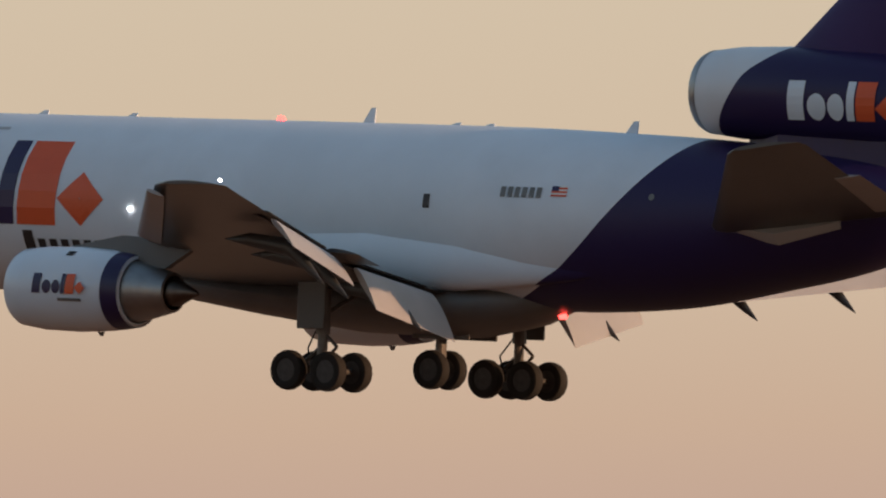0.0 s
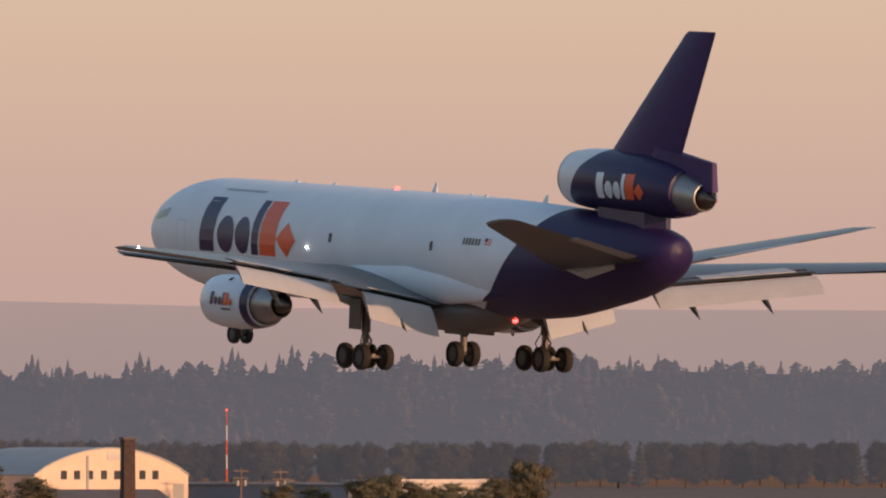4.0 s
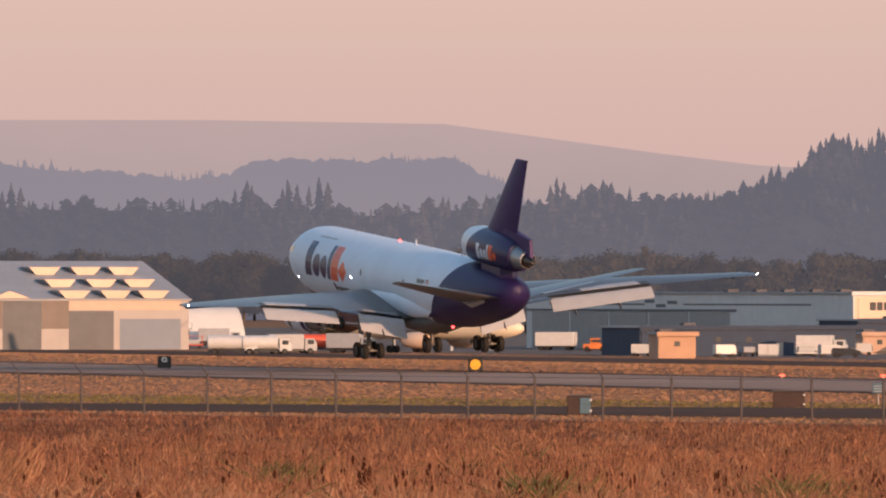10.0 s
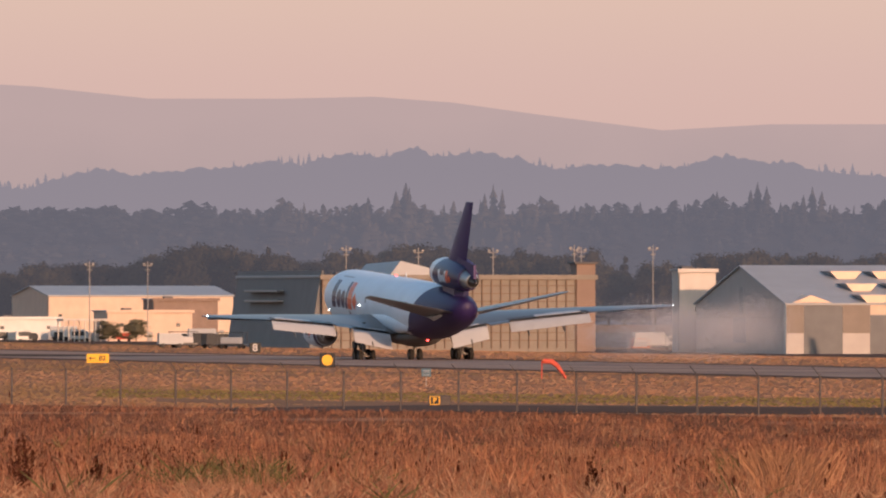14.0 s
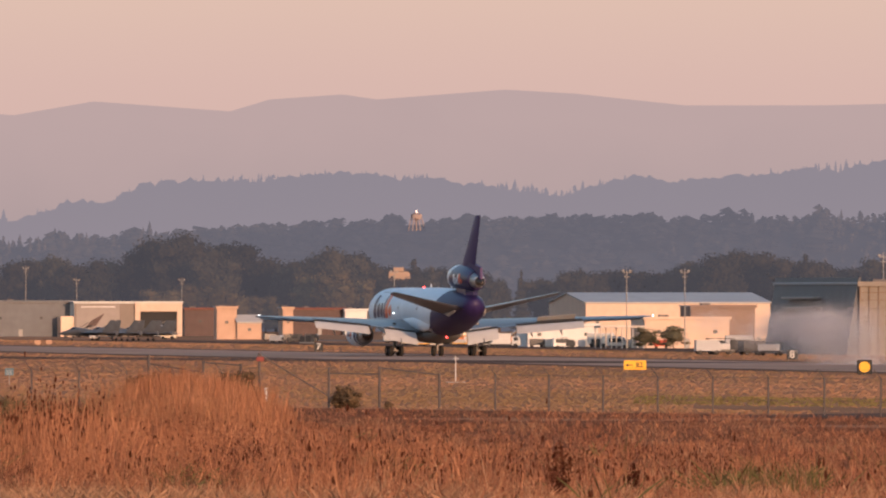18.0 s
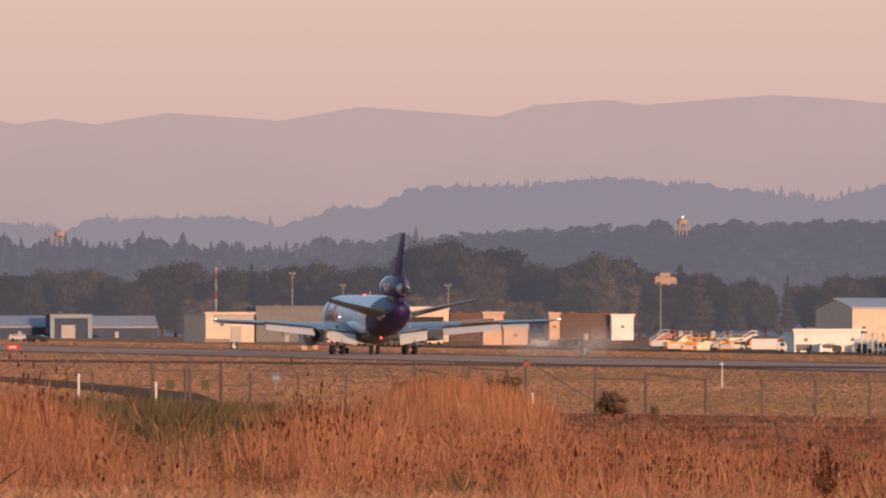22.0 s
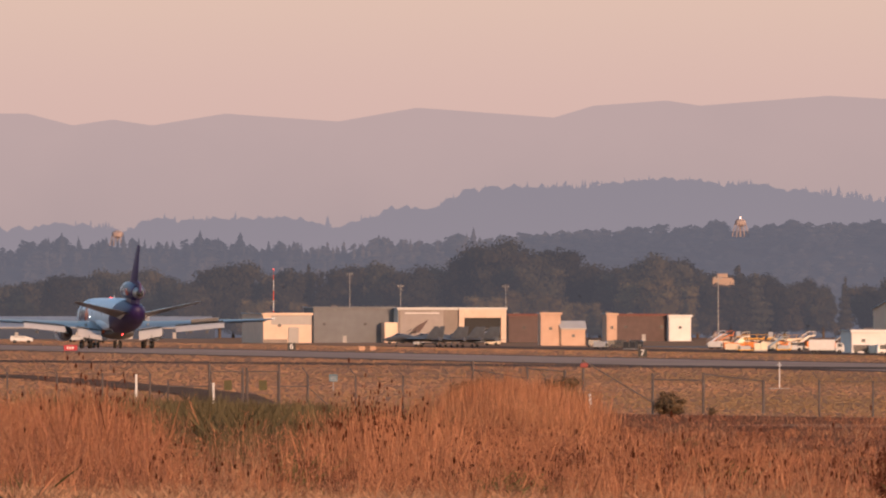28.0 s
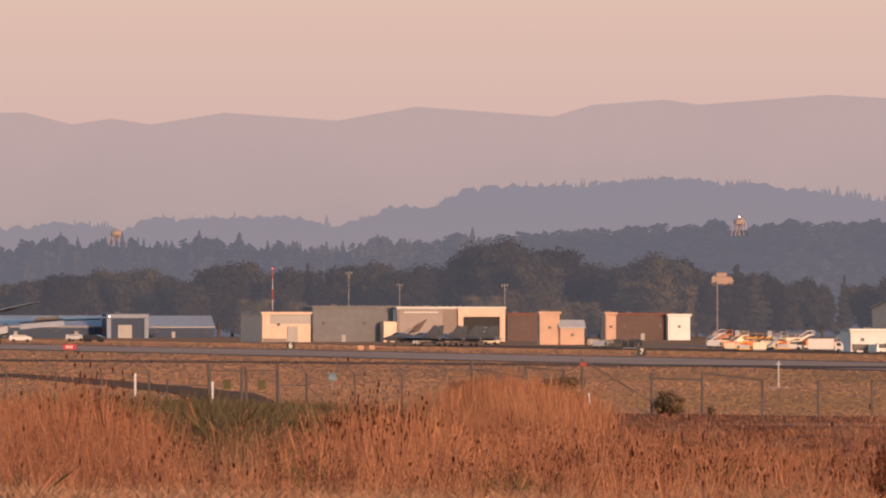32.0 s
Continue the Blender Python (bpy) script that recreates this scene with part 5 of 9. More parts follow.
        front("door", w * .27, w * .60, 0, eave * .55, M_DOORS, "pale grey door", .3)
    if extra == "mural":
        front("front_cladding", .02, w - .02, 0, eave - .3, M_TAUPE, "taupe sheet front", .03)
        front("mural_panel", w * .02, w * .42, .4, eave - .5, M_MURAL, "white mural panel")
        part("mural_bird", loft([[(w * .10, y, 2.6), (w * .20, y, 3.1), (w * .28, y, 6.9), (w * .17, y, 5.0)] for y in (-.09, -.06)]), M_BRICK, b, "red-brown bird shape painted on the wall")
        front("mural_band", w * .06, w * .38, eave - 1.4, eave - 1.1, M_GREYWALL, out=.08)
        part("door_frame", join(bbox(w * .56, w * .61, -.9, -.01, 0, eave, .05), bbox(w * .95, w, -.9, -.01, 0, eave, .05), bbox(w * .61, w * .95, -.9, -.01, eave * .74, eave, .05)), M_SALMON, b, "pale door surround")
        # no real depth: the opening's shade is a dark panel
        front("door_opening", w * .615, w * .945, 0, eave * .73, M_DARK, "flat dark panel for the shaded door opening")
        for k in range(3):
            part("buttress", bbox(-.5, .0, l * (.2 + .3 * k), l * (.2 + .3 * k) + .8, 0, eave * .95, .05), wall, b)
        part("side_shed", bbox(-4, -.01, .5, 9, -.3, eave * .6, .1), M_CREAM, b, "small pale side shed")
    if form == "gable_r" and eave > 6:
        flank("roller_door", l * .30, l * .46, 0, eave * .52, M_MILGREY, "grey roller door")
        flank("door_hood", l * .3, l * .48, eave * .55, eave * .58, M_GALV, out=.6)
        flank("door", l * .66, l * .7, 0, 2.2, M_DOORS, "grey side door")
        front("downpipe", w * .34, w * .35, 0, eave + rise * .6, M_DOORS, out=.15)
        flank("lamp_bracket", l * .36, l * .4, eave * .68, eave * .73, M_DARKWALL, out=.5)
    elif not windows and not extra and eave > 2.6:
        n = max(1, min(9, int(w / 5)))
        for k in range(n):
            x0 = w * (k + .5) / n
            if k % 3 == 1:
                front("door", x0 - .6, x0 + .6, 0, 2.1, M_DOORS, "plain grey door")
            else:
                front("window", x0 - .45, x0 + .45, eave * .5, eave * .5 + .75, M_PANE, "small dark window")
        front("gutter", 0.1, w - .1, eave - .3, eave - .14, M_GALV, out=.16)
        flank("downpipe", .4, .52, 0, eave - .2, M_GALV, out=.12)
    return b


def wire_fence(az0, az1, d0, d1, h, n):
    """A light chain-link fence before the hangars."""
    f = thing("wire_fence", Matrix.Identity(4), "light chain-link fence before the hangars", "fence")
    pts = [spot(az0 + (az1 - az0) * k / n, d0 + (d1 - d0) * k / n) for k in range(n + 1)]
    for q in pts:
        part("post", rod((q.x, q.y, q.z - .2), (q.x, q.y, q.z + h), .06, n=6), M_GALV, f)
    for z in (h - .05, h * .5, .15):
        part("wire", loft([[(q.x + c * .02, q.y, q.z + z + s_ * .02) for c, s_ in ((1, 0), (0, 1), (-1, 0), (0, -1))] for q in pts]), M_GALV, f)
    return f


def canopy(az_l, az_r, d, h, n):
    """A flat canopy on slim posts before a hangar."""
    c = spot((az_l + az_r) / 2, d)
    w = d * radians(az_r - az_l)
    s = thing("canopy", Matrix.Translation(c) @ pose(0, 0, 0, 0, 0, -RWY), "flat white canopy on slim posts before the hangar", "canopy")
    part("roof", bbox(-w / 2, w / 2, -3, 3, h - .5, h, .06), M_WHITEWALL, s)
    for k in range(n):
        for y in (-2.7, 2.7):
            part("post", bbox(w * (k / (n - 1) - .5) * .96 - .12, w * (k / (n - 1) - .5) * .96 + .12, y - .12, y + .12, -.2, h - .504, .02), M_WHITEWALL, s)
    return s


def lamp_post(az, d, h):
    p = thing("lamp_post", Matrix.Translation(spot(az, d)), "tall grey apron lamp post with a crossbar of lamps", "lamp post", "apron lamp posts")
    part("pole", rod((0, 0, -.3), (0, 0, h), .15, .09, 8), M_GALV, p)
    part("crossbar", join(bbox(-.95, .95, -.08, .08, h - 1.0, h - .85), bbox(-.6, .6, -.08, .08, h - 1.9, h - 1.75)), M_GALV, p)
    for x in (-.8, .8):
        part("lamp_head", bbox(x - .25, x + .25, -.45, .1, h - .75, h - .35, .05), M_GALV, p)
    return p


def utility_pole(az, d, h):
    p = thing("utility_pole", Matrix.Translation(spot(az, d)), "weathered wooden utility pole with cross-arms", "utility pole", "utility poles")
    part("pole", rod((0, 0, -.3), (0, 0, h), .17, .12, 8), M_POLE, p)
    for z in (h - .5, h - 1.5):
        part("cross_arm", bbox(-1.2, 1.2, -.08, .08, z - .08, z + .08, .02), M_POLE, p)
    for x in (-.55, .55):
        part("transformer", rod((x, -.1, h * .62), (x, -.1, h * .62 + .8), .26, n=10), M_GALV, p, "grey drum transformer")
    return p


def striped_mast(az, d, h):
    p = thing("mast", Matrix.Translation(spot(az, d)), "slim red and white striped lattice mast", "mast", "striped masts")
    n = 7
    for k in range(n):
        part("mast_section", rod((0, 0, h * k / n + (0.004 if k else -.3)), (0, 0, h * (k + 1) / n), .15 - .01 * k, n=6), M_REDPAINT if k % 2 == 0 else M_WHITEV, p)
    part("obstruction_lamp", tube_x([(-.2, h + .15, .02, .02), (0, h + .15, .18, .18), (.2, h + .15, .02, .02)], 8), L_APPROACH, p, "red obstruction lamp")
    return p


def chimney(az, d, h):
    p = thing("chimney", Matrix.Translation(spot(az, d)), "square dark brown brick chimney stack", "chimney")
    part("stack", loft([[(x * s_, y * s_, z) for x, y in ((-1, -1), (1, -1), (1, 1), (-1, 1))] for s_, z in ((.85, -.4), (.78, h))]), M_DARKBRICK, p)
    part("cap", bbox(-.95, .95, -.95, .95, h + .004, h + .35, .05), M_DARKROOF, p)
    return p


def radar_mast(az, d, h):
    p = thing("radar_mast", Matrix.Translation(spot(az, d)), "red and white lattice tower with a red lamp on top", "tower")
    q = .62
    for k in range(8):
        z0, z1 = h * .95 * k / 8, h * .95 * (k + 1) / 8
        m = M_REDPAINT if k in (0, 1, 3, 7) else M_WHITEV
        s_ = 1.25 - .06 * k
        for x in (-q, q):
            for y in (-q, q):
                part("tower_leg", rod((x * s_, y * s_, z0 - (.3 if k == 0 else -.004)), (x * (s_ - .06), y * (s_ - .06), z1), .11, n=6), m, p)
        part("brace", join(*[rod((x0 * q * s_, y0 * q * s_, z0), (x1 * q * s_, y1 * q * s_, z1), .05, n=4) for x0, y0, x1, y1 in ((-1, -1, 1, -1), (1, -1, -1, -1), (-1, 1, 1, 1), (-1, -1, -1, 1), (1, 1, 1, -1))]), m, p)
    for z in (h * .50, h * .76):
        part("platform", bbox(-1.25, 1.25, -1.25, 1.25, z, z + .3, .05), M_REDPAINT, p)
    part("head", loft([[(x * s_, y * s_, z) for x, y in ((-1, -1), (1, -1), (1, 1), (-1, 1))] for s_, z in ((.7, h * .82), (1.15, h * .90), (1.5, h * .925), (1.1, h * .97))]), M_REDPAINT, p, "red flared tower head")
    part("obstruction_lamp", tube_x([(-.5, h + .1, .03, .03), (0, h + .1, .25, .25), (.5, h + .1, .03, .03)], 10), L_APPROACH, p, "red obstruction lamp")
    part("equipment_hut", bbox(-3.4, 4.8, -2.0, 2.4, -.3, h * .245, .1), M_BLUEWALL, p, "blue-grey equipment hut at the foot")
    part("hut_screen", bbox(4.9, 9.0, -2.0, 2.4, h * .12, h * .24, .1), M_GREYWALL, p)
    return p


def wheels_under(p, xs, half, r_=.45, w=.3):
    for x in xs:
        for y in (-half, half):
            t_ = part("wheel", moved(rod((0, -w / 2, 0), (0, w / 2, 0), r_, n=12), pose(x, y, r_)), M_TYRE, p)
            part("hub", moved(rod((0, -w / 2 - .02, 0), (0, w / 2 + .02, 0), r_ * .5, n=8), pose(x, y, r_)), M_HUB, t_)


def vehicle(az, d, kind, m):
    words = {M_WHITEV: "white", M_CREAMV: "cream", M_GREYV: "grey", M_DARKCAR: "dark", M_YELLOW: "yellow", M_ORANGEV: "orange", M_REDPAINT: "red"}[m]
    h = (az * 37.7 + d * 0.013) % 40 - 20
    names = {"truck": "box truck with a separate cab", "van": "van with dark side windows", "car": "car parked on the apron", "tug": "low aircraft tug", "trailer": "box trailer on the apron", "tanker": "tanker truck with a round tank"}
    v = thing(kind if kind in ("truck", "van", "car", "trailer") else ("tow_tractor" if kind == "tug" else "tank_truck"),
              Matrix.Translation(spot(az, d)) @ pose(0, 0, 0, 0, 0, h - 8), words + " " + names[kind], "trailer" if kind == "trailer" else "vehicle")
    if kind in ("car", "van"):
        top = 2.3 if kind == "van" else 1.45
        ln = 2.5 if kind == "van" else 2.2
        prof = [(-ln, .45), (ln, .45), (ln, 1.0), (ln * .72, 1.15), (ln * .35, top), (-ln * .9, top), (-ln, 1.2)]
        part("body", loft([[(x, y, z) for x, z in prof] for y in (-.92, .92)]), m, v)
        for y in (-.935, .935):
            part("side_window", loft([[(x, y + q, z) for x, z in ((-ln * .8, 1.2), (ln * .52, 1.2), (ln * .3, top - .15), (-ln * .8, top - .15))] for q in (-.01, .01)]), M_PANE, v)
        part("windscreen", loft([[(ln * .70, y, 1.19), (ln * .38, y, top - .06), (ln * .40, y, top - .04), (ln * .72, y, 1.22)] for y in (-.8, .8)]), M_PANE, v)
        wheels_under(v, (-ln * .62, ln * .62), .82, .35, .22)
    elif kind == "tug":
        part("body", bbox(-2.0, 2.0, -1.1, 1.1, .4, 1.25, .1), m, v)
        part("cab", bbox(-.9, .7, -.85, .85, 1.254, 2.2, .12), m, v)
        part("cab_window", bbox(-.7, .74, -.87, .87, 1.5, 2.0, .03), M_PANE, v)
        wheels_under(v, (-1.3, 1.3), 1.0, .45, .3)
    elif kind == "trailer":
        part("box", bbox(-3.4, 3.4, -1.2, 1.2, .75, 3.1, .06), m, v)
        part("chassis", bbox(-3.2, 3.2, -.7, .7, .5, .745, .03), M_DARKCAR, v)
        part("door", bbox(3.41, 3.46, -1.0, 1.0, .9, 2.9, .02), m, v)
        wheels_under(v, (-2.4, -1.4, 2.4), 1.0)
    else:
        part("cab", loft([[(x, y, z) for x, z in ((2.2, .6), (4.1, .6), (4.1, 1.6), (3.7, 2.5), (2.2, 2.5))] for y in (-1.1, 1.1)]), m, v)
        part("windscreen", loft([[(4.06, y, 1.7), (3.75, y, 2.42), (3.8, y, 2.44), (4.11, y, 1.7)] for y in (-.95, .95)]), M_PANE, v)
        for y in (-1.11, 1.11):
            part("side_window", bbox(2.6, 3.6, y - .02, y + .02, 1.6, 2.3, .01), M_PANE, v)
        part("chassis", bbox(-3.6, 4.0, -.6, .6, .5, .8, .04), M_DARKCAR, v)
        if kind == "truck":
            part("box", bbox(-3.7, 2.0, -1.2, 1.2, .85, 3.2, .06), m if m != M_YELLOW else M_YELLOW, v)
        else:
            part("tank", tube_x([(2.0, 1.95, .9, .8), (1.85, 1.95, 1.2, 1.1), (-3.6, 1.95, 1.2, 1.1), (-3.75, 1.95, .9, .8)], 20), m, v, "rounded tank", True)
        wheels_under(v, (-2.6, -1.5, 3.0), 1.0, .5, .32)
    return v


def equipment(az, d, kind, m):
    """Loose ramp equipment beside the apron."""
    words = {M_WHITEV: "white", M_CREAMV: "cream", M_GREYV: "grey", M_DARKCAR: "dark", M_YELLOW: "yellow", M_ORANGEV: "orange", M_REDPAINT: "red"}[m]
    names = {"loader": ("cargo_loader", "cargo loader with a raised platform on scissor legs"), "dolly": ("baggage_cart", "baggage cart with posts and a flat roof"),
             "power": ("power_unit", "ground power unit on small wheels"), "stairs": ("boarding_stairs", "boarding stairs on a wheeled frame"), "drum": ("cargo_container", "cargo container with sloping corner")}
    e = thing(names[kind][0], Matrix.Translation(spot(az, d)) @ pose(0, 0, 0, 0, 0, (az * 91.7 + d * .31) % 50 - 25), words + " " + names[kind][1], "equipment")
    if kind == "loader":
        part("chassis", bbox(-4.2, 4.2, -1.5, 1.5, .45, .95, .06), m, e)
        part("platform", bbox(-3.2, 4.4, -1.6, 1.6, 2.4, 2.75, .06), m, e)
        part("bridge", bbox(-4.6, -3.3, -1.6, 1.6, 2.9, 3.2, .05), m, e)
        part("cab", bbox(-4.5, -3.4, -2.2, -1.2, 3.204, 4.4, .08), M_GREYV, e, "small grey cab")
        for y in (-1.2, 1.2):
            part("scissor_leg", rod((-2.6, y, .95), (3.2, y, 2.4), .12, n=6), M_DARKCAR, e)
            part("scissor_leg", rod((3.2, y, .95), (-2.6, y, 2.4), .12, n=6), M_DARKCAR, e)
            part("guard_rail", join(rod((-3.0, y * 1.3, 3.6), (4.2, y * 1.3, 3.6), .04, n=5), *[rod((x, y * 1.3, 2.75), (x, y * 1.3, 3.6), .04, n=5) for x in (-3, -1.2, .6, 2.4, 4.2)]), M_YELLOW, e)
        wheels_under(e, (-3.2, 3.2), 1.3)
    elif kind == "dolly":
        part("deck", bbox(-1.8, 1.8, -.85, .85, .45, .65, .03), m, e)
        part("roof", bbox(-1.8, 1.8, -.85, .85, 2.05, 2.15, .02), m, e)
        for x in (-1.7, 1.7):
            for y in (-.78, .78):
                part("post", rod((x, y, .65), (x, y, 2.05), .04, n=5), m, e)
        part("load", bbox(-1.4, 1.2, -.7, .7, .654, 1.5, .08), M_GREYV, e, "grey load of bags")
        wheels_under(e, (-1.2, 1.2), .75, .25, .15)
    elif kind == "power":
        part("housing", loft([[(x, y, z) for x, z in ((-1.6, .5), (1.6, .5), (1.6, 1.5), (1.2, 1.9), (-1.6, 1.9))] for y in (-.85, .85)]), m, e)
        part("grille", bbox(1.61, 1.64, -.6, .6, .7, 1.4, .01), M_DARKCAR, e)
        part("tow_bar", rod((1.6, 0, .5), (2.8, 0, .35), .05, n=5), M_DARKCAR, e)
        wheels_under(e, (-1.1, 1.1), .8, .3, .2)
    elif kind == "stairs":
        part("frame", bbox(-2.4, 2.4, -.9, .9, .4, .7, .04), m, e)
        part("flight", loft([[(-2.4, y, .7), (1.4, y, 3.2), (1.4, y, 3.5), (-2.4, y, 1.0)] for y in (-.7, .7)]), m, e)
        part("landing", bbox(1.41, 2.6, -.8, .8, 3.2, 3.45, .03), m, e)
        for y in (-.78, .78):
            part("hand_rail", join(rod((-2.4, y, 1.9), (1.4, y, 4.4), .04, n=5), rod((1.4, y, 4.4), (2.6, y, 4.4), .04, n=5), rod((-2.4, y, 1.0), (-2.4, y, 1.9), .04, n=5), rod((2.6, y, 3.4), (2.6, y, 4.4), .04, n=5)), m, e)
            part("support", rod((2.0, y, .7), (2.0, y, 3.2), .07, n=6), M_DARKCAR, e)
        wheels_under(e, (-1.7, 1.7), .8, .35, .2)
    else:
        part("shell", loft([[(x, y, z) for y, z in ((-1.0, .3), (.7, .3), (1.05, .8), (1.05, 1.9), (-1.0, 1.9))] for x in (-1.5, 1.5)]), m, e)
        part("base", bbox(-1.55, 1.55, -1.05, 1.1, 0, .296, .03), M_GALV, e)
        part("door_seam", bbox(-.05, .05, -1.03, -1.0, .35, 1.85, .005), M_GALV, e)
    return e


def dark_jet(az, d):
    """A small twin-finned jet in dark grey, parked before a hangar."""
    j_ = thing("parked_jet", Matrix.Translation(spot(az, d)) @ pose(0, 0, 0, 0, 0, 150 + az * 9), "parked dark grey jet with twin fins", "airplane", "parked dark jets")
    part("fuselage", tube_x([(9.5, 1.9, .05, .05), (8.0, 2.0, .5, .5), (5.5, 2.3, .8, .85), (3.5, 2.5, .85, 1.0), (0, 2.2, 1.5, .75), (-6.5, 2.1, 1.4, .6), (-8.0, 2.1, .9, .5)], 16), M_SLATEJET, j_, smooth=True)
    part("canopy", tube_x([(6.4, 2.9, .1, .1), (5.2, 3.1, .45, .5), (3.2, 3.1, .4, .4), (2.0, 3.0, .1, .1)], 12), M_GLASS, j_, smooth=True)
    for s in (1, -1):
        part("wing", flip(wing_loft([(1.2, 2.0, 7.5, 2.2, .05), (6.4, -3.6, 1.6, 2.2, .05)]), s), M_SLATEJET, j_)
        part("tailplane", flip(wing_loft([(1.2, -5.6, 3.6, 2.0, .05), (4.3, -8.4, 1.5, 2.0, .05)]), s), M_SLATEJET, j_)
        part("tail_fin", moved(fin_loft([(2.4, -4.3, 3.6, .06), (5.4, -7.0, 1.4, .06)]), pose(0, 1.5 * s, 0)), M_SLATEJET, j_)
        part("gear_leg", rod((-1.5, 1.3 * s, 1.8), (-1.5, 1.4 * s, .4), .1), M_STRUT, j_)
        part("wheel", rod((-1.5, 1.3 * s, .4), (-1.5, 1.6 * s, .4), .4, n=10), M_TYRE, j_)
    part("gear_leg", rod((5.4, 0, 1.6), (5.4, 0, .3), .08), M_STRUT, j_)
    part("wheel", rod((5.4, -.12, .3), (5.4, .12, .3), .3, n=10), M_TYRE, j_)
    return j_


def light_twin(az, d, h):
    p = thing("light_airplane", Matrix.Translation(spot(az, d)) @ pose(0, 0, 0, 0, 0, h + 86), "parked white twin turboprop with thin blue stripes", "airplane", "parked light airplanes")
    part("fuselage", tube_x([(5.2, 1.55, .05, .05), (4.6, 1.6, .35, .35), (3.2, 1.8, .62, .62), (1.8, 2.0, .72, .82), (-1.5, 2.0, .72, .8), (-4.0, 2.15, .4, .42), (-6.2, 2.4, .1, .12)], 16), M_WHITEV, p, smooth=True)
    for s in (1, -1):
        part("wing", flip(wing_loft([(.4, 1.2, 2.2, 1.5, .14), (2.6, 1.1, 2.0, 1.65, .13), (7.6, .6, 1.1, 2.1, .11)]), s), M_WHITEV, p, smooth=True)
        n = part("nacelle", flip(tube_x([(3.1, 1.75, .12, .12), (2.9, 1.75, .35, .38), (1.0, 1.75, .42, .45), (-1.0, 1.75, .15, .2)], 12, y=2.6), s), M_WHITEV, p, smooth=True)
        part("propeller", flip(join(bbox(3.12, 3.18, 2.53, 2.67, .6, 2.9, .02), bbox(3.13, 3.19, 1.5, 3.7, 1.69, 1.81, .02)), s), M_DARKCAR, n)
        part("gear_leg", flip(rod((.4, 2.6, 1.4), (.4, 2.6, .3), .08), s), M_STRUT, p)
        part("wheel", flip(rod((.4, 2.45, .3), (.4, 2.75, .3), .3, n=12), s), M_TYRE, p)
        part("tailplane", flip(wing_loft([(0.05, -5.6, 1.5, 4.1, .1), (2.7, -6.1, .9, 4.15, .1)]), s), M_WHITEV, p, smooth=True)
        part("stripe", flip(bbox(-3.6, 4.0, .70, .745, 1.75, 1.87, .01), s), M_BLUEWALL, p, "thin blue stripe")
        for k in range(4):
            part("cabin_window", flip(bbox(1.4 - .8 * k, 1.8 - .8 * k, .68, .735, 2.12, 2.42, .01), s), M_PANE, p)
    part("fin", fin_loft([(2.3, -4.0, 2.4, .1), (4.2, -5.5, 1.6, .1)]), M_WHITEV, p, smooth=True)
    part("gear_leg", rod((3.8, 0, 1.4), (3.8, 0, .3), .07), M_STRUT, p)
    part("wheel", rod((3.8, -.12, .27), (3.8, .12, .27), .27, n=12), M_TYRE, p)
    return p


# white hull warmed to gold: the low sun's sheen is put into it
M_BROWNTAIL = two_tone("gold_tinted_hull_brown_tail", (0.80, 0.68, 0.50), (0.045, 0.022, 0.015), [(2.0, -17.0), (3.0, -12.0), (4.0, -7.0), (5.0, 0.0), (6.0, 8.0)], 0.3)
M_BROWN = mat("dark_brown_paint", (0.045, 0.022, 0.015), 0.3, vary=0.1, scale=0.6)


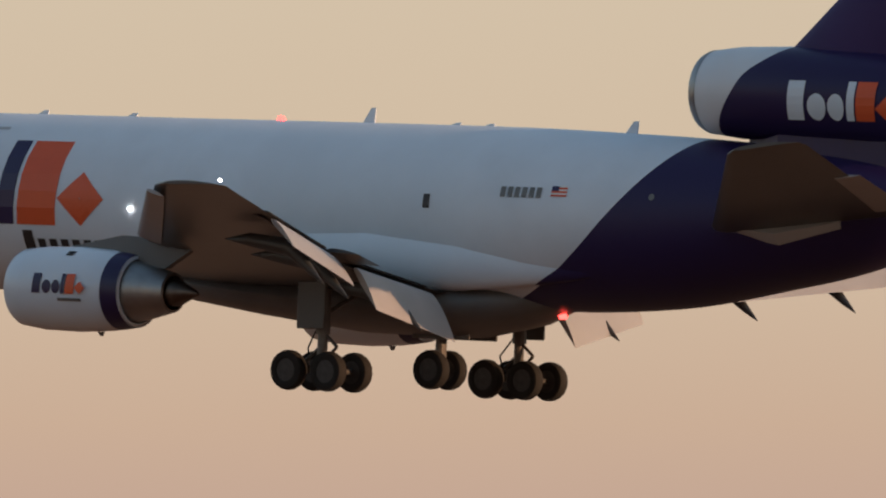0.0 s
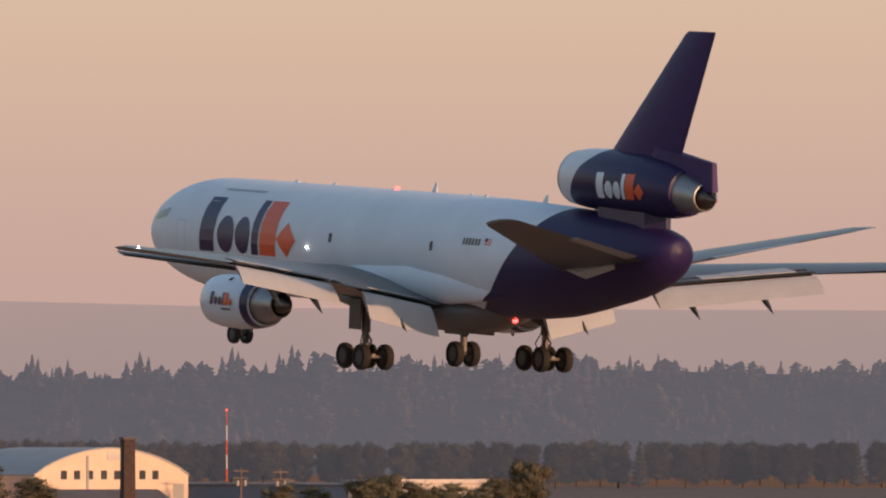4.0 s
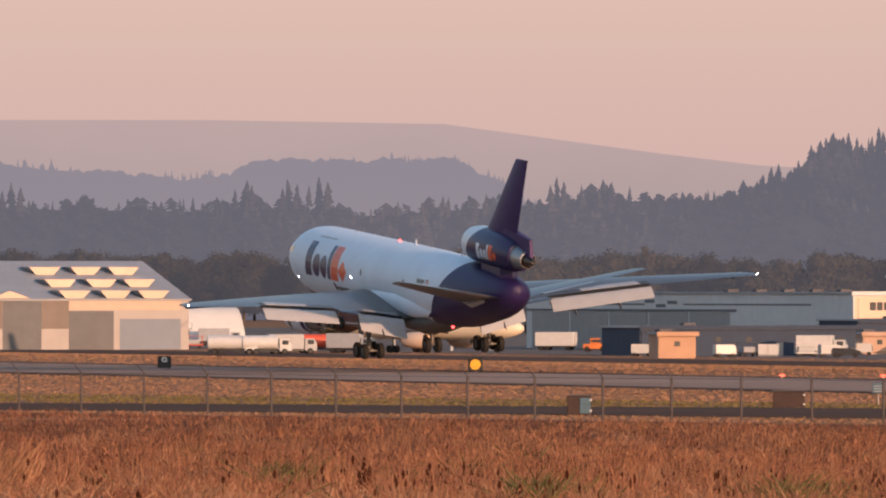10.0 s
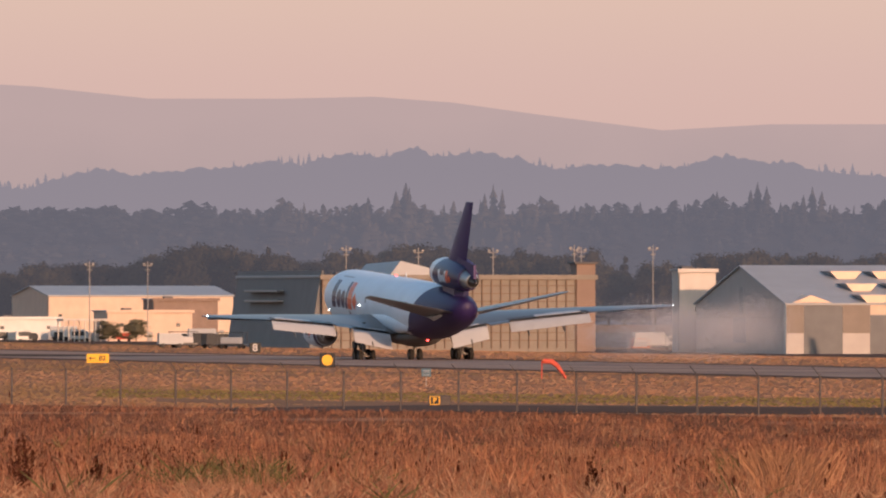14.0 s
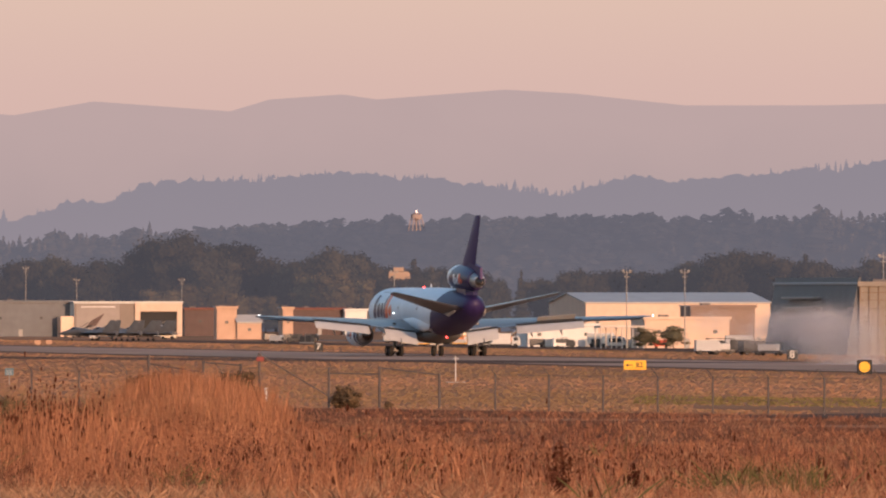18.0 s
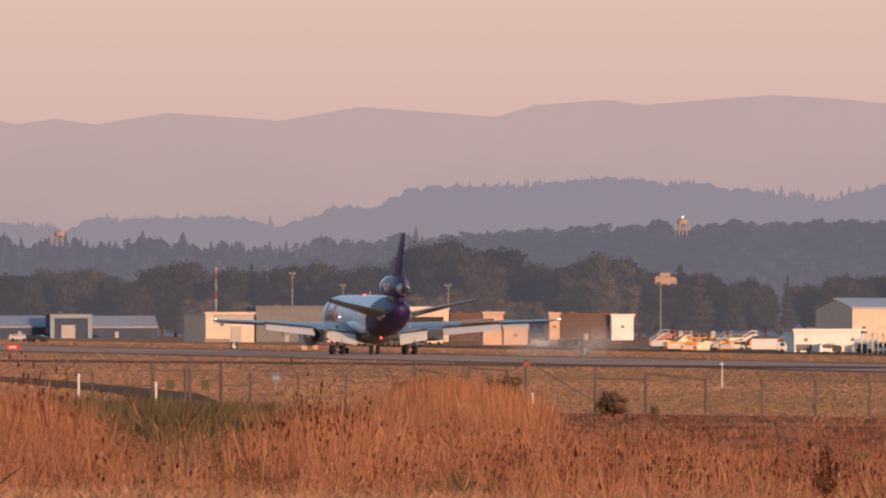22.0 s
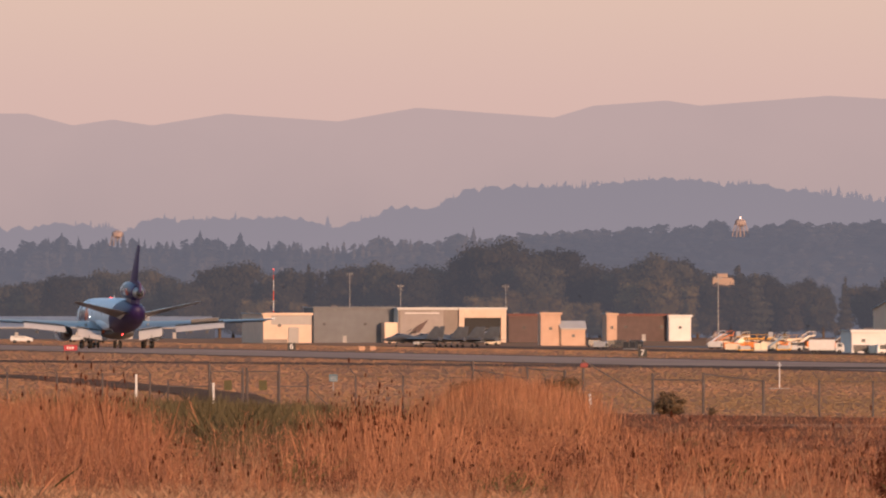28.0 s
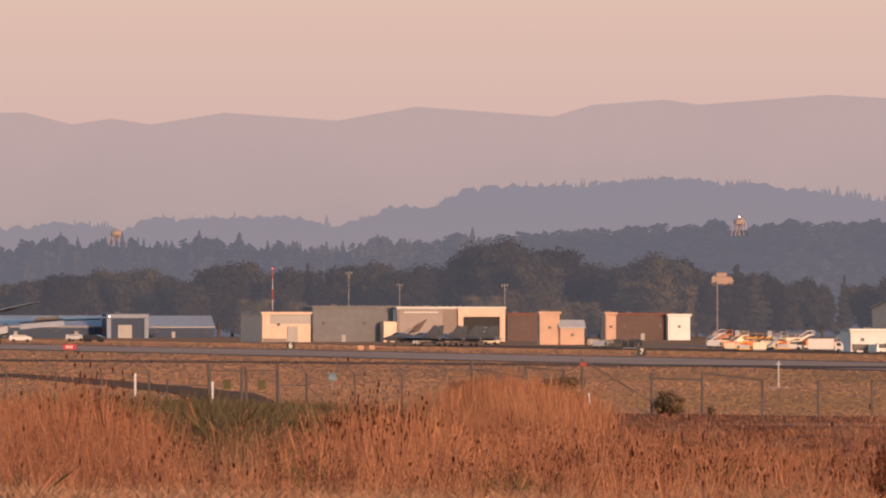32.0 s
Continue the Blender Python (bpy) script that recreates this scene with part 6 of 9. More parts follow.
def parked_freighter(az, d):
    p = thing("parked_freighter", Matrix.Translation(spot(az, d)) @ pose(0, 0, 0, 0, 0, -40) @ Matrix.Diagonal((.93, 1.12, 1.09, 1)), "parked freighter airliner, pale front and dark brown tail", "airplane")
    k = 1.0
    part("fuselage", tube_x([(23, 3.6, .05, .05), (22.5, 3.6, .6, .6), (21.0, 3.75, 1.3, 1.3), (18.5, 3.95, 1.8, 1.9), (16, 4.0, 1.88, 2.0), (-8, 4.0, 1.88, 2.0), (-14, 4.5, 1.5, 1.6), (-20, 5.2, .7, .8), (-23, 5.6, .15, .2)], 32), M_BROWNTAIL, p, "pale fuselage with a brown rear", True)
    for s in (1, -1):
        part("wing", flip(wing_loft([(0, 8, 9.0, 2.9, .12), (5.5, 3.4, 5.8, 3.4, .11), (19, -6.5, 1.9, 5.0, .1)]), s), M_WINGGREY, p, smooth=True)
        n = part("nacelle", flip(tube_x([(7.6, 1.9, .95, .95), (7.8, 1.9, 1.08, 1.08), (6.8, 1.9, 1.25, 1.25), (4.2, 1.9, 1.15, 1.15), (3.2, 1.9, .8, .8), (3.2, 1.9, .6, .6)], 24, y=6.5, caps=False), s), M_CREAM, p, "pale engine nacelle", True)
        part("exhaust_plug", flip(tube_x([(4.0, 1.9, .7, .7), (2.4, 1.9, .2, .2)], 16, y=6.5), s), M_HOT, n)
        part("fan_face", flip(tube_x([(7.0, 1.9, 1.0, 1.0), (6.9, 1.9, 1.0, 1.0)], 20, y=6.5), s), M_DARK, n)
        part("pylon", flip(bbox(2.6, 6.4, 6.35, 6.65, 2.8, 3.5, .05), s), M_WINGGREY, n)
        part("tailplane", flip(wing_loft([(.3, -16.5, 5, 5.4, .1), (7.5, -21, 2, 6.2, .1)]), s), M_WINGGREY, p, smooth=True)
        part("main_gear", flip(rod((-1.2, 3.6, 3.0), (-1.2, 3.6, .5), .2), s), M_STRUT, p)
        for x in (-1.8, -.6):
            part("wheel", flip(rod((x, 3.2, .55), (x, 4.0, .55), .55, n=14), s), M_TYRE, p)
    part("fin", fin_loft([(5.6, -12.6, 7.2, .1), (13.3, -19.4, 2.7, .1)]), M_BROWN, p, "dark brown fin", True)
    for s in (1, -1):
        part("tail_emblem", flip(loft([[(-17.0, y, 9.9), (-19.0, y, 9.9), (-19.2, y, 8.5), (-18.1, y, 7.6), (-16.6, y, 8.5)] for y in (.34, .40)]), s), M_SIGNYELLOW, p, "plain yellow shield shape")
    part("nose_gear", rod((17.5, 0, 2.4), (17.5, 0, .45), .14), M_STRUT, p)
    part("wheel", rod((17.5, -.35, .45), (17.5, .35, .45), .45, n=14), M_TYRE, p)
    for k in range(3):
        for s in (1, -1):
            part("cockpit_window", flip(bbox(20.2 - .7 * k, 20.75 - .7 * k, 1.25 + .14 * k, 1.5 + .14 * k, 4.25, 4.65, .02), s), M_GLASS, p)
    # gantry trusses behind it
    for a_, q in ((az - .19, 60), (az + .30, 62)):
        g = thing("truss_gantry", Matrix.Translation(spot(a_, d + q)) @ pose(0, 0, 0, 0, 0, 4), "white lattice truss gantry over the stands", "gantry", "truss gantries")
        top, bot, n = 11.3, 8.8, 6
        part("chord", join(rod((-5, 0, top), (5, 0, top), .14, n=6), rod((-3.6, 0, bot), (3.6, 0, bot), .12, n=6)), M_WHITEV, g)
        for k in range(n):
            x = -5 + 10 * k / n
            part("lattice_bar", join(rod((x, 0, top), (x + 10 / n, 0, bot), .11, n=5), rod((x + 10 / n, 0, top), (x, 0, bot), .11, n=5)), M_WHITEV, g)
        for x in (-3.4, 3.4):
            part("gantry_leg", rod((x, 0, -.3), (x, 0, bot), .22, n=6), M_WHITEV, g)
        part("stay", join(rod((5, 0, top), (6.6, 0, bot + 1), .12, n=5), rod((-5, 0, top), (-6.6, 0, bot + 1), .12, n=5)), M_WHITEV, g)
    return p


def writing(text, size, m, parent, x, y, z, turn=0):
    cu = bpy.data.curves.new("writing", "FONT")
    cu.body, cu.size, cu.align_x, cu.align_y, cu.extrude = text, size, "CENTER", "CENTER", 0.01
    cu.offset = 0.012
    cu.materials.append(m)
    tmp = bpy.data.objects.new("writing", cu)
    me = bpy.data.meshes.new_from_object(tmp)
    bpy.data.objects.remove(tmp)
    ob = new("writing", me)
    ob.parent = parent
    ob.matrix_basis = pose(x, y, z, 90, 0, turn)
    return ob


def facing(az, d):
    """A pose at the spot whose -y side looks at the camera's stand."""
    return Matrix.Translation(spot(az, d)) @ pose(0, 0, 0, 0, 0, -az)


def distance_sign(az, d, h, text):
    s = thing("distance_sign", facing(az, d), "black runway distance sign with a white number " + text, "sign", "runway distance signs")
    w = h * .5 * (1.35 if len(text) > 1 else 1.0)
    part("panel", bbox(-w, w, -.12, .12, h * .12, h, .04), M_SIGNBLACK, s)
    for x in (-w * .6, w * .6):
        part("leg", rod((x, 0, -.1), (x, 0, h * .12), .05), M_GALV, s)
    writing(text, h * .95, M_WHITEV, s, 0, -.14, h * .56)
    return s


def round_marker(az, d, h):
    s = thing("marker_board", facing(az, d), "black marker board with a yellow disc", "sign", "yellow marker boards")
    part("panel", bbox(-h * .5, h * .5, -.08, .08, h * .05, h, .08), M_SIGNBLACK, s)
    part("disc", rod((0, -.085, h * .53), (0, -.12, h * .53), h * .36, n=24), M_SIGNYELLOW, s, "yellow disc")
    part("leg", rod((0, 0, -.1), (0, 0, h * .05), .06), M_GALV, s)
    return s


def arrow_sign(az, d, h):
    s = thing("taxiway_sign", facing(az, d), "yellow taxiway sign with a black arrow and B2", "sign")
    part("panel", bbox(-h * 1.05, h * 1.05, -.12, .12, h * .12, h, .04), M_SIGNYELLOW, s)
    for x in (-h * .7, h * .7):
        part("leg", rod((x, 0, -.1), (x, 0, h * .12), .06), M_GALV, s)
    part("arrow", join(bbox(-h * .75, -h * .2, -.14, -.121, h * .52, h * .60, .004), ([(-h * .9, -.14, h * .56), (-h * .62, -.14, h * .70), (-h * .62, -.14, h * .42), (-h * .9, -.121, h * .56), (-h * .62, -.121, h * .70), (-h * .62, -.121, h * .42)], [(0, 1, 2), (3, 5, 4), (0, 3, 4, 1), (1, 4, 5, 2), (2, 5, 3, 0)])), M_SIGNBLACK, s)
    writing("B2", h * .62, M_SIGNBLACK, s, h * .42, -.135, h * .56)
    return s


def red_sign(az, d, h):
    s = thing("runway_sign", facing(az, d), "red mandatory runway sign with pale lettering bars", "sign")
    part("panel", bbox(-h * 1.1, h * 1.1, -.12, .12, h * .1, h, .04), M_SIGNRED, s)
    for k in range(3):
        part("lettering_bar", bbox(-h * .6 + h * .42 * k, -h * .35 + h * .42 * k, -.14, -.121, h * .35, h * .75, .004), M_WHITEV, s)
    part("leg", rod((0, 0, -.1), (0, 0, h * .1), .06), M_GALV, s)
    return s


def taxi_sign(az, d, h, text):
    s = thing("taxiway_sign", facing(az, d), "black location sign with a yellow P and border", "sign")
    part("panel", bbox(-h * .62, h * 1.4, -.15, .15, h * .1, h, .04), M_RUSTY, s)
    part("face", bbox(-h * .45, h * .45, -.17, -.151, h * .16, h * .94, .004), M_SIGNYELLOW, s)
    part("inset", bbox(-h * .37, h * .37, -.185, -.171, h * .24, h * .86, .004), M_SIGNBLACK, s)
    writing(text, h * .62, M_SIGNYELLOW, s, 0, -.195, h * .54)
    part("leg", rod((0, 0, -.1), (0, 0, h * .1), .08), M_GALV, s)
    return s


def small_sign_panel(az, d, h):
    s = thing("small_sign", facing(az, d), "small orange-tan sign panel on short legs", "sign", "small sign panels")
    part("panel", bbox(-h * .55, h * .55, -.1, .1, h * .2, h, .04), M_TAN, s)
    part("leg", rod((0, 0, -.1), (0, 0, h * .2), .06), M_GALV, s)
    return s


def cabinet_box(az, d, h, w, panel=False):
    s = thing("utility_cabinet", facing(az, d), "dark rusty utility cabinet in the grass", "cabinet", "utility cabinets")
    part("body", bbox(-h * w * .5, h * w * .45, -.4, .4, -.1, h, .04), M_DARKBRICK, s)
    part("lid", bbox(-h * w * .5 - .06, h * w * .45 + .06, -.46, .46, h + .004, h + .08, .03), M_DARKROOF, s)
    if panel:
        part("side_panel", bbox(h * w * .0, h * w * .42, -.47, -.405, .12, h - .1, .02), M_SIGNBLUE, s, "pale blue-grey panel")
    for z in (.25, .8):
        part("reflector", rod((h * w * .43, -.41, h * z), (h * w * .43, -.5, h * z), .07, n=10), M_WHITEV, s)
    return s


def tan_cabinet(az, d, h):
    s = thing("equipment_cabinet", facing(az, d), "tan painted equipment cabinet beside the runway", "cabinet")
    part("body", bbox(-h * 1.05, h * 1.05, -.6, .6, -.1, h, .05), M_RUSTTAN, s)
    part("lid", bbox(-h * 1.1, h * 1.1, -.66, .66, h + .004, h + .1, .03), M_DARKROOF, s)
    part("door", bbox(-h * .9, -h * .1, -.63, -.601, .1, h * .9, .01), M_RUSTTAN, s)
    return s


def checker_building(az, d, h):
    c = spot(az, d)
    s = thing("checkered_hut", Matrix.Translation(c) @ pose(0, 0, 0, 0, 0, -RWY - 8), "red and white checkered localizer hut", "hut")
    w, l = h * 1.0, h * 1.9
    part("core", bbox(-.0, w, 0.0, l, -.1, h, .03), M_WHITEV, s)
    n = 3
    for i in range(n):
        for k in range(2):
            m = M_REDPAINT if (i + k) % 2 == 0 else M_WHITEV
            part("panel", bbox(w * i / n + .01, w * (i + 1) / n - .01, -.05, -.004, h * k / 2 + .01, h * (k + 1) / 2 - .01, .008), m, s)
            part("panel", bbox(-.05, -.004, l * i / n + .01, l * (i + 1) / n - .01, h * k / 2 + .01, h * (k + 1) / 2 - .01, .008), m, s)
    part("roof", bbox(-.15, w + .15, -.15, l + .15, h + .004, h + .12, .03), M_WHITEV, s)
    part("door", bbox(-.085, -.051, l * .62, l * .8, .05, h * .7, .01), M_DOORS, s)
    return s


def windsock(az, d, h):
    s = thing("windsock", facing(az, d), "limp orange-red windsock on a short frame", "windsock")
    h = max(h, 1.45)
    part("frame", join(rod((-.9, 0, -.1), (-.9, 0, h), .05), rod((-.9, 0, h), (.1, 0, h), .05)), M_SOCK, s)
    part("sock", loft([[(x + r_ * math.cos(a) * .5, r_ * math.sin(a), z + r_ * math.cos(a)) for a in [2 * math.pi * k / 10 for k in range(10)]] for x, z, r_ in ((-.8, h, .2), (-.1, h - .05, .2), (.35, h - .4, .18), (.8, h - 1.0, .14), (1.05, h - 1.4, .11))]), M_SOCK, s, "faded orange-red fabric sock", True)
    return s


def approach_light(az, d):
    s = thing("field_light", facing(az, d), "small red glowing field lamp on a stub", "lamp", "red field lamps")
    part("stub", rod((0, 0, -.05), (0, 0, .22), .06), M_GALV, s)
    part("lens", tube_x([(-.22, .3, .02, .02), (-.12, .3, .11, .09), (.12, .3, .11, .09), (.22, .3, .02, .02)], 10), L_APPROACH, s, "glowing red lens", True)
    return s


def info_board(az, d):
    s = thing("notice_board", facing(az, d), "small pale blue notice board on a post", "sign", "pale blue notices")
    part("board", bbox(-.36, .36, -.03, .03, .75, 1.35, .02), M_SIGNBLUE, s)
    part("post", rod((0, .05, -.1), (0, .05, 1.3), .035), M_GALV, s)
    for k in range(3):
        part("lettering_bar", bbox(-.26, .26, -.04, -.031, .85 + .15 * k, .9 + .15 * k, .003), M_GREYV, s)
    return s


M_WATERTANK = mat("faded_tank_paint", (0.34, 0.27, 0.25), 0.9, vary=0.15, scale=0.5, spec=0.0)


def water_tower(az, d, top, foot, lamp=True):
    """A round tank on slender legs; heights of its top and of the ground over the airfield."""
    base = bearing(az, d, foot)
    h = top - foot
    s = thing("water_tower", Matrix.Translation(base), "pale water tower on slender legs above the far woods", "water tower", "water towers")
    ring = [(math.cos(k * math.pi / 9), math.sin(k * math.pi / 9)) for k in range(18)]
    part("tank", loft([[(c * r_, s_ * r_, z) for c, s_ in ring] for r_, z in ((.5, h - 2.9), (1.7, h - 2.4), (2.0, h - 1.9), (2.0, h - .9))]), M_WATERTANK, s, "rounded pale tank", True)
    part("tank_roof", loft([[(c * r_, s_ * r_, z) for c, s_ in ring] for r_, z in ((2.1, h - .89), (1.2, h - .3), (.1, h))]), M_WATERTANK, s, "low conical roof", True)
    for k in range(6):
        c, s_ = math.cos(k * math.pi / 3), math.sin(k * math.pi / 3)
        part("tower_leg", rod((c * 2.9, s_ * 2.9, -.6), (c * 1.9, s_ * 1.9, h - 2.0), .2, n=6), M_WATERTANK, s)
    part("centre_pipe", rod((0, 0, -.6), (0, 0, h - 2.6), .4, n=8), M_WATERTANK, s)
    if lamp:
        # small glowing stub at the bright point on the tank's roof
        part("beacon", rod((0, 0, h), (0, 0, h + .5), .22, n=6), L_TOWER, s, "warm glowing stub on the tank's roof")
    return s


def hillside_house(az, el, d, w, h, m, dome=False):
    """A pale building that stands in a clearing of the butte's wooded slope."""
    base = bearing(az, d, EYE[2] + d * math.tan(radians(el)))
    b = thing("hill_house", Matrix.Translation(base) @ pose(0, 0, 0, 0, 0, -az), "pale building in a clearing on the wooded butte", "building", "houses on the butte")
    part("wall", bbox(-w / 2, w / 2, 0, w * .5, -3 if el > .2 else -base.z - 3, h, .1), m, b)
    if el < .2 and d < 4000:
        part("upper_block", bbox(-w * .28, w * .2, .4, w * .4, h + .004, h * 1.5, .08), m, b)
        part("roof_edge", bbox(-w * .53, w * .53, -.15, w * .52, h - .15, h + .002, .05), M_DARKROOF, b)
    elif dome:
        part("roof", loft([[(x * w / 2, y, h + (1 - x * x) * h * 1.1) for x in np.linspace(-1, 1, 11)] + [(w / 2, y, h), (-w / 2, y, h)] for y in (-.5, w * .5)]), m, b, "low rounded pale roof")
    else:
        part("roof", loft([[(-w * .55, y, h), (w * .55, y, h), (0, y, h * 1.3)] for y in (-.6, w * .55)]), m, b)
    return b


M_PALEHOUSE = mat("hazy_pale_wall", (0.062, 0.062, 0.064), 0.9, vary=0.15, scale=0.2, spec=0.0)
b_far = M_PALEHOUSE.node_tree.nodes["Principled BSDF"]      # the same painted haze glow as on the backdrop woods
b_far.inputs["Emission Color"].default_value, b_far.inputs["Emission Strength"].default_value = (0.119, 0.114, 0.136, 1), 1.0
screen = []
for row in ((11.26, .70, 4330, 20, 1.5, True), (11.57, .68, 4320, 12, 1.6, False), (11.35, .575, 4280, 20, .7, False), (12.0, .57, 4300, 7.5, 5.0, False), (12.3, .58, 4310, 3, 3.4, False),
            (16.43, .72, 4400, 5, 1.4, False), (16.6, .75, 4400, 2.5, 3.0, False), (14.9, .10, 4200, 12, 2.6, False), (11.9, .30, 4230, 7, 2.2, False)):
    hillside_house(*row[:5], M_PALEHOUSE, row[5])
    rng_h = np.random.default_rng(int(row[0] * 100))
    for _ in range(int(4 + row[3] * .5)):
        d_h, a_h = row[2] - rng_h.uniform(2, 9), row[0] + np.degrees((rng_h.uniform(-.62, .62)) * row[3] / row[2])
        screen.append((d_h * math.sin(radians(a_h)), d_h * math.cos(radians(a_h)), EYE[2] + row[2] * math.tan(radians(row[1])) - 3, rng_h.uniform(2.2, 3.1 + row[4] * .35), rng_h.uniform(.7, 1.5)))
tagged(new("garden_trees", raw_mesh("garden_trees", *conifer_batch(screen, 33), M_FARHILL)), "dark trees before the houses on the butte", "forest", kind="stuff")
hillside_house(1.416, .122, 3700, 7.0, 2.6, mat("sunlit_hill_wall", (0.34, 0.25, 0.20), 0.9, vary=0.1, scale=0.3))


# ---- the airport's buildings and things, by bearing and distance from the stand ----
# hangars and sheds: bearings of the far left, near and far right corners, distance of the near one, eaves and ridge heights
gable_hangar(15.082, 16.298, 17.217, 1384, 7.93, 9.59, 'gable_r', M_CREAM, 'cream metal hangar with a low gable roof')
gable_hangar(14.554, 14.656, 15.082, 1596, 6.12, 6.12, 'flat', M_WHITEWALL, 'white flat-roofed shed beside the apron')
gable_hangar(17.034, 17.691, 18.462, 1608, 6.49, 10.42, 'arch_r', M_CREAM, 'cream hangar with an arched grey roof', True)
gable_hangar(18.319, 18.762, 19.538, 1608, 5.69, 9.53, 'arch_r', M_CREAM, 'cream hangar with an arched roof and small windows', True)
gable_hangar(18.896, 18.907, 19.490, 1558, 1.40, 3.65, 'gable_l', M_CREAM, 'low lean-to building with a dark sloping roof')
gable_hangar(19.538, 20.346, 20.375, 1596, 4.37, 4.37, 'flat', M_BLUEWALL, 'long blue-grey industrial building')
gable_hangar(20.517, 20.540, 21.060, 1662, 4.64, 4.64, 'flat', M_WHITEWALL, 'low white flat-roofed industrial building')
gable_hangar(12.458, 12.772, 13.258, 1798, 7.26, 10.39, 'arch_r', M_WHITEWALL, 'large pale hangar with an arched roof')
gable_hangar(12.004, 12.016, 12.707, 1742, 4.52, 6.51, 'gable_l', M_TAN, 'tan warehouse with a dark hipped roof')
gable_hangar(12.849, 12.858, 13.300, 1750, 4.01, 5.93, 'gable_l', M_WHITEWALL, 'white building with a grey sloping roof')
gable_hangar(8.596, 10.468, 11.490, 1850, 9.55, 10.1, 'flat', M_GREYWALL, 'huge grey cargo hangar with tall sliding doors', False, 'big')
# terminal front: the shade under its canopy is put into its colour
gable_hangar(9.381, 9.398, 10.480, 1750, 4.3, 4.3, 'flat', M_STORE, 'low dark terminal building under a flat canopy')
gable_hangar(9.472, 9.484, 9.672, 1690, 3.54, 3.54, 'flat', M_TAN, 'small tan service hut on the apron')
gable_hangar(10.982, 10.994, 11.388, 1782, 2.75, 2.75, 'flat', M_BLUEWALL, 'row of blue-grey site cabins')
# added dark block: stands in for shade low on the cargo hangar
gable_hangar(10.486, 10.497, 11.330, 1826, 5.2, 5.2, 'flat', M_STORE, 'dark block added as shade behind the site cabins')
gable_hangar(10.508, 10.517, 10.685, 1798, 3.14, 3.14, 'flat', M_PEACH, 'site cabin in sun-tinted paint beside the apron')
gable_hangar(10.765, 10.774, 10.937, 1798, 2.78, 2.78, 'flat', M_PEACH, 'site cabin in sun-tinted paint beside the apron')
gable_hangar(10.691, 10.697, 10.782, 1766, 3.52, 4.14, 'gable_r', M_TAN, 'tan booth with a small gable')
gable_hangar(11.753, 11.759, 11.907, 1736, 1.99, 1.99, 'flat', M_WHITEWALL, 'white site cabin beside the apron')
gable_hangar(10.860, 10.874, 11.051, 1960, 5.08, 5.08, 'flat', M_CREAM, 'cream office block behind the cabins')
gable_hangar(3.317, 3.740, 5.113, 1552, 9.67, 10.67, 'flat', M_TANPANEL, 'tall tan panelled engine test enclosure with a dark side', False, 'ribs')
gable_hangar(5.530, 5.544, 5.727, 1998, 14.34, 14.34, 'flat', M_WHITEWALL, 'tall pale windowless block')
gable_hangar(5.627, 6.084, 7.111, 1940, 8.51, 14.98, 'gable_l', M_HANGAR, 'big grey gabled hangar with roof monitors', False, 'monitors')
gable_hangar(6.692, 6.792, 7.391, 2084, 0.62, 6.85, 'arch_l', M_GREYWALL, 'grey fabric shelter with a rounded roof')
gable_hangar(6.398, 6.406, 6.697, 2020, 3.22, 3.22, 'flat', M_TAN, 'long tan low shed behind vehicles')
gable_hangar(2.172, 2.358, 3.289, 2640, 10.00, 12.10, 'gable_l', M_SALMON, 'long white hangar with a grey gable end')
gable_hangar(2.880, 2.889, 3.212, 2572, 9.10, 9.10, 'flat', M_UMBER, 'dull brown block against the long hangar')
gable_hangar(2.646, 2.655, 3.083, 2490, 6.51, 6.51, 'flat', M_SALMON, 'low white office with small windows before the hangar')
canopy(2.412, 2.641, 2476, 5.0, 5)
gable_hangar(2.047, 2.064, 2.418, 2572, 4.87, 4.87, 'flat', M_GREYWALL, 'low grey annex of the hangar')
gable_hangar(3.103, 3.115, 3.326, 2714, 4.06, 4.06, 'flat', M_GREYWALL, 'low grey annex of the hangar')
gable_hangar(-0.661, -0.652, -0.238, 3362, 10.30, 10.30, 'flat', M_SHADEFRONT, 'long shade-grey hangar wall beside the mural')
gable_hangar(-0.236, -0.226, 0.317, 3360, 10.04, 10.38, 'flat', M_MILGREY, 'wide grey hangar with a painted bird mural and a deep door', False, 'mural')
gable_hangar(-1.016, -0.908, -0.664, 3330, 8.45, 8.45, 'flat', M_SALMON, 'small cream flat-roofed hangar with a grey upper wall', False, 'annex')
gable_hangar(0.323, 0.331, 0.488, 3418, 8.17, 8.17, 'flat', M_BRICK, 'red-brown low building between hangars')
gable_hangar(0.482, 0.494, 0.594, 3096, 8.64, 8.64, 'flat', M_PEACH, 'pale two-storey block beside the hangar')
gable_hangar(0.588, 0.597, 0.719, 3096, 4.63, 6.48, 'gable_l', M_PEACH, 'pale low block with a sloping roof')
gable_hangar(0.874, 0.879, 1.148, 3540, 8.11, 8.11, 'flat', M_BRICK, 'dark red-brown low building')
gable_hangar(0.805, 0.828, 0.862, 3304, 8.40, 8.40, 'flat', M_PEACH, 'narrow white blast wall on the apron')
gable_hangar(1.130, 1.142, 1.253, 3540, 7.76, 7.76, 'flat', M_GREYWALL, 'dull grey screen wall beside the apron')
gable_hangar(-2.642, -2.614, -1.694, 3782, 3.7, 7.1, 'gable_l', M_STORE, 'long low slate-blue storage building with a pale sloping roof')
gable_hangar(-1.706, -1.694, -1.483, 3776, 8.0, 8.0, 'flat', M_STORE, 'slate entrance block with a pale portal and door', False, 'portal')
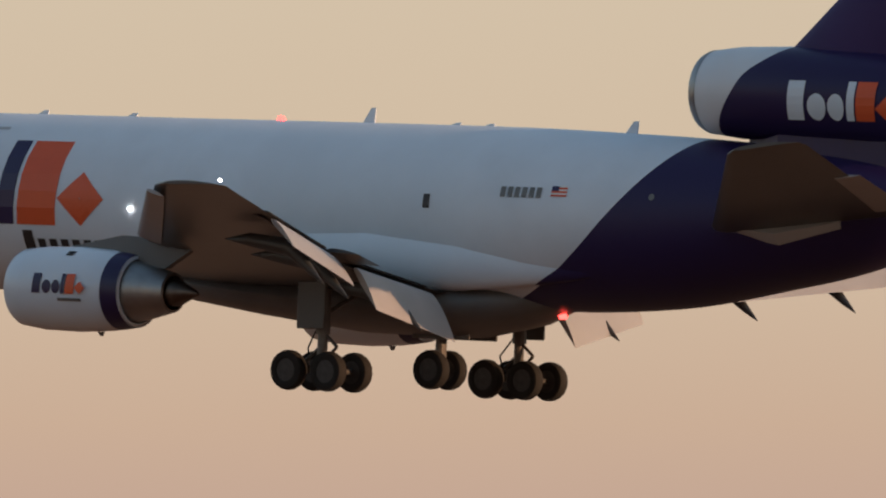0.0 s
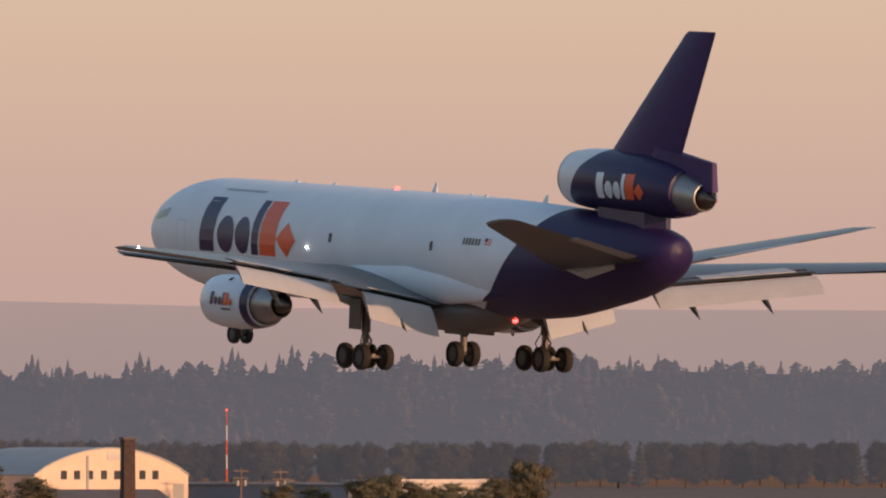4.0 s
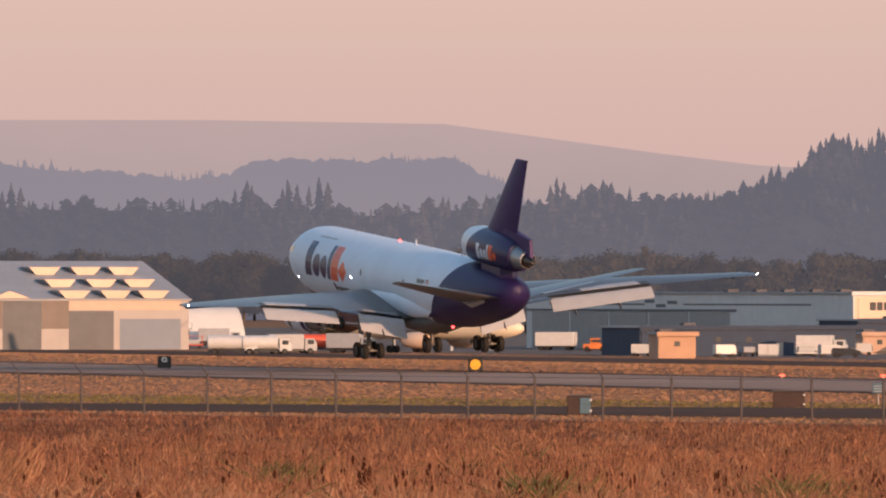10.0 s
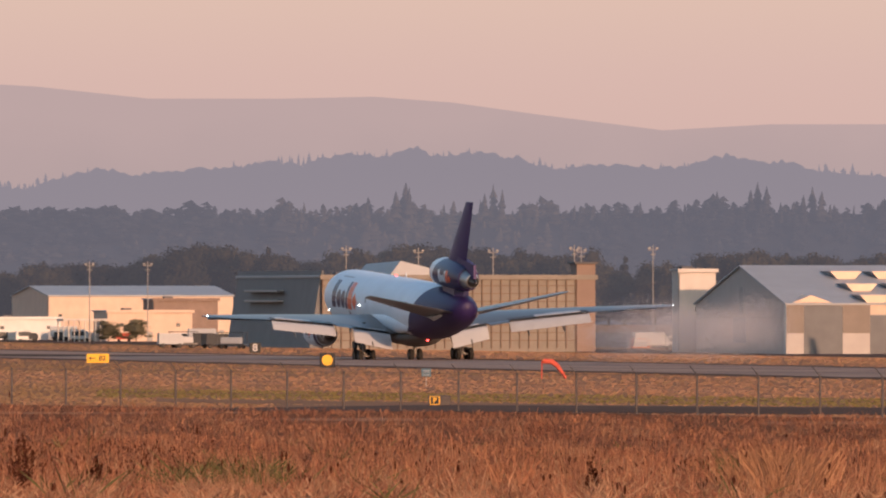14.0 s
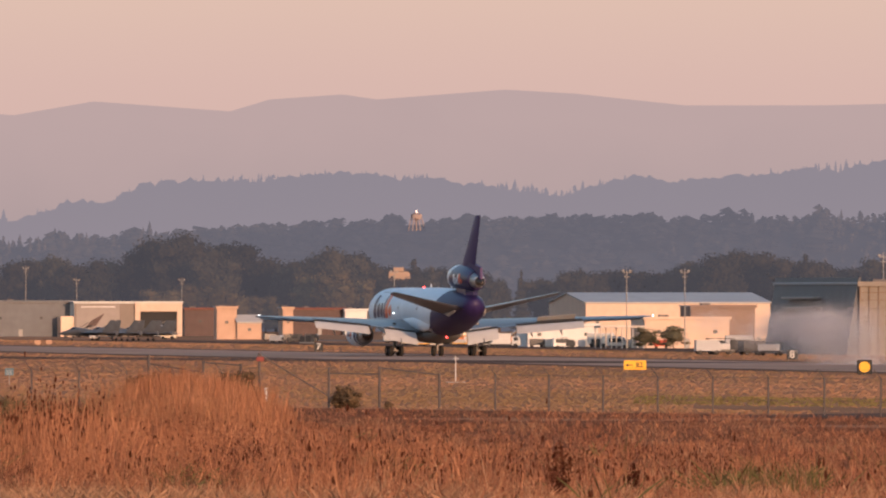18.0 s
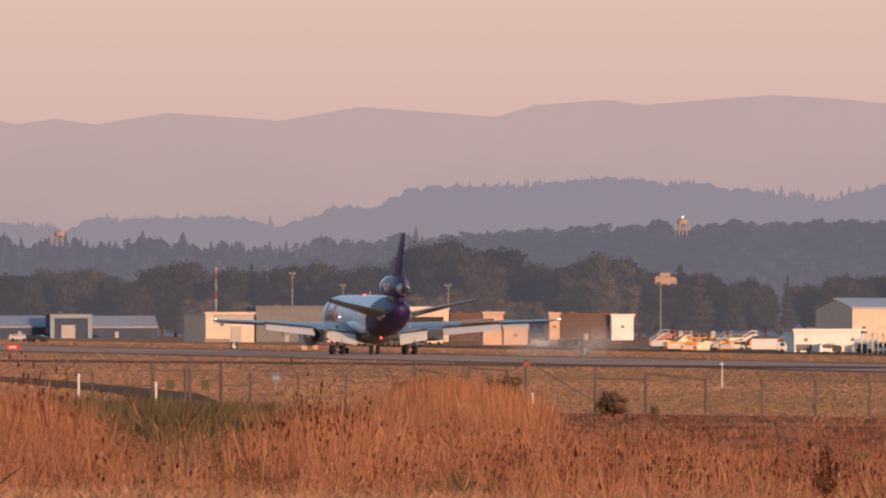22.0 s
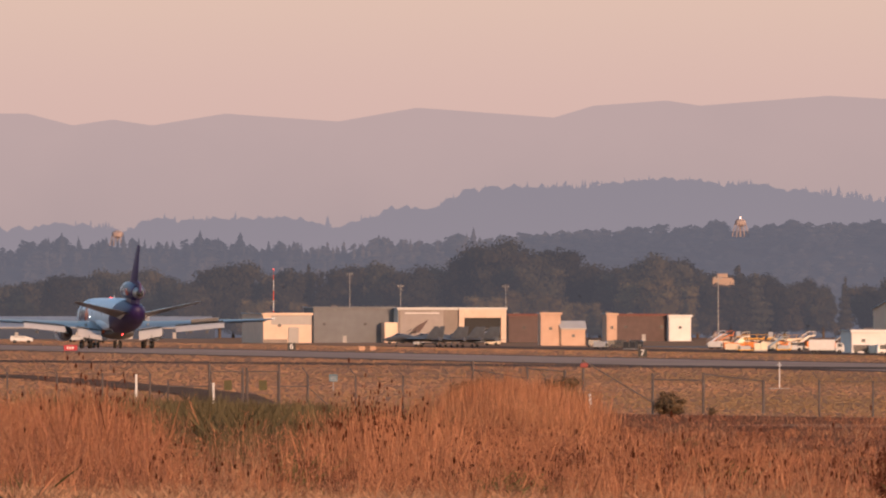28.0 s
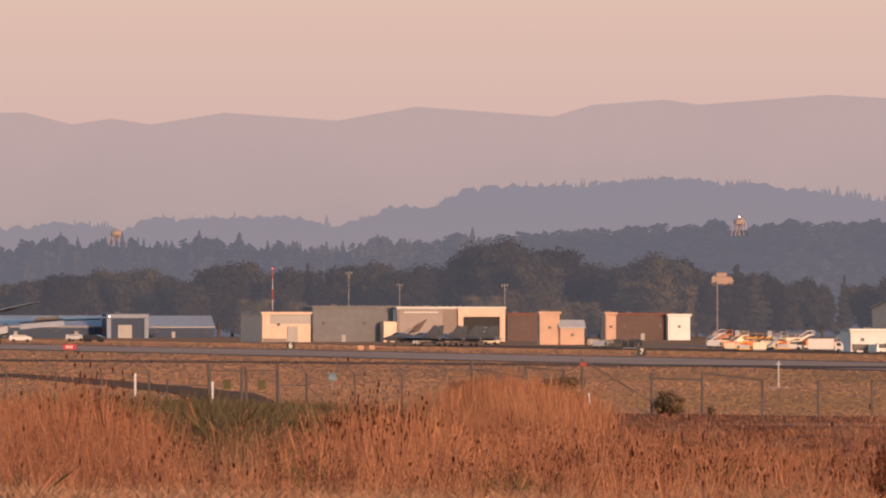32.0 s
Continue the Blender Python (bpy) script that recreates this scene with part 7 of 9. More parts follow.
gable_hangar(-1.489, -1.480, -1.152, 3830, 3.7, 7.2, 'gable_l', M_STORE, 'long low slate-blue storage building with a pale sloping roof')

# masts, lamp posts and poles
lamp_post(3.860, 2224, 19.84)
lamp_post(4.225, 2224, 19.39)
lamp_post(4.602, 2224, 19.39)
lamp_post(5.013, 2224, 19.95)
lamp_post(5.047, 2224, 19.50)
lamp_post(-0.471, 3672, 21.96)
lamp_post(-0.214, 3672, 18.11)
lamp_post(0.317, 3540, 17.81)
lamp_post(1.390, 2900, 18.60)
lamp_post(2.564, 2444, 17.41)
lamp_post(2.858, 2444, 17.41)
lamp_post(5.410, 2356, 20.43)
utility_pole(13.669, 1570, 9.93)
utility_pole(19.804, 1608, 6.89)
utility_pole(20.003, 1608, 6.73)
utility_pole(18.162, 1608, 7.29)
striped_mast(13.734, 1634, 12.62)
striped_mast(-0.856, 3540, 22.22)
striped_mast(19.732, 1690, 15.16)
striped_mast(7.694, 3960, 26.9)
chimney(19.233, 1534, 10.78)
radar_mast(17.020, 1364, 16.45)

wire_fence(15.70, 19.6, 1335, 1420, 2.4, 40)
# parked aircraft
light_twin(13.948, 1510, 98)
light_twin(14.911, 1488, 98)
light_twin(14.648, 1608, 98)
parked_freighter(8.239, 1850)
dark_jet(-0.146, 2910)
dark_jet(-0.026, 2938)
dark_jet(0.060, 2948)
dark_jet(0.134, 2954)

# vehicles and apron equipment
vehicle(15.604, 1384, 'tug', M_YELLOW)
vehicle(9.167, 1884, 'tug', M_ORANGEV)
vehicle(5.755, 2106, 'van', M_WHITEV)
vehicle(5.884, 2106, 'van', M_REDPAINT)
vehicle(6.320, 2000, 'trailer', M_WHITEV)
vehicle(6.555, 2106, 'trailer', M_WHITEV)
vehicle(6.749, 2020, 'truck', M_WHITEV)
vehicle(6.883, 2084, 'trailer', M_WHITEV)
vehicle(7.011, 2020, 'van', M_WHITEV)
vehicle(6.041, 2000, 'tug', M_WHITEV)
vehicle(7.325, 1780, 'tanker', M_WHITEV)
vehicle(7.497, 1780, 'tanker', M_WHITEV)
vehicle(7.625, 1800, 'truck', M_GREYV)
vehicle(7.768, 1840, 'tanker', M_REDPAINT)
vehicle(7.925, 1830, 'truck', M_GREYV)
vehicle(8.967, 1922, 'trailer', M_WHITEV)
vehicle(10.303, 1750, 'truck', M_WHITEV)
vehicle(10.431, 1706, 'car', M_DARKCAR)
vehicle(11.844, 1608, 'car', M_DARKCAR)
vehicle(12.458, 1676, 'car', M_DARKCAR)
vehicle(13.358, 1662, 'tanker', M_WHITEV)
vehicle(13.143, 1690, 'van', M_WHITEV)
vehicle(12.986, 1740, 'van', M_GREYV)
vehicle(13.672, 1690, 'truck', M_YELLOW)
vehicle(13.372, 1706, 'van', M_CREAMV)
vehicle(14.285, 1662, 'trailer', M_WHITEV)
vehicle(14.528, 1648, 'tug', M_ORANGEV)
vehicle(3.951, 2250, 'van', M_WHITEV)
vehicle(4.022, 2250, 'tanker', M_GREYV)
vehicle(4.279, 2250, 'tanker', M_GREYV)
vehicle(4.379, 2250, 'tanker', M_GREYV)
vehicle(4.165, 2224, 'tug', M_REDPAINT)
vehicle(5.835, 2084, 'trailer', M_WHITEV)
vehicle(6.035, 2084, 'trailer', M_WHITEV)
vehicle(6.520, 2152, 'truck', M_WHITEV)
vehicle(3.037, 2350, 'van', M_WHITEV)
vehicle(3.152, 2350, 'truck', M_GREYV)
vehicle(3.266, 2350, 'van', M_CREAMV)
vehicle(7.263, 2084, 'truck', M_GREYV)
vehicle(0.959, 2830, 'tug', M_DARKCAR)
vehicle(0.888, 2830, 'tug', M_DARKCAR)
vehicle(1.773, 2676, 'tug', M_WHITEV)
vehicle(1.873, 2830, 'tug', M_DARKCAR)
vehicle(1.953, 2752, 'van', M_ORANGEV)
vehicle(2.015, 2830, 'tug', M_DARKCAR)
vehicle(2.115, 2752, 'tug', M_DARKCAR)
vehicle(-0.183, 3360, 'tug', M_DARKCAR)
vehicle(-0.069, 3418, 'truck', M_DARKCAR)
vehicle(0.046, 3418, 'truck', M_DARKCAR)
vehicle(0.251, 3096, 'tug', M_CREAMV)
vehicle(2.252, 2538, 'tug', M_DARKCAR)
vehicle(2.452, 2538, 'truck', M_WHITEV)
vehicle(2.524, 2506, 'van', M_WHITEV)
vehicle(2.952, 2538, 'van', M_ORANGEV)
vehicle(3.023, 2538, 'car', M_WHITEV)
vehicle(3.323, 2538, 'car', M_WHITEV)
vehicle(2.738, 2640, 'truck', M_DARKCAR)
vehicle(3.166, 2572, 'car', M_DARKCAR)
vehicle(-2.128, 2228, 'car', M_WHITEV)
vehicle(-1.843, 2358, 'car', M_WHITEV)
vehicle(-1.757, 2302, 'car', M_DARKCAR)
vehicle(1.933, 2492, 'truck', M_WHITEV)
vehicle(2.247, 2472, 'van', M_WHITEV)
vehicle(5.413, 2106, 'truck', M_WHITEV)
vehicle(5.755, 2062, 'trailer', M_WHITEV)
vehicle(4.713, 2106, 'trailer', M_GREYV)
vehicle(4.942, 2106, 'tug', M_ORANGEV)
vehicle(18.947, 1608, 'van', M_WHITEV)
vehicle(20.275, 1582, 'car', M_GREYV)
vehicle(18.633, 1608, 'van', M_WHITEV)
vehicle(17.331, 1558, 'van', M_CREAMV)
vehicle(17.417, 1558, 'van', M_CREAMV)
vehicle(17.517, 1558, 'van', M_CREAMV)
vehicle(17.246, 1558, 'van', M_CREAMV)

equipment(1.376, 2830, 'power', M_WHITEV)
equipment(1.413, 2872, 'power', M_CREAMV)
equipment(1.465, 2638, 'power', M_CREAMV)
equipment(1.493, 2752, 'stairs', M_CREAMV)
equipment(1.524, 2598, 'dolly', M_YELLOW)
equipment(1.573, 2830, 'loader', M_YELLOW)
equipment(1.604, 2676, 'drum', M_CREAMV)
equipment(1.644, 2790, 'power', M_CREAMV)
equipment(1.670, 2790, 'power', M_CREAMV)
equipment(1.721, 2640, 'dolly', M_YELLOW)
equipment(1.736, 2790, 'loader', M_CREAMV)
equipment(1.779, 2752, 'power', M_WHITEV)
equipment(1.818, 2790, 'stairs', M_CREAMV)
equipment(1.858, 2830, 'drum', M_ORANGEV)
equipment(1.944, 2914, 'power', M_DARKCAR)
equipment(1.995, 2914, 'stairs', M_DARKCAR)
equipment(2.050, 2830, 'drum', M_WHITEV)
equipment(2.138, 2914, 'dolly', M_WHITEV)
equipment(2.175, 2830, 'power', M_DARKCAR)
equipment(0.762, 2958, 'power', M_DARKCAR)
equipment(0.796, 2830, 'power', M_GREYV)
equipment(0.856, 2914, 'power', M_DARKCAR)
equipment(0.891, 2958, 'drum', M_DARKCAR)
equipment(0.948, 2790, 'drum', M_DARKCAR)
equipment(0.976, 2958, 'power', M_DARKCAR)
equipment(-0.251, 3250, 'power', M_DARKCAR)
equipment(-0.174, 3304, 'stairs', M_DARKCAR)
equipment(-0.123, 3196, 'drum', M_GREYV)
equipment(-0.071, 3146, 'stairs', M_DARKCAR)
equipment(-0.011, 3360, 'power', M_GREYV)
equipment(0.069, 3304, 'dolly', M_GREYV)
equipment(0.123, 3304, 'dolly', M_DARKCAR)
equipment(0.197, 3304, 'stairs', M_GREYV)
equipment(0.263, 3250, 'power', M_DARKCAR)
equipment(5.607, 2176, 'power', M_DARKCAR)
equipment(5.778, 2084, 'dolly', M_DARKCAR)
equipment(5.961, 2176, 'power', M_WHITEV)
equipment(6.189, 2084, 'power', M_DARKCAR)
equipment(6.338, 2176, 'power', M_ORANGEV)
equipment(6.523, 2106, 'drum', M_ORANGEV)
equipment(4.719, 2128, 'loader', M_YELLOW)
equipment(4.767, 2152, 'stairs', M_ORANGEV)
equipment(4.836, 2128, 'stairs', M_YELLOW)
equipment(4.924, 2152, 'stairs', M_ORANGEV)
equipment(4.990, 2176, 'power', M_YELLOW)
equipment(5.344, 2084, 'dolly', M_ORANGEV)
equipment(5.416, 2152, 'dolly', M_CREAMV)
equipment(5.504, 2176, 'stairs', M_CREAMV)
equipment(2.972, 1480, 'power', M_GREYV)
equipment(3.037, 1482, 'dolly', M_DARKCAR)
equipment(3.143, 1566, 'power', M_DARKCAR)
equipment(3.197, 1466, 'power', M_DARKCAR)
equipment(3.286, 1448, 'dolly', M_DARKCAR)
equipment(5.664, 2040, 'power', M_WHITEV)
equipment(5.764, 2040, 'dolly', M_DARKCAR)
equipment(5.841, 2062, 'power', M_GREYV)
equipment(5.924, 2062, 'drum', M_DARKCAR)
equipment(6.018, 2020, 'dolly', M_GREYV)
equipment(6.109, 2000, 'dolly', M_GREYV)
equipment(6.178, 2062, 'drum', M_WHITEV)
equipment(6.252, 2040, 'stairs', M_DARKCAR)
equipment(6.332, 1980, 'drum', M_GREYV)
equipment(6.466, 2040, 'stairs', M_DARKCAR)
equipment(6.535, 1980, 'drum', M_WHITEV)
equipment(6.612, 2000, 'power', M_GREYV)
equipment(6.723, 2062, 'power', M_GREYV)
equipment(6.789, 2040, 'power', M_DARKCAR)
equipment(6.889, 2084, 'drum', M_DARKCAR)
equipment(6.966, 2040, 'power', M_WHITEV)
equipment(7.054, 2020, 'stairs', M_GREYV)
equipment(7.131, 2000, 'dolly', M_REDPAINT)
equipment(9.404, 1736, 'power', M_WHITEV)
equipment(9.558, 1766, 'power', M_DARKCAR)
equipment(9.623, 1782, 'drum', M_WHITEV)
equipment(9.709, 1816, 'power', M_GREYV)
equipment(9.818, 1720, 'power', M_WHITEV)
equipment(9.940, 1736, 'dolly', M_DARKCAR)
equipment(10.040, 1736, 'drum', M_WHITEV)
equipment(10.120, 1782, 'dolly', M_DARKCAR)
equipment(10.232, 1736, 'dolly', M_WHITEV)
equipment(10.349, 1720, 'power', M_GREYV)
equipment(10.434, 1766, 'dolly', M_DARKCAR)
equipment(10.511, 1766, 'power', M_WHITEV)
equipment(11.065, 1736, 'drum', M_DARKCAR)
equipment(11.174, 1736, 'power', M_GREYV)
equipment(11.239, 1766, 'drum', M_WHITEV)
equipment(11.393, 1720, 'power', M_WHITEV)
equipment(2.181, 2538, 'drum', M_GREYV)
equipment(2.278, 2714, 'power', M_GREYV)
equipment(2.392, 2572, 'drum', M_GREYV)
equipment(2.506, 2572, 'power', M_DARKCAR)
equipment(2.575, 2506, 'drum', M_WHITEV)
equipment(2.698, 2538, 'stairs', M_DARKCAR)
equipment(2.781, 2606, 'dolly', M_DARKCAR)
equipment(2.895, 2714, 'power', M_DARKCAR)
equipment(2.949, 2538, 'drum', M_DARKCAR)
equipment(3.066, 2676, 'dolly', M_DARKCAR)
equipment(3.135, 2640, 'dolly', M_WHITEV)
equipment(3.234, 2506, 'drum', M_DARKCAR)
equipment(18.302, 1608, 'dolly', M_WHITEV)
equipment(18.450, 1622, 'drum', M_DARKCAR)
equipment(18.605, 1622, 'drum', M_GREYV)
equipment(18.705, 1596, 'power', M_WHITEV)
equipment(18.847, 1648, 'power', M_WHITEV)
equipment(19.027, 1608, 'power', M_GREYV)
equipment(19.158, 1662, 'dolly', M_GREYV)
equipment(19.373, 1662, 'dolly', M_DARKCAR)
equipment(19.461, 1596, 'dolly', M_DARKCAR)
equipment(19.618, 1662, 'drum', M_WHITEV)
equipment(14.616, 1570, 'drum', M_WHITEV)
equipment(14.739, 1582, 'drum', M_GREYV)
equipment(14.796, 1622, 'drum', M_WHITEV)
equipment(14.873, 1596, 'power', M_GREYV)
equipment(14.999, 1570, 'power', M_WHITEV)
equipment(15.073, 1570, 'dolly', M_GREYV)
equipment(1.382, 2958, 'stairs', M_WHITEV)
equipment(1.416, 2872, 'stairs', M_ORANGEV)
equipment(1.450, 2752, 'power', M_ORANGEV)
equipment(1.484, 2714, 'power', M_ORANGEV)
equipment(1.519, 3048, 'power', M_CREAMV)
equipment(1.553, 2790, 'power', M_ORANGEV)
equipment(1.587, 2914, 'drum', M_CREAMV)
equipment(1.622, 2790, 'stairs', M_DARKCAR)
equipment(1.656, 2752, 'power', M_CREAMV)
equipment(1.690, 2714, 'stairs', M_CREAMV)
equipment(1.724, 2830, 'power', M_ORANGEV)
equipment(1.759, 3002, 'power', M_CREAMV)
equipment(1.793, 2752, 'drum', M_DARKCAR)
equipment(1.827, 2830, 'stairs', M_WHITEV)
equipment(2.110, 2538, 'power', M_DARKCAR)
equipment(2.267, 2472, 'power', M_DARKCAR)
equipment(2.424, 2538, 'power', M_DARKCAR)
equipment(2.581, 2572, 'dolly', M_WHITEV)
equipment(2.738, 2476, 'power', M_REDPAINT)
equipment(2.895, 2538, 'dolly', M_WHITEV)
equipment(3.052, 2506, 'drum', M_WHITEV)
equipment(3.209, 2476, 'drum', M_WHITEV)

# signs, markers and lights beside the runway
distance_sign(3.400, 1308, 1.30, '8')
distance_sign(6.988, 974, 1.16, '9')
distance_sign(-0.765, 1806, 1.35, '6')
distance_sign(1.008, 1552, 1.24, '7')
distance_sign(12.729, 754, 1.05, '10')
round_marker(3.765, 1050, 1.41)
round_marker(8.559, 940, 1.22)
arrow_sign(2.606, 1112, 1.05)
red_sign(-1.881, 1806, 0.99)
taxi_sign(4.308, 684, 0.68, 'P')
small_sign_panel(-0.411, 1782, 0.89)
small_sign_panel(-0.354, 1806, 0.81)
cabinet_box(10.146, 648, 0.97, 2.0)
cabinet_box(9.087, 610, 1.06, 1.3, True)
tan_cabinet(13.101, 638, 0.95)
tan_cabinet(19.400, 600, 1.05)
checker_building(16.889, 658, 2.03)
windsock(4.905, 913, 0.72)
approach_light(10.109, 866)
approach_light(10.617, 860)
approach_light(11.122, 856)
approach_light(11.622, 844)
approach_light(12.373, 772)
approach_light(13.115, 688)
info_board(10.594, 660)
small_sign_panel(12.065, 690, 0.45)
info_board(4.265, 834)
info_board(14.885, 566)
info_board(-0.554, 926)

def pad_mast(az, d, h):
    s = thing("weather_mast", facing(az, d), "thin white mast on a low pale concrete pad", "mast")
    part("pad", bbox(-.9, .9, -.6, .6, -.1, .07, .03), M_GALV, s)
    part("mast", rod((0, 0, .1), (0, 0, h), .05, .035, 8), M_WHITEV, s)
    part("cross_arm", rod((-.25, 0, h - .25), (.25, 0, h - .25), .03, n=6), M_WHITEV, s)
    return s


pad_mast(1.700, 949, 2.25)
# far water towers
water_tower(1.502, 4106, 39.6, 33.6)
water_tower(-1.644, 4106, 35.4, 30.2, False)


# ---- trees ----
_bm = bmesh.new()
bmesh.ops.create_icosphere(_bm, subdivisions=2, radius=1)
BALL_V, BALL_F = np.array([v_.co for v_ in _bm.verts]), np.array([[v_.index for v_ in f_.verts] for f_ in _bm.faces])
_bm.free()


def leaf_cloud(rng, lobes, count, size):
    """Leaf clumps as small bent quads, scattered through lobes (x, y, z, rx, ry, rz)."""
    L = np.array(lobes)
    wgt = L[:, 3] * L[:, 4] * L[:, 5]
    pick = rng.choice(len(L), count, p=wgt / wgt.sum())
    dirs = rng.normal(size=(count, 3))
    dirs /= np.linalg.norm(dirs, axis=1)[:, None]
    r_ = rng.uniform(0.6, 1.18, (count, 1))
    c = L[pick, :3] + dirs * L[pick, 3:] * r_
    nrm = dirs + rng.normal(0, .34, (count, 3))
    a = np.cross(nrm, rng.normal(size=(count, 3)))
    a /= np.linalg.norm(a, axis=1)[:, None]
    b = np.cross(nrm, a)
    b /= np.linalg.norm(b, axis=1)[:, None]
    s = size * rng.uniform(0.6, 1.4, (count, 1))
    cores_v, cores_f, o = [], [], count * 4
    for x0, y0, z0, rx, ry, rz in L:
        sv = BALL_V * (np.array([rx, ry, rz]) * .66) * rng.uniform(.8, 1.12, (len(BALL_V), 1)) + np.array([x0, y0, z0])
        cores_v.append(sv)
        cores_f.append(BALL_F + o)
        o += len(sv)
    v = np.stack([c - a * s - b * s * .6, c + a * s - b * s * .5, c + a * s * .7 + b * s * .7, c - a * s * .8 + b * s * .6], 1).reshape(-1, 3)
    quads = np.arange(count * 4).reshape(-1, 4)
    tris = np.concatenate([quads[:, [0, 1, 2]], quads[:, [0, 2, 3]], np.concatenate(cores_f)])
    return np.concatenate([v] + cores_v), tris


def broad_tree(h, w, seed, material, count=750, lobes_n=9, leaf=.024):
    rng = np.random.default_rng(seed)
    lobes = [(0, 0, h * .52, w * .36, w * .36, h * .36)]
    for k in range(lobes_n * 2):
        a, q = rng.uniform(0, 6.28), rng.uniform(.15, .36) * w
        lobes.append((q * math.cos(a), q * math.sin(a), h * rng.uniform(.16, .86), w * rng.uniform(.12, .24), w * rng.uniform(.12, .24), h * rng.uniform(.07, .14)))
    crown = raw_mesh("crown", *leaf_cloud(rng, lobes, count * 4, h * leaf), material)
    geo = [rod((0, 0, -.5), (0, 0, h * .4), h * .022, h * .015, 7), rod((0, 0, h * .4), (h * .01, 0, h * .8), h * .015, h * .004, 6)]
    for k in range(5):
        a = k * 1.3
        geo.append(rod((0, 0, h * (.3 + .07 * k)), (math.cos(a) * w * .28, math.sin(a) * w * .28, h * (.5 + .07 * k)), h * .008, h * .003, 5))
    return mesh("trunk", join(*geo), M_BARK), crown


def needle_tree(h, w, seed, material, count=650, leaf=.022, taper=.8):
    rng = np.random.default_rng(seed)
    lobes = []
    for k in range(9):
        u = k / 9
        q = w * .5 * (1 - u) ** taper * rng.uniform(.8, 1.15)
        lobes.append((rng.normal(0, .04 * w), rng.normal(0, .04 * w), h * (.10 + .88 * u), q + .02 * w, q + .02 * w, h * .055))
    crown = raw_mesh("crown", *leaf_cloud(rng, lobes, count * 3, h * leaf), material)
    return mesh("trunk", rod((0, 0, -.5), (0, 0, h * .95), h * .02, h * .002, 6), M_BARK), crown


BROAD = [broad_tree(10, w, 40 + k, M_LEAF, 1700 + 60 * k, 12 + k, .014) for k, w in enumerate((8.5, 7.0, 9.5, 6.5, 8.0))]
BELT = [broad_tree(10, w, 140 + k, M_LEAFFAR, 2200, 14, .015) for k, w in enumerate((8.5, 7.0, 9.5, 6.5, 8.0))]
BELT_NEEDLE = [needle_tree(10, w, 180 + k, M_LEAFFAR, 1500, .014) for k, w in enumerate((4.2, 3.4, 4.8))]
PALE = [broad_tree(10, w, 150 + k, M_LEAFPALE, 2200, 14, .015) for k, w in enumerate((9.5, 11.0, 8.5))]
POPLAR = [needle_tree(10, w, 60 + k, M_LEAF, 1500, .013, .62) for k, w in enumerate((4.0, 4.6))]
NEEDLE = [needle_tree(10, w, 80 + k, M_CONIFER) for k, w in enumerate((4.2, 3.4, 4.8))]
BUSHES = [broad_tree(10, w, 90 + k, M_LEAF, 1000, 9, .016) for k, w in enumerate((14, 17))]


def tree(az, d, h, pair, label, turn, name="tree", group="", wide=1.0):
    t_ = thing(name, Matrix.Translation(spot(az, d)) @ pose(0, 0, 0, 0, 0, turn) @ Matrix.Diagonal((h / 10 * wide, h / 10 * wide, h / 10, 1)), label, "tree" if name == "tree" else "bush", group)
    part("trunk", pair[0], None, t_)
    part("crown", pair[1], None, t_)
    return t_


TOPS = [(-2.6, .13), (-1.95, .20), (-1.66, .245), (-1.3, .17), (-1.04, .28), (-.87, .21), (-.64, .265), (-.47, .30), (-.07, .25), (.13, .335), (.33, .37), (.62, .33), (.9, .29), (1.3, .265), (1.5, .20),
        (1.76, .18), (2.25, .18), (2.8, .22), (3.2, .28), (3.7, .24), (4.05, .30), (4.35, .33), (4.8, .265), (5.4, .22), (6.1, .255), (6.9, .23), (7.4, .22), (8.0, .22), (9.0, .25), (10.0, .24), (11.2, .235),
        (12.6, .21), (14.0, .17), (15.5, .14), (17.0, .10), (19, .04), (22, .04), (26, .06)]
rng = np.random.default_rng(5)
az = -2.7
while az < 24:
    d = 3900 + rng.uniform(-50, 50) if az < 8.2 else 2750 + rng.uniform(-150, 200)
    top = EYE[2] + d * math.tan(radians(float(crest(TOPS, az)) * rng.uniform(.72, 1.06))) + 3.2
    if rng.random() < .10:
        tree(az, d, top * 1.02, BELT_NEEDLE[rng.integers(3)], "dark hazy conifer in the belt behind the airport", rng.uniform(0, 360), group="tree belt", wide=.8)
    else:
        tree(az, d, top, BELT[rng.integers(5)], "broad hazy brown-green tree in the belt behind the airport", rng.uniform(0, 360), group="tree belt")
    az += rng.uniform(.05, .12) * (1 if az < 8.2 else 1.25)
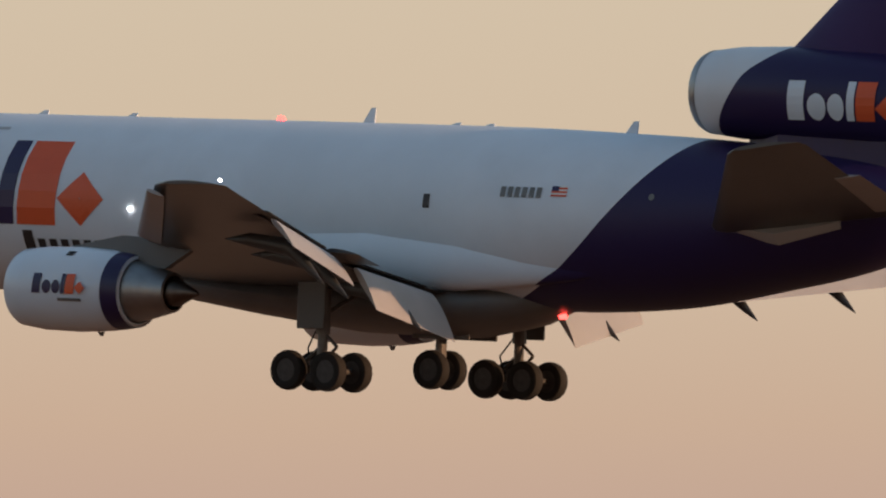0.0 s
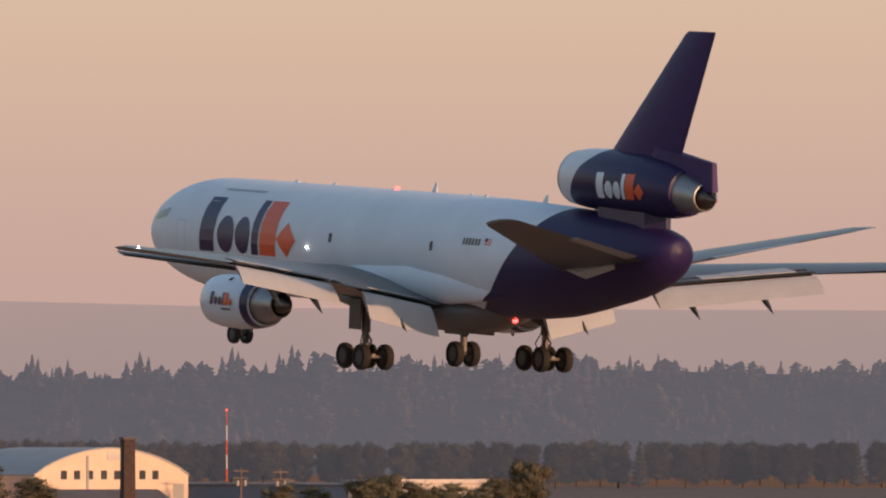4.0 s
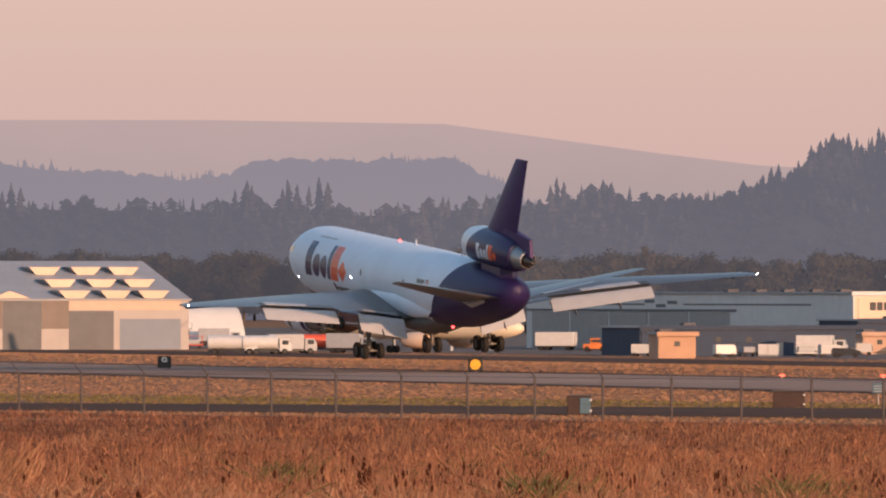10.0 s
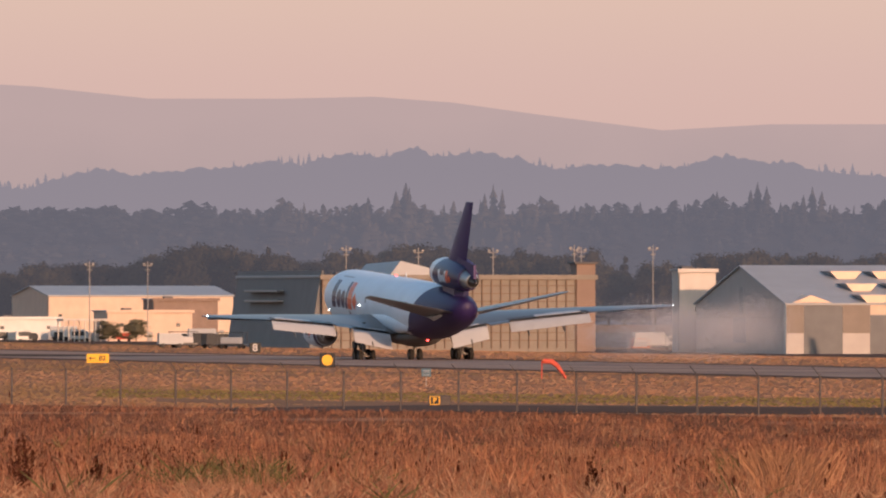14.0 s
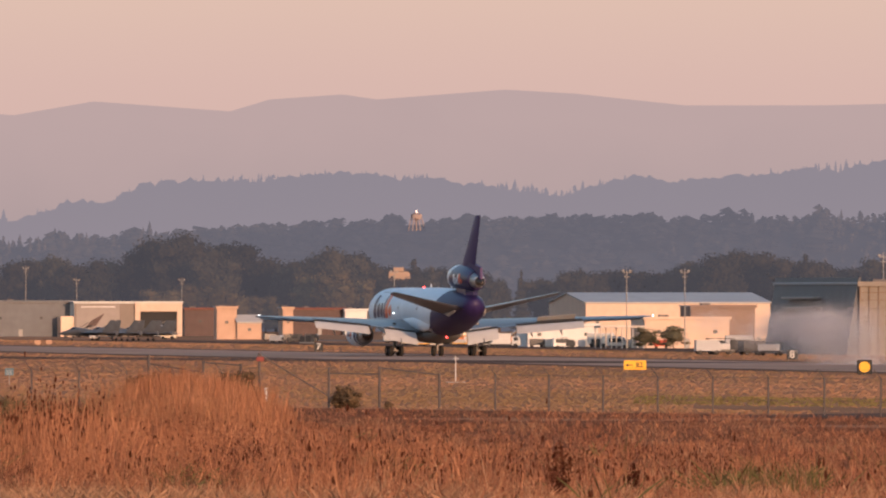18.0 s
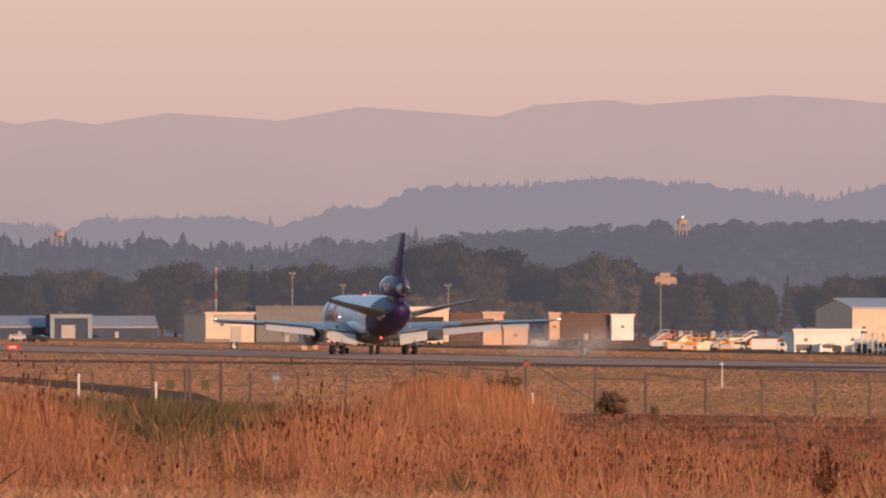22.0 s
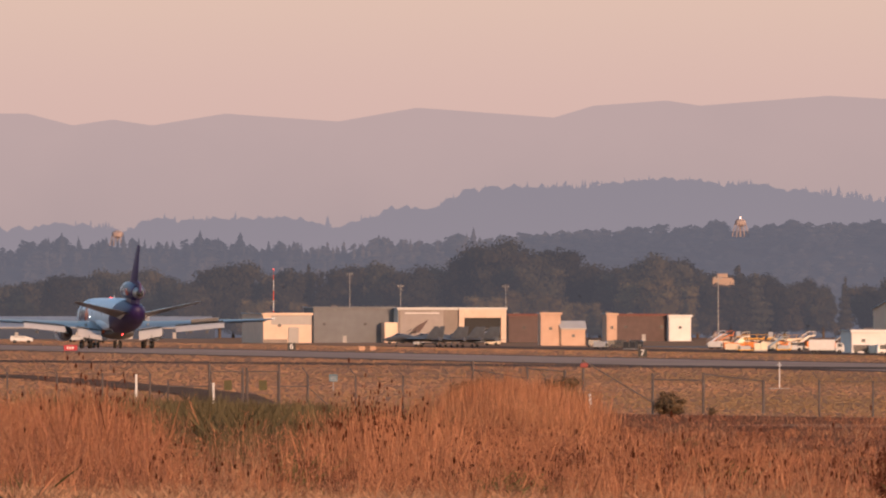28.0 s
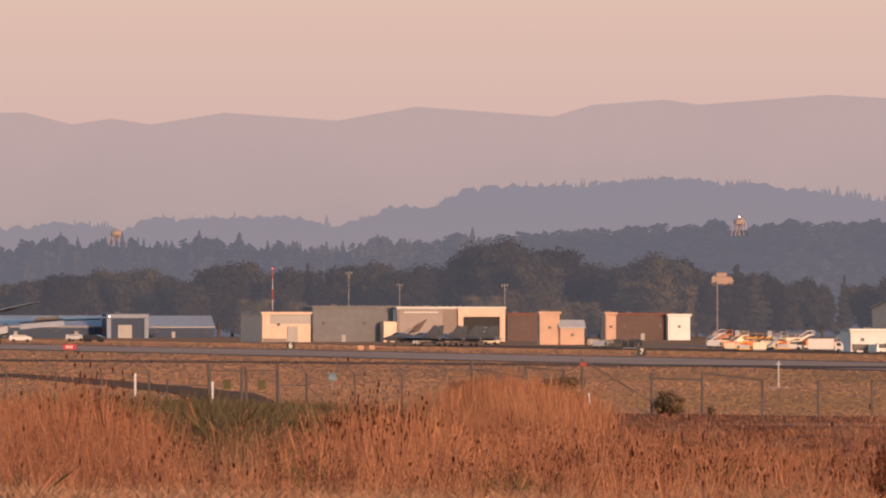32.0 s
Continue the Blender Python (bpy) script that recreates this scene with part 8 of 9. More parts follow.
# trees beside the hangars: bearing, distance, height, kind
for a_, d_, h_, k_ in ((17.33, 1560, 11.5, "p"), (17.52, 1555, 11.0, "p"), (17.62, 1560, 11.5, "p"), (17.27, 1565, 10, "p"), (18.12, 1560, 12.5, "n"), (18.22, 1570, 12.5, "b"), (18.05, 1566, 9, "b"), (18.53, 1560, 11.5, "p"),
                       (18.40, 1566, 6.5, "b"), (18.76, 1560, 6.0, "s"), (20.0, 1580, 5.0, "s"), (20.18, 1580, 4.6, "s"), (20.42, 1560, 6.4, "b"), (20.55, 1570, 6.6, "b"), (20.70, 1560, 5.5, "s"), (20.86, 1570, 5.2, "s"),
                       (21.0, 1560, 4.8, "s"), (21.25, 1580, 8.6, "b"), (21.12, 1575, 6.0, "s"), (11.25, 1850, 6.3, "s"), (11.36, 1850, 6.8, "s"), (11.62, 1850, 6.0, "s"), (11.93, 1900, 9.5, "b"), (13.36, 1840, 10.0, "n"), (12.90, 1778, 10.3, "n"),
                       (12.84, 1778, 10.5, "n"), (13.05, 1779, 8.5, "n"), (13.12, 1779, 8.4, "n"), (12.775, 1730, 5.6, "b"), (12.75, 1780, 5.6, "s"), (7.85, 2120, 7.0, "s"), (8.35, 2120, 7.6, "s"), (8.55, 2125, 7.2, "s"), (2.66, 2455, 5.0, "s"), (2.80, 2455, 5.4, "s"), (1.50, 3600, 25.5, "h"),
                       (1.58, 3600, 23.0, "h"), (.22, 3720, 15, "o"), (.34, 3740, 17, "o"), (.48, 3700, 16, "o"), (.60, 3740, 14, "o"), (.74, 3700, 13, "o"), (.98, 3720, 20, "o"), (1.10, 3700, 22, "o"), (1.22, 3740, 19, "o"), (-.95, 3740, 14, "o"), (-.72, 3720, 13, "o"), (-2.1, 3890, 13, "o"), (3.62, 3600, 17, "o"), (4.5, 3600, 15, "o"), (1.365, 3580, 19.5, "d"), (1.455, 3580, 18.5, "d"), (9.72, 2300, 8, "b"), (9.2, 2350, 9, "b")):
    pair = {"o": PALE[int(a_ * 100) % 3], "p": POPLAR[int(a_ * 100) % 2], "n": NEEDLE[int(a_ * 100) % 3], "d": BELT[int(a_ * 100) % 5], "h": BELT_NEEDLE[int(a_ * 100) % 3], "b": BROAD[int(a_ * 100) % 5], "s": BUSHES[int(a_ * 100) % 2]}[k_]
    words = {"o": "rounded olive-brown tree before the belt", "p": "slim dusty green poplar beside the hangars", "n": "dark green conifer beside the hangars", "d": "broad hazy tree before the belt", "h": "tall hazy conifer before the tree belt", "b": "dark rounded tree beside the hangars", "s": "low spreading dark shrub beside the buildings"}[k_]
    tree(a_, d_, h_, pair, words, a_ * 777 % 360, "tree" if k_ != "s" else "shrub")

# ---- the perimeter fence ----
POST_AZ = [-2.45, -2.2, -1.95, -1.72, -1.48]
POST_AZ += [round(-.682 + .24 * k, 3) for k in range(6)] + [1.90]
_a = 1.90
while _a < 20.6:
    _a += float(np.interp(_a, [1.9, 3.6, 5.2, 7.2, 9.5, 12.9, 15.5, 20], [95, 100, 107, 113, 123, 139, 150, 165])) / PX
    POST_AZ.append(_a)
fence = thing("perimeter_fence", Matrix.Identity(4), "weathered steel perimeter fence with slanted barbed-wire arms", "fence")
POST = mesh("post", join(rod((0, 0, -.2), (0, 0, 2.25), .07, n=7), rod((0, 0, 2.25), (-.42, .0, 2.75), .03, n=5)), M_RUSTY)
posts = []
for a_ in POST_AZ:
    q = bearing(a_, fence_range(a_))
    p_ = part("post", POST, None, fence)
    p_.location, p_.rotation_euler = q, (0, 0, radians(-a_ + (a_ * 53 % 5 - 2.5)))
    posts.append(q)
runs = [[posts[0]]]
for q in posts[1:]:
    if (q - runs[-1][-1]).length > 14:
        runs.append([])
    runs[-1].append(q)
for run in runs:
    for z, dx in ((2.2, 0), (2.45, -.16), (2.6, -.28), (2.73, -.40), (1.6, 0), (.85, 0)):
        r_ = .012 if z in (2.2, .1) else .006
        rings = [[tuple(q + Vector((dx + r_ * c, 0, z + r_ * s))) for c, s in ((1, 0), (0, 1), (-1, 0), (0, -1))] for q in run]
        if len(rings) > 1:
            part("rail" if r_ > .008 else "wire", loft(rings), M_RUSTY, fence)


def fence_pose(az, back=0.0):
    return Matrix.Translation(bearing(az, fence_range(az) - back)) @ pose(0, 0, 0, 0, 0, -az)


M_FADEDRED = mat("faded_dark_red", (0.22, 0.05, 0.04), 0.7, vary=0.2, scale=3)
M_NOTICE = mat("faded_olive_notice", (0.055, 0.046, 0.010), 0.6, vary=0.2, scale=4)
# double gate with two faded olive-yellow notices
gate = thing("field_gate", fence_pose(-1.0), "double galvanised pipe gate with two faded olive-yellow notices", "gate")
for x, h in ((-2.4, 2.95), (-.15, 2.7), (.12, 2.7), (2.3, 2.95)):
    part("gate_post", rod((x, 0, -.2), (x, 0, h), .085, n=8), M_RUSTY, gate)
for x0, x1 in ((-2.3, -.2), (.18, 2.22)):
    part("gate_leaf", join(rod((x0, 0, 2.45), (x1, 0, 2.45), .045, n=6), rod((x0, 0, .3), (x1, 0, .3), .045, n=6), rod((x0 + .03, 0, .3), (x0 + .03, 0, 2.45), .035, n=6), rod((x1 - .03, 0, .3), (x1 - .03, 0, 2.45), .035, n=6)), M_RUSTY, gate)
for x in (-1.15, 1.2):
    part("notice", bbox(x - .27, x + .27, -.08, -.05, 1.2, 1.85, .01), M_NOTICE, gate, "faded olive-yellow notice board")
for x0, x1 in ((-5.2, -2.4), (2.4, 4.2)):
    part("side_rail", rod((x0, 0, 1.45), (x1, 0, 1.45), .045, n=6), M_RUSTY, gate)
part("side_post", join(rod((4.2, 0, -.1), (4.2, 0, 2.2), .06, n=6), rod((4.2, 0, 2.2), (3.85, 0, 2.8), .03, n=5), rod((4.2, 0, 1.45), (5.6, 0, .2), .04, n=5)), M_RUSTY, gate)
part("side_post", join(rod((-5.2, 0, -.1), (-5.2, 0, 1.9), .06, n=6), rod((-5.2, 0, 1.2), (-6.1, 0, .3), .04, n=5)), M_RUSTY, gate)

# braced corner frames where the fence turns
for a_, parts_ in ((.15, ((0, 0, 3.3), (3.55, 0, 2.9), (6.0, 0, 2.7))), (1.06, ((0, 0, 2.6), (3.2, 0, 2.65), (7.0, 0, 2.2)))):
    fr = thing("fence_brace", fence_pose(a_), "braced steel corner frame of the fence", "fence", "fence braces")
    for x, y, h in parts_:
        part("frame_post", rod((x, y, -.2), (x, y, h), .09, n=8), M_RUSTY, fr)
    part("top_rail", rod((parts_[-2][0], 0, parts_[-2][2] - .1), (parts_[-1][0], 0, parts_[-1][2] - .1), .05, n=6), M_RUSTY, fr)
    part("mid_rail", rod((parts_[0][0], 0, 2.2 if a_ > 1 else 2.7), (parts_[1][0], 0, 2.15), .05, n=6), M_RUSTY, fr)
    if a_ < 1:
        part("diagonal", rod((.35, 0, 2.6), (2.4, 0, .4), .05, n=5), M_RUSTY, fr)
        part("diagonal", rod((7.2, 0, 3.3), (12.2, 0, .3), .05, n=5), M_RUSTY, fr)
        part("frame_post", rod((7.2, 0, -.2), (7.2, 0, 3.4), .09, n=8), M_RUSTY, fr)
        part("red_lamp_box", bbox(7.0, 7.5, -.15, .15, 2.85, 3.15, .05), M_FADEDRED, fr, "faded red box on the post")
for a_, h in ((-1.55, 2.3), (.742, 1.4), (-1.16, 1.8)):
    p_ = thing("marker_post", fence_pose(a_, 30), "white painted marker post in the weeds", "post", "white marker posts")
    part("post", rod((0, 0, -.2), (0, 0, h), .09, .08, 8), M_WHITEV, p_)
    part("cap", rod((0, 0, h + .004), (0, 0, h + .06), .10, n=8), M_WHITEV, p_)
HEDGE = [broad_tree(10, w, 95 + k, M_SHRUB, 420, 9) for k, w in enumerate((8.5, 11))]
for a_, h, dd in ((.575, 2.7, 3), (.53, 2.2, 4), (.62, 2.3, 3), (.15, 2.5, 3), (.20, 2.2, 4), (.27, 2.1, 3), (.10, 2.2, 4), (1.145, 1.7, 2), (1.115, 1.3, 2), (1.175, 1.2, 2), (1.36, .6, 2)):
    q = fence_pose(a_, dd)
    b_ = thing("shrub", q @ Matrix.Translation((0, 0, -.2 * h)) @ Matrix.Diagonal((h / 8, h / 8, h / 8.5, 1)), "rounded olive-brown shrub at the foot of the fence", "bush", "fence shrubs")
    part("trunk", HEDGE[0][0], None, b_)
    part("crown", HEDGE[int(a_ * 100) % 2][1], None, b_)


# ---- the weedy field ----
def weed_batch(n, az0, az1, u0, u1, h0, h1, blades, width, lean, seed, patch=None):
    """Tufts of narrow blades over the field; patch(az, u) thins them out."""
    rng = np.random.default_rng(seed)
    a = rng.uniform(az0, az1, n)
    u = np.sqrt(rng.uniform(u0 * u0, u1 * u1, n))
    if patch is not None:
        keep = rng.random(n) < patch(a, u)
        a, u = a[keep], u[keep]
        n = len(a)
    e = FENCE_B - FENCE_A
    df = (FENCE_A.x * e.y - FENCE_A.y * e.x) / (np.sin(np.radians(a)) * e.y - np.cos(np.radians(a)) * e.x)
    d = u * df
    z = field_height(a, u, df)
    x, y = d * np.sin(np.radians(a)), d * np.cos(np.radians(a))
    bump = 0.5 + 0.5 * np.sin(x * .21 + 1.3 * np.sin(y * .07)) * np.sin(y * .05 + x * .03)
    near = np.clip(d / 260, .35, 1.25)
    clump = 0.5 + 0.5 * np.sin(x * 1.9 + 2.1 * np.sin(x * .63 + y * .11)) * np.sin(y * .31 + x * .8)
    H = rng.uniform(h0, h1, n) * (0.4 + 0.6 * bump + 0.55 * clump) * np.clip(near + .25, .6, 1)
    V, F = [], []
    for k in range(blades):
        t_ = rng.uniform(0, 6.283, n)
        off = rng.normal(0, .13, (n, 2))
        w_ = width * near * rng.uniform(.5, 1.3, n)
        hx, hy = np.cos(t_) * w_, np.sin(t_) * w_
        lx, ly = rng.normal(0, lean, n) * H, rng.normal(0, lean, n) * H
        hh = H * rng.uniform(.55, 1.0, n)
        bx, by = x + off[:, 0], y + off[:, 1]
        q = np.stack([np.stack([bx - hx, by - hy, z - .05], 1), np.stack([bx + hx, by + hy, z - .05], 1),
                      np.stack([bx + lx * .57 + hx * .7, by + ly * .57 + hy * .7, z + hh * .6], 1), np.stack([bx + lx, by + ly, z + hh], 1)], 1)
        V.append(q.reshape(-1, 3))
    v = np.concatenate(V)
    f = np.arange(len(v)).reshape(-1, 4)
    return v, f, (x, y, z, H)


def stuff(name, v, f, m, label, category="weeds"):
    return tagged(new(name, raw_mesh(name, v, f, m)), label, category, kind="stuff")


def patches(seed, fine=1.0):
    """Ragged patches over the field, 0 to 1, as a function of bearing and share of the way to the fence."""
    rng = np.random.default_rng(seed)
    k = [(rng.uniform(2, 9) * fine, rng.uniform(8, 30), rng.uniform(0, 6.28), rng.uniform(.5, 1)) for _ in range(7)]
    return lambda a, u: np.clip(.5 + .42 * sum(g * np.sin(p_ * a + q_ * u * (-1) ** i + r_) for i, (p_, q_, r_, g) in enumerate(k)) / 1.6, 0, 1)


v, f, _ = weed_batch(25000, -3.2, 20, .17, .45, .14, .36, 5, .0055, .5, 21)
stuff("dry_weeds", v, f, M_WEED, "dense rust-brown dry weeds in the near field")
v, f, _ = weed_batch(30000, -3.2, 20, .42, .985, .16, .40, 4, .012, .5, 22)
stuff("dry_weeds", v, f, M_WEED, "rust-brown dry weeds towards the fence")


def weed_leaves(n, h0, h1, size, seed, m, label, patch=None, az1=20, u1=.975):
    """Small ragged leaves and seed fluff that make the weeds' canopy."""
    rng = np.random.default_rng(seed)
    a, u = rng.uniform(-3.2, az1, n), rng.uniform(.18, u1, n)
    if patch is not None:
        keep = rng.random(n) < patch(a, u)
        a, u = a[keep], u[keep]
        n = len(a)
    e = FENCE_B - FENCE_A
    df = (FENCE_A.x * e.y - FENCE_A.y * e.x) / (np.sin(np.radians(a)) * e.y - np.cos(np.radians(a)) * e.x)
    d = u * df
    x, y = d * np.sin(np.radians(a)), d * np.cos(np.radians(a))
    bump = 0.6 + 0.4 * np.sin(x * 1.1 + 1.7 * np.sin(y * .09)) * np.sin(y * .13 + x * .4)
    c = np.stack([x, y, field_height(a, u, df) + rng.uniform(h0, h1, n) * bump], 1)
    s = size * np.clip(d / 300, .35, 1.5) * rng.uniform(.5, 1.4, n)
    v = c[:, None] + rng.normal(0, 1, (n, 4, 3)) * s[:, None, None] * np.array([.6, .6, 1.0])
    return stuff("weed_leaves", v.reshape(-1, 3), np.arange(n * 4).reshape(-1, 4), m, label)


broad = patches(19, .5)
weed_leaves(130000, .05, .42, .021, 41, M_WEED, "rust-brown leaves and seed fluff of the weeds")
weed_leaves(80000, .12, .46, .017, 42, M_DARKWEED, "dark brown leaves among the weeds", lambda a, u: .25 + .75 * (1 - broad(a, u)))
weed_leaves(120000, .15, .48, .018, 43, M_TALL, "orange-tan dry leaves among the weeds", lambda a, u: .1 + .9 * broad(a, u))
weed_leaves(50000, .15, .48, .011, 46, M_STRAW, "pale dry tips scattered over the weeds", lambda a, u: (.2 + .8 * broad(a, u)) * (u < .5))
green = patches(5, 1.6)
CLUMPS = ((3.4, .30), (3.3, .34), (10.15, .33), (10.9, .31), (11.3, .36), (3.05, .30), (.33, .26), (-.8, .28), (13.1, .33), (14.2, .4), (5.9, .5), (7.6, .42), (8.9, .3), (1.35, .45))
v, f, _ = weed_batch(90000, -3.2, 20, .17, .7, .42, .70, 6, .010, .55, 23, lambda a, u: .9 * np.clip((green(a, u) > .93) * .04 + sum(np.exp(-((a - p_) / .11) ** 2 - ((u - q_) / .035) ** 2) for p_, q_ in CLUMPS), 0, 1))
stuff("green_weeds", v, f, M_WEEDG, "olive-green weed clumps among the dry stalks")
v, f, _ = weed_batch(14000, -2.4, .2, .45, .85, .8, 1.45, 7, .02, .3, 26, lambda a, u: np.exp(-((a + 1.15) / .55) ** 2))
stuff("thicket", v, f, M_OLIVE, "dull olive thicket behind the tall stalks")
thick = patches(8, 1.5)
v, f, _ = weed_batch(15000, 6, 17, .24, .95, .3, .55, 5, .007, .35, 61, lambda a, u: np.clip(np.minimum(a - 6, 17 - a) * .4, 0, 1) * (.15 + .85 * thick(a, u)))
stuff("golden_grass", v, f, M_GOLD, "golden-orange dry grass in drifts among the weeds", "grass")
v, f, _ = weed_batch(12000, -3.2, 2.1, .17, .55, .45, 1.3, 3, .0034, .11, 24, lambda a, u: np.clip((2.0 - a) * .5, 0, 1) * (.05 + .95 * thick(a, u) ** 2) * (1 - .75 * np.exp(-((a + 1.15) / .4) ** 2)))
stuff("tall_weeds", v, f, M_TALL, "tall orange-tan stalks thick along the rise")
weed_leaves(90000, .2, 1.0, .022, 44, M_WEED, "small dry leaves on the tall stalks", lambda a, u: np.clip((2.0 - a) * .5, 0, 1) * (.2 + .8 * thick(a, u)), 2.1, .5)
weed_leaves(40000, .3, 1.1, .02, 45, M_STRAW, "pale dry tips on the tall stalks", lambda a, u: np.clip((1.8 - a) * .5, 0, 1) * thick(a, u), 2.1, .5)
v, f, _ = weed_batch(10000, -.15, .95, .66, .96, .7, 2.3, 5, .014, .12, 28, lambda a, u: np.exp(-((a - .38) / .26) ** 2))
stuff("tall_weeds", v, f, M_TALL, "tall orange weeds heaped before the fence corner")


def stalks(n, az0, az1, u0, u1, h0, h1, seed, head, m, name, label, patch=None, size=1.0, spread=.10):
    v, f, (x, y, z, H) = weed_batch(n, az0, az1, u0, u1, h0, h1, 1, .006, .06, seed, patch)
    rng = np.random.default_rng(seed + 1)
    tip = v.reshape(-1, 4, 3)[:, 3]
    V = [v]
    for k in range(head):
        c = tip + (rng.normal(0, spread, tip.shape) * np.array([1, 1, 1.6]) if k else 0)
        s, hh = size * rng.uniform(.014, .028, len(c)), size * rng.uniform(.035, .065, len(c))
        for t_ in (0.0, 1.05, 2.1):
            dx, dy = np.cos(t_) * s, np.sin(t_) * s
            o = 0 * s
            q = np.stack([c + np.stack([-dx * .5, -dy * .5, -hh], 1), c + np.stack([dx * .5, dy * .5, -hh], 1), c + np.stack([dx, dy, o], 1), c + np.stack([dx * .3, dy * .3, hh], 1),
                          c + np.stack([-dx * .5, -dy * .5, -hh], 1), c + np.stack([dx * .3, dy * .3, hh], 1), c + np.stack([-dx * .3, -dy * .3, hh], 1), c + np.stack([-dx, -dy, o], 1)], 1).reshape(-1, 3)
            V.append(q)
    v = np.concatenate(V)
    return stuff(name, v, np.arange(len(v)).reshape(-1, 4), m, label)


straw, dark = patches(11, 1.4), patches(14, 1.2)
v, f, _ = weed_batch(24000, -3.2, 20, .17, .9, .28, .62, 6, .005, .2, 25, lambda a, u: np.clip(straw(a, u) * 1.5 - .7 + .5 * (u < .27), 0, 1))
stuff("straw_grass", v, f, M_STRAW, "pale straw grass clumps among the weeds", "grass")
v, f, _ = weed_batch(60000, -3.2, 20, .2, .6, .5, .95, 5, .005, .22, 36, lambda a, u: sum(np.exp(-((a - p_) / .07) ** 2 - ((u - q_) / .02) ** 2) for p_, q_ in ((6.2, .36), (1.6, .5), (4.7, .3), (9.3, .38), (2.5, .4), (12.3, .45), (7.9, .36))))
stuff("straw_grass", v, f, M_TALL, "tall orange grass tussocks standing out of the field", "grass")
v, f, _ = weed_batch(6000, 5.6, 6.5, .24, .40, .55, .95, 6, .004, .3, 37, lambda a, u: np.exp(-((a - 6.06) / .13) ** 2 - ((u - .31) / .035) ** 2))
stuff("straw_grass", v, f, M_GOLD, "large golden grass tussock with bent blades", "grass")
v, f, _ = weed_batch(13000, -3.2, 20, .17, .34, .15, .36, 6, .004, .7, 29, lambda a, u: straw(a, u))
stuff("straw_grass", v, f, M_STRAW, "pale bent straw grass at the near edge of the field", "grass")
v, f, _ = weed_batch(5000, -3.2, 1.6, .17, .25, .2, .36, 6, .004, .6, 38, lambda a, u: np.clip((1.4 - a) * .6, 0, 1))
stuff("straw_grass", v, f, M_STRAW, "pale pinkish straw grass on the near bank", "grass")
v, f, _ = weed_batch(60000, -3.2, 20, .17, .97, .25, .6, 5, .008, .2, 27, lambda a, u: np.clip(dark(a, u) * 1.3 - .6, 0, 1) * .5)
stuff("dark_weeds", v, f, M_DARKWEED, "dark red-brown dock and weed patches")
stalks(5200, -3.2, 20, .17, .9, .35, .7, 31, 2, M_SEED, "seed_stalks", "dark brown seed heads on thin stalks", lambda a, u: .25 + .75 * dark(a, u), .8)
stalks(1500, -3.2, 2.2, .17, .40, .7, 1.35, 33, 1, M_SEED, "teasels", "dark teasel heads standing above the weeds", lambda a, u: np.clip(thick(a, u) * 1.6 - .5, .06, 1), .72)
stalks(420, -2.2, -1.45, .28, .42, 1.6, 2.3, 85, 1, M_SEED, "teasels", "dark teasel heads over the rust-red heap", lambda a, u: np.exp(-((a + 1.78) / .22) ** 2), 1.15)
stalks(650, -.75, .1, .28, .48, 1.2, 1.85, 87, 1, M_SEED, "teasels", "dark teasel heads over the orange stalks", lambda a, u: np.exp(-((a + .38) / .2) ** 2), 1.15)
stalks(900, -.1, 3.2, .22, .6, .5, 1.0, 89, 1, M_SEED, "teasels", "small dark teasel heads over the open field", None, .8)
stalks(700, -3.2, 20, .18, .4, .3, .5, 35, 2, M_STRAW, "seed_tufts", "small pale seed tufts among the weeds", None, .8)


def sprays(n, az0, az1, u0, u1, h0, h1, seed, stem, seeds, label, patch=None, twigs=14, reach=.26):
    """Bushy dry plants: a leaning stem, many short side twigs and a small ragged seed cluster at each twig's end."""
    v, f, (x, y, z, H) = weed_batch(n, az0, az1, u0, u1, h0, h1, 1, .005, .16, seed, patch)
    rng = np.random.default_rng(seed + 1)
    q = v.reshape(-1, 4, 3)
    foot, tip = (q[:, 0] + q[:, 1]) / 2, q[:, 3]
    V, S = [q], []
    near = np.clip(np.hypot(x, y) / 260, .4, 1.25)
    for k in range(twigs):
        t_ = rng.uniform(.25, 1.0, len(x))[:, None]
        a = foot + (tip - foot) * t_
        ang = rng.uniform(0, 6.283, len(x))
        L = (reach * H * (1.15 - t_[:, 0] * .6) * rng.uniform(.5, 1.2, len(x)))
        b = a + np.stack([np.cos(ang) * L * .75, np.sin(ang) * L * .75, L * rng.uniform(.2, 1.1, len(x))], 1)
        w_ = np.stack([.0028 * near, .0015 * near, 0 * near], 1)
        V.append(np.stack([a - w_, a + w_, b + w_ * .4, b - w_ * .4], 1))
        S.append(b[:, None] + rng.normal(0, 1, (len(x), 4, 3)) * (.0125 * near * rng.uniform(.6, 1.5, len(x)))[:, None, None] * np.array([.8, .8, 1.25]))
    for name, quads, m, words in (("bushy_weeds", V, stem, label), ("weed_seeds", S, seeds, "seed clusters of the " + label)):
        w = np.concatenate(quads).reshape(-1, 3)
        stuff(name, w, np.arange(len(w)).reshape(-1, 4), m, words)


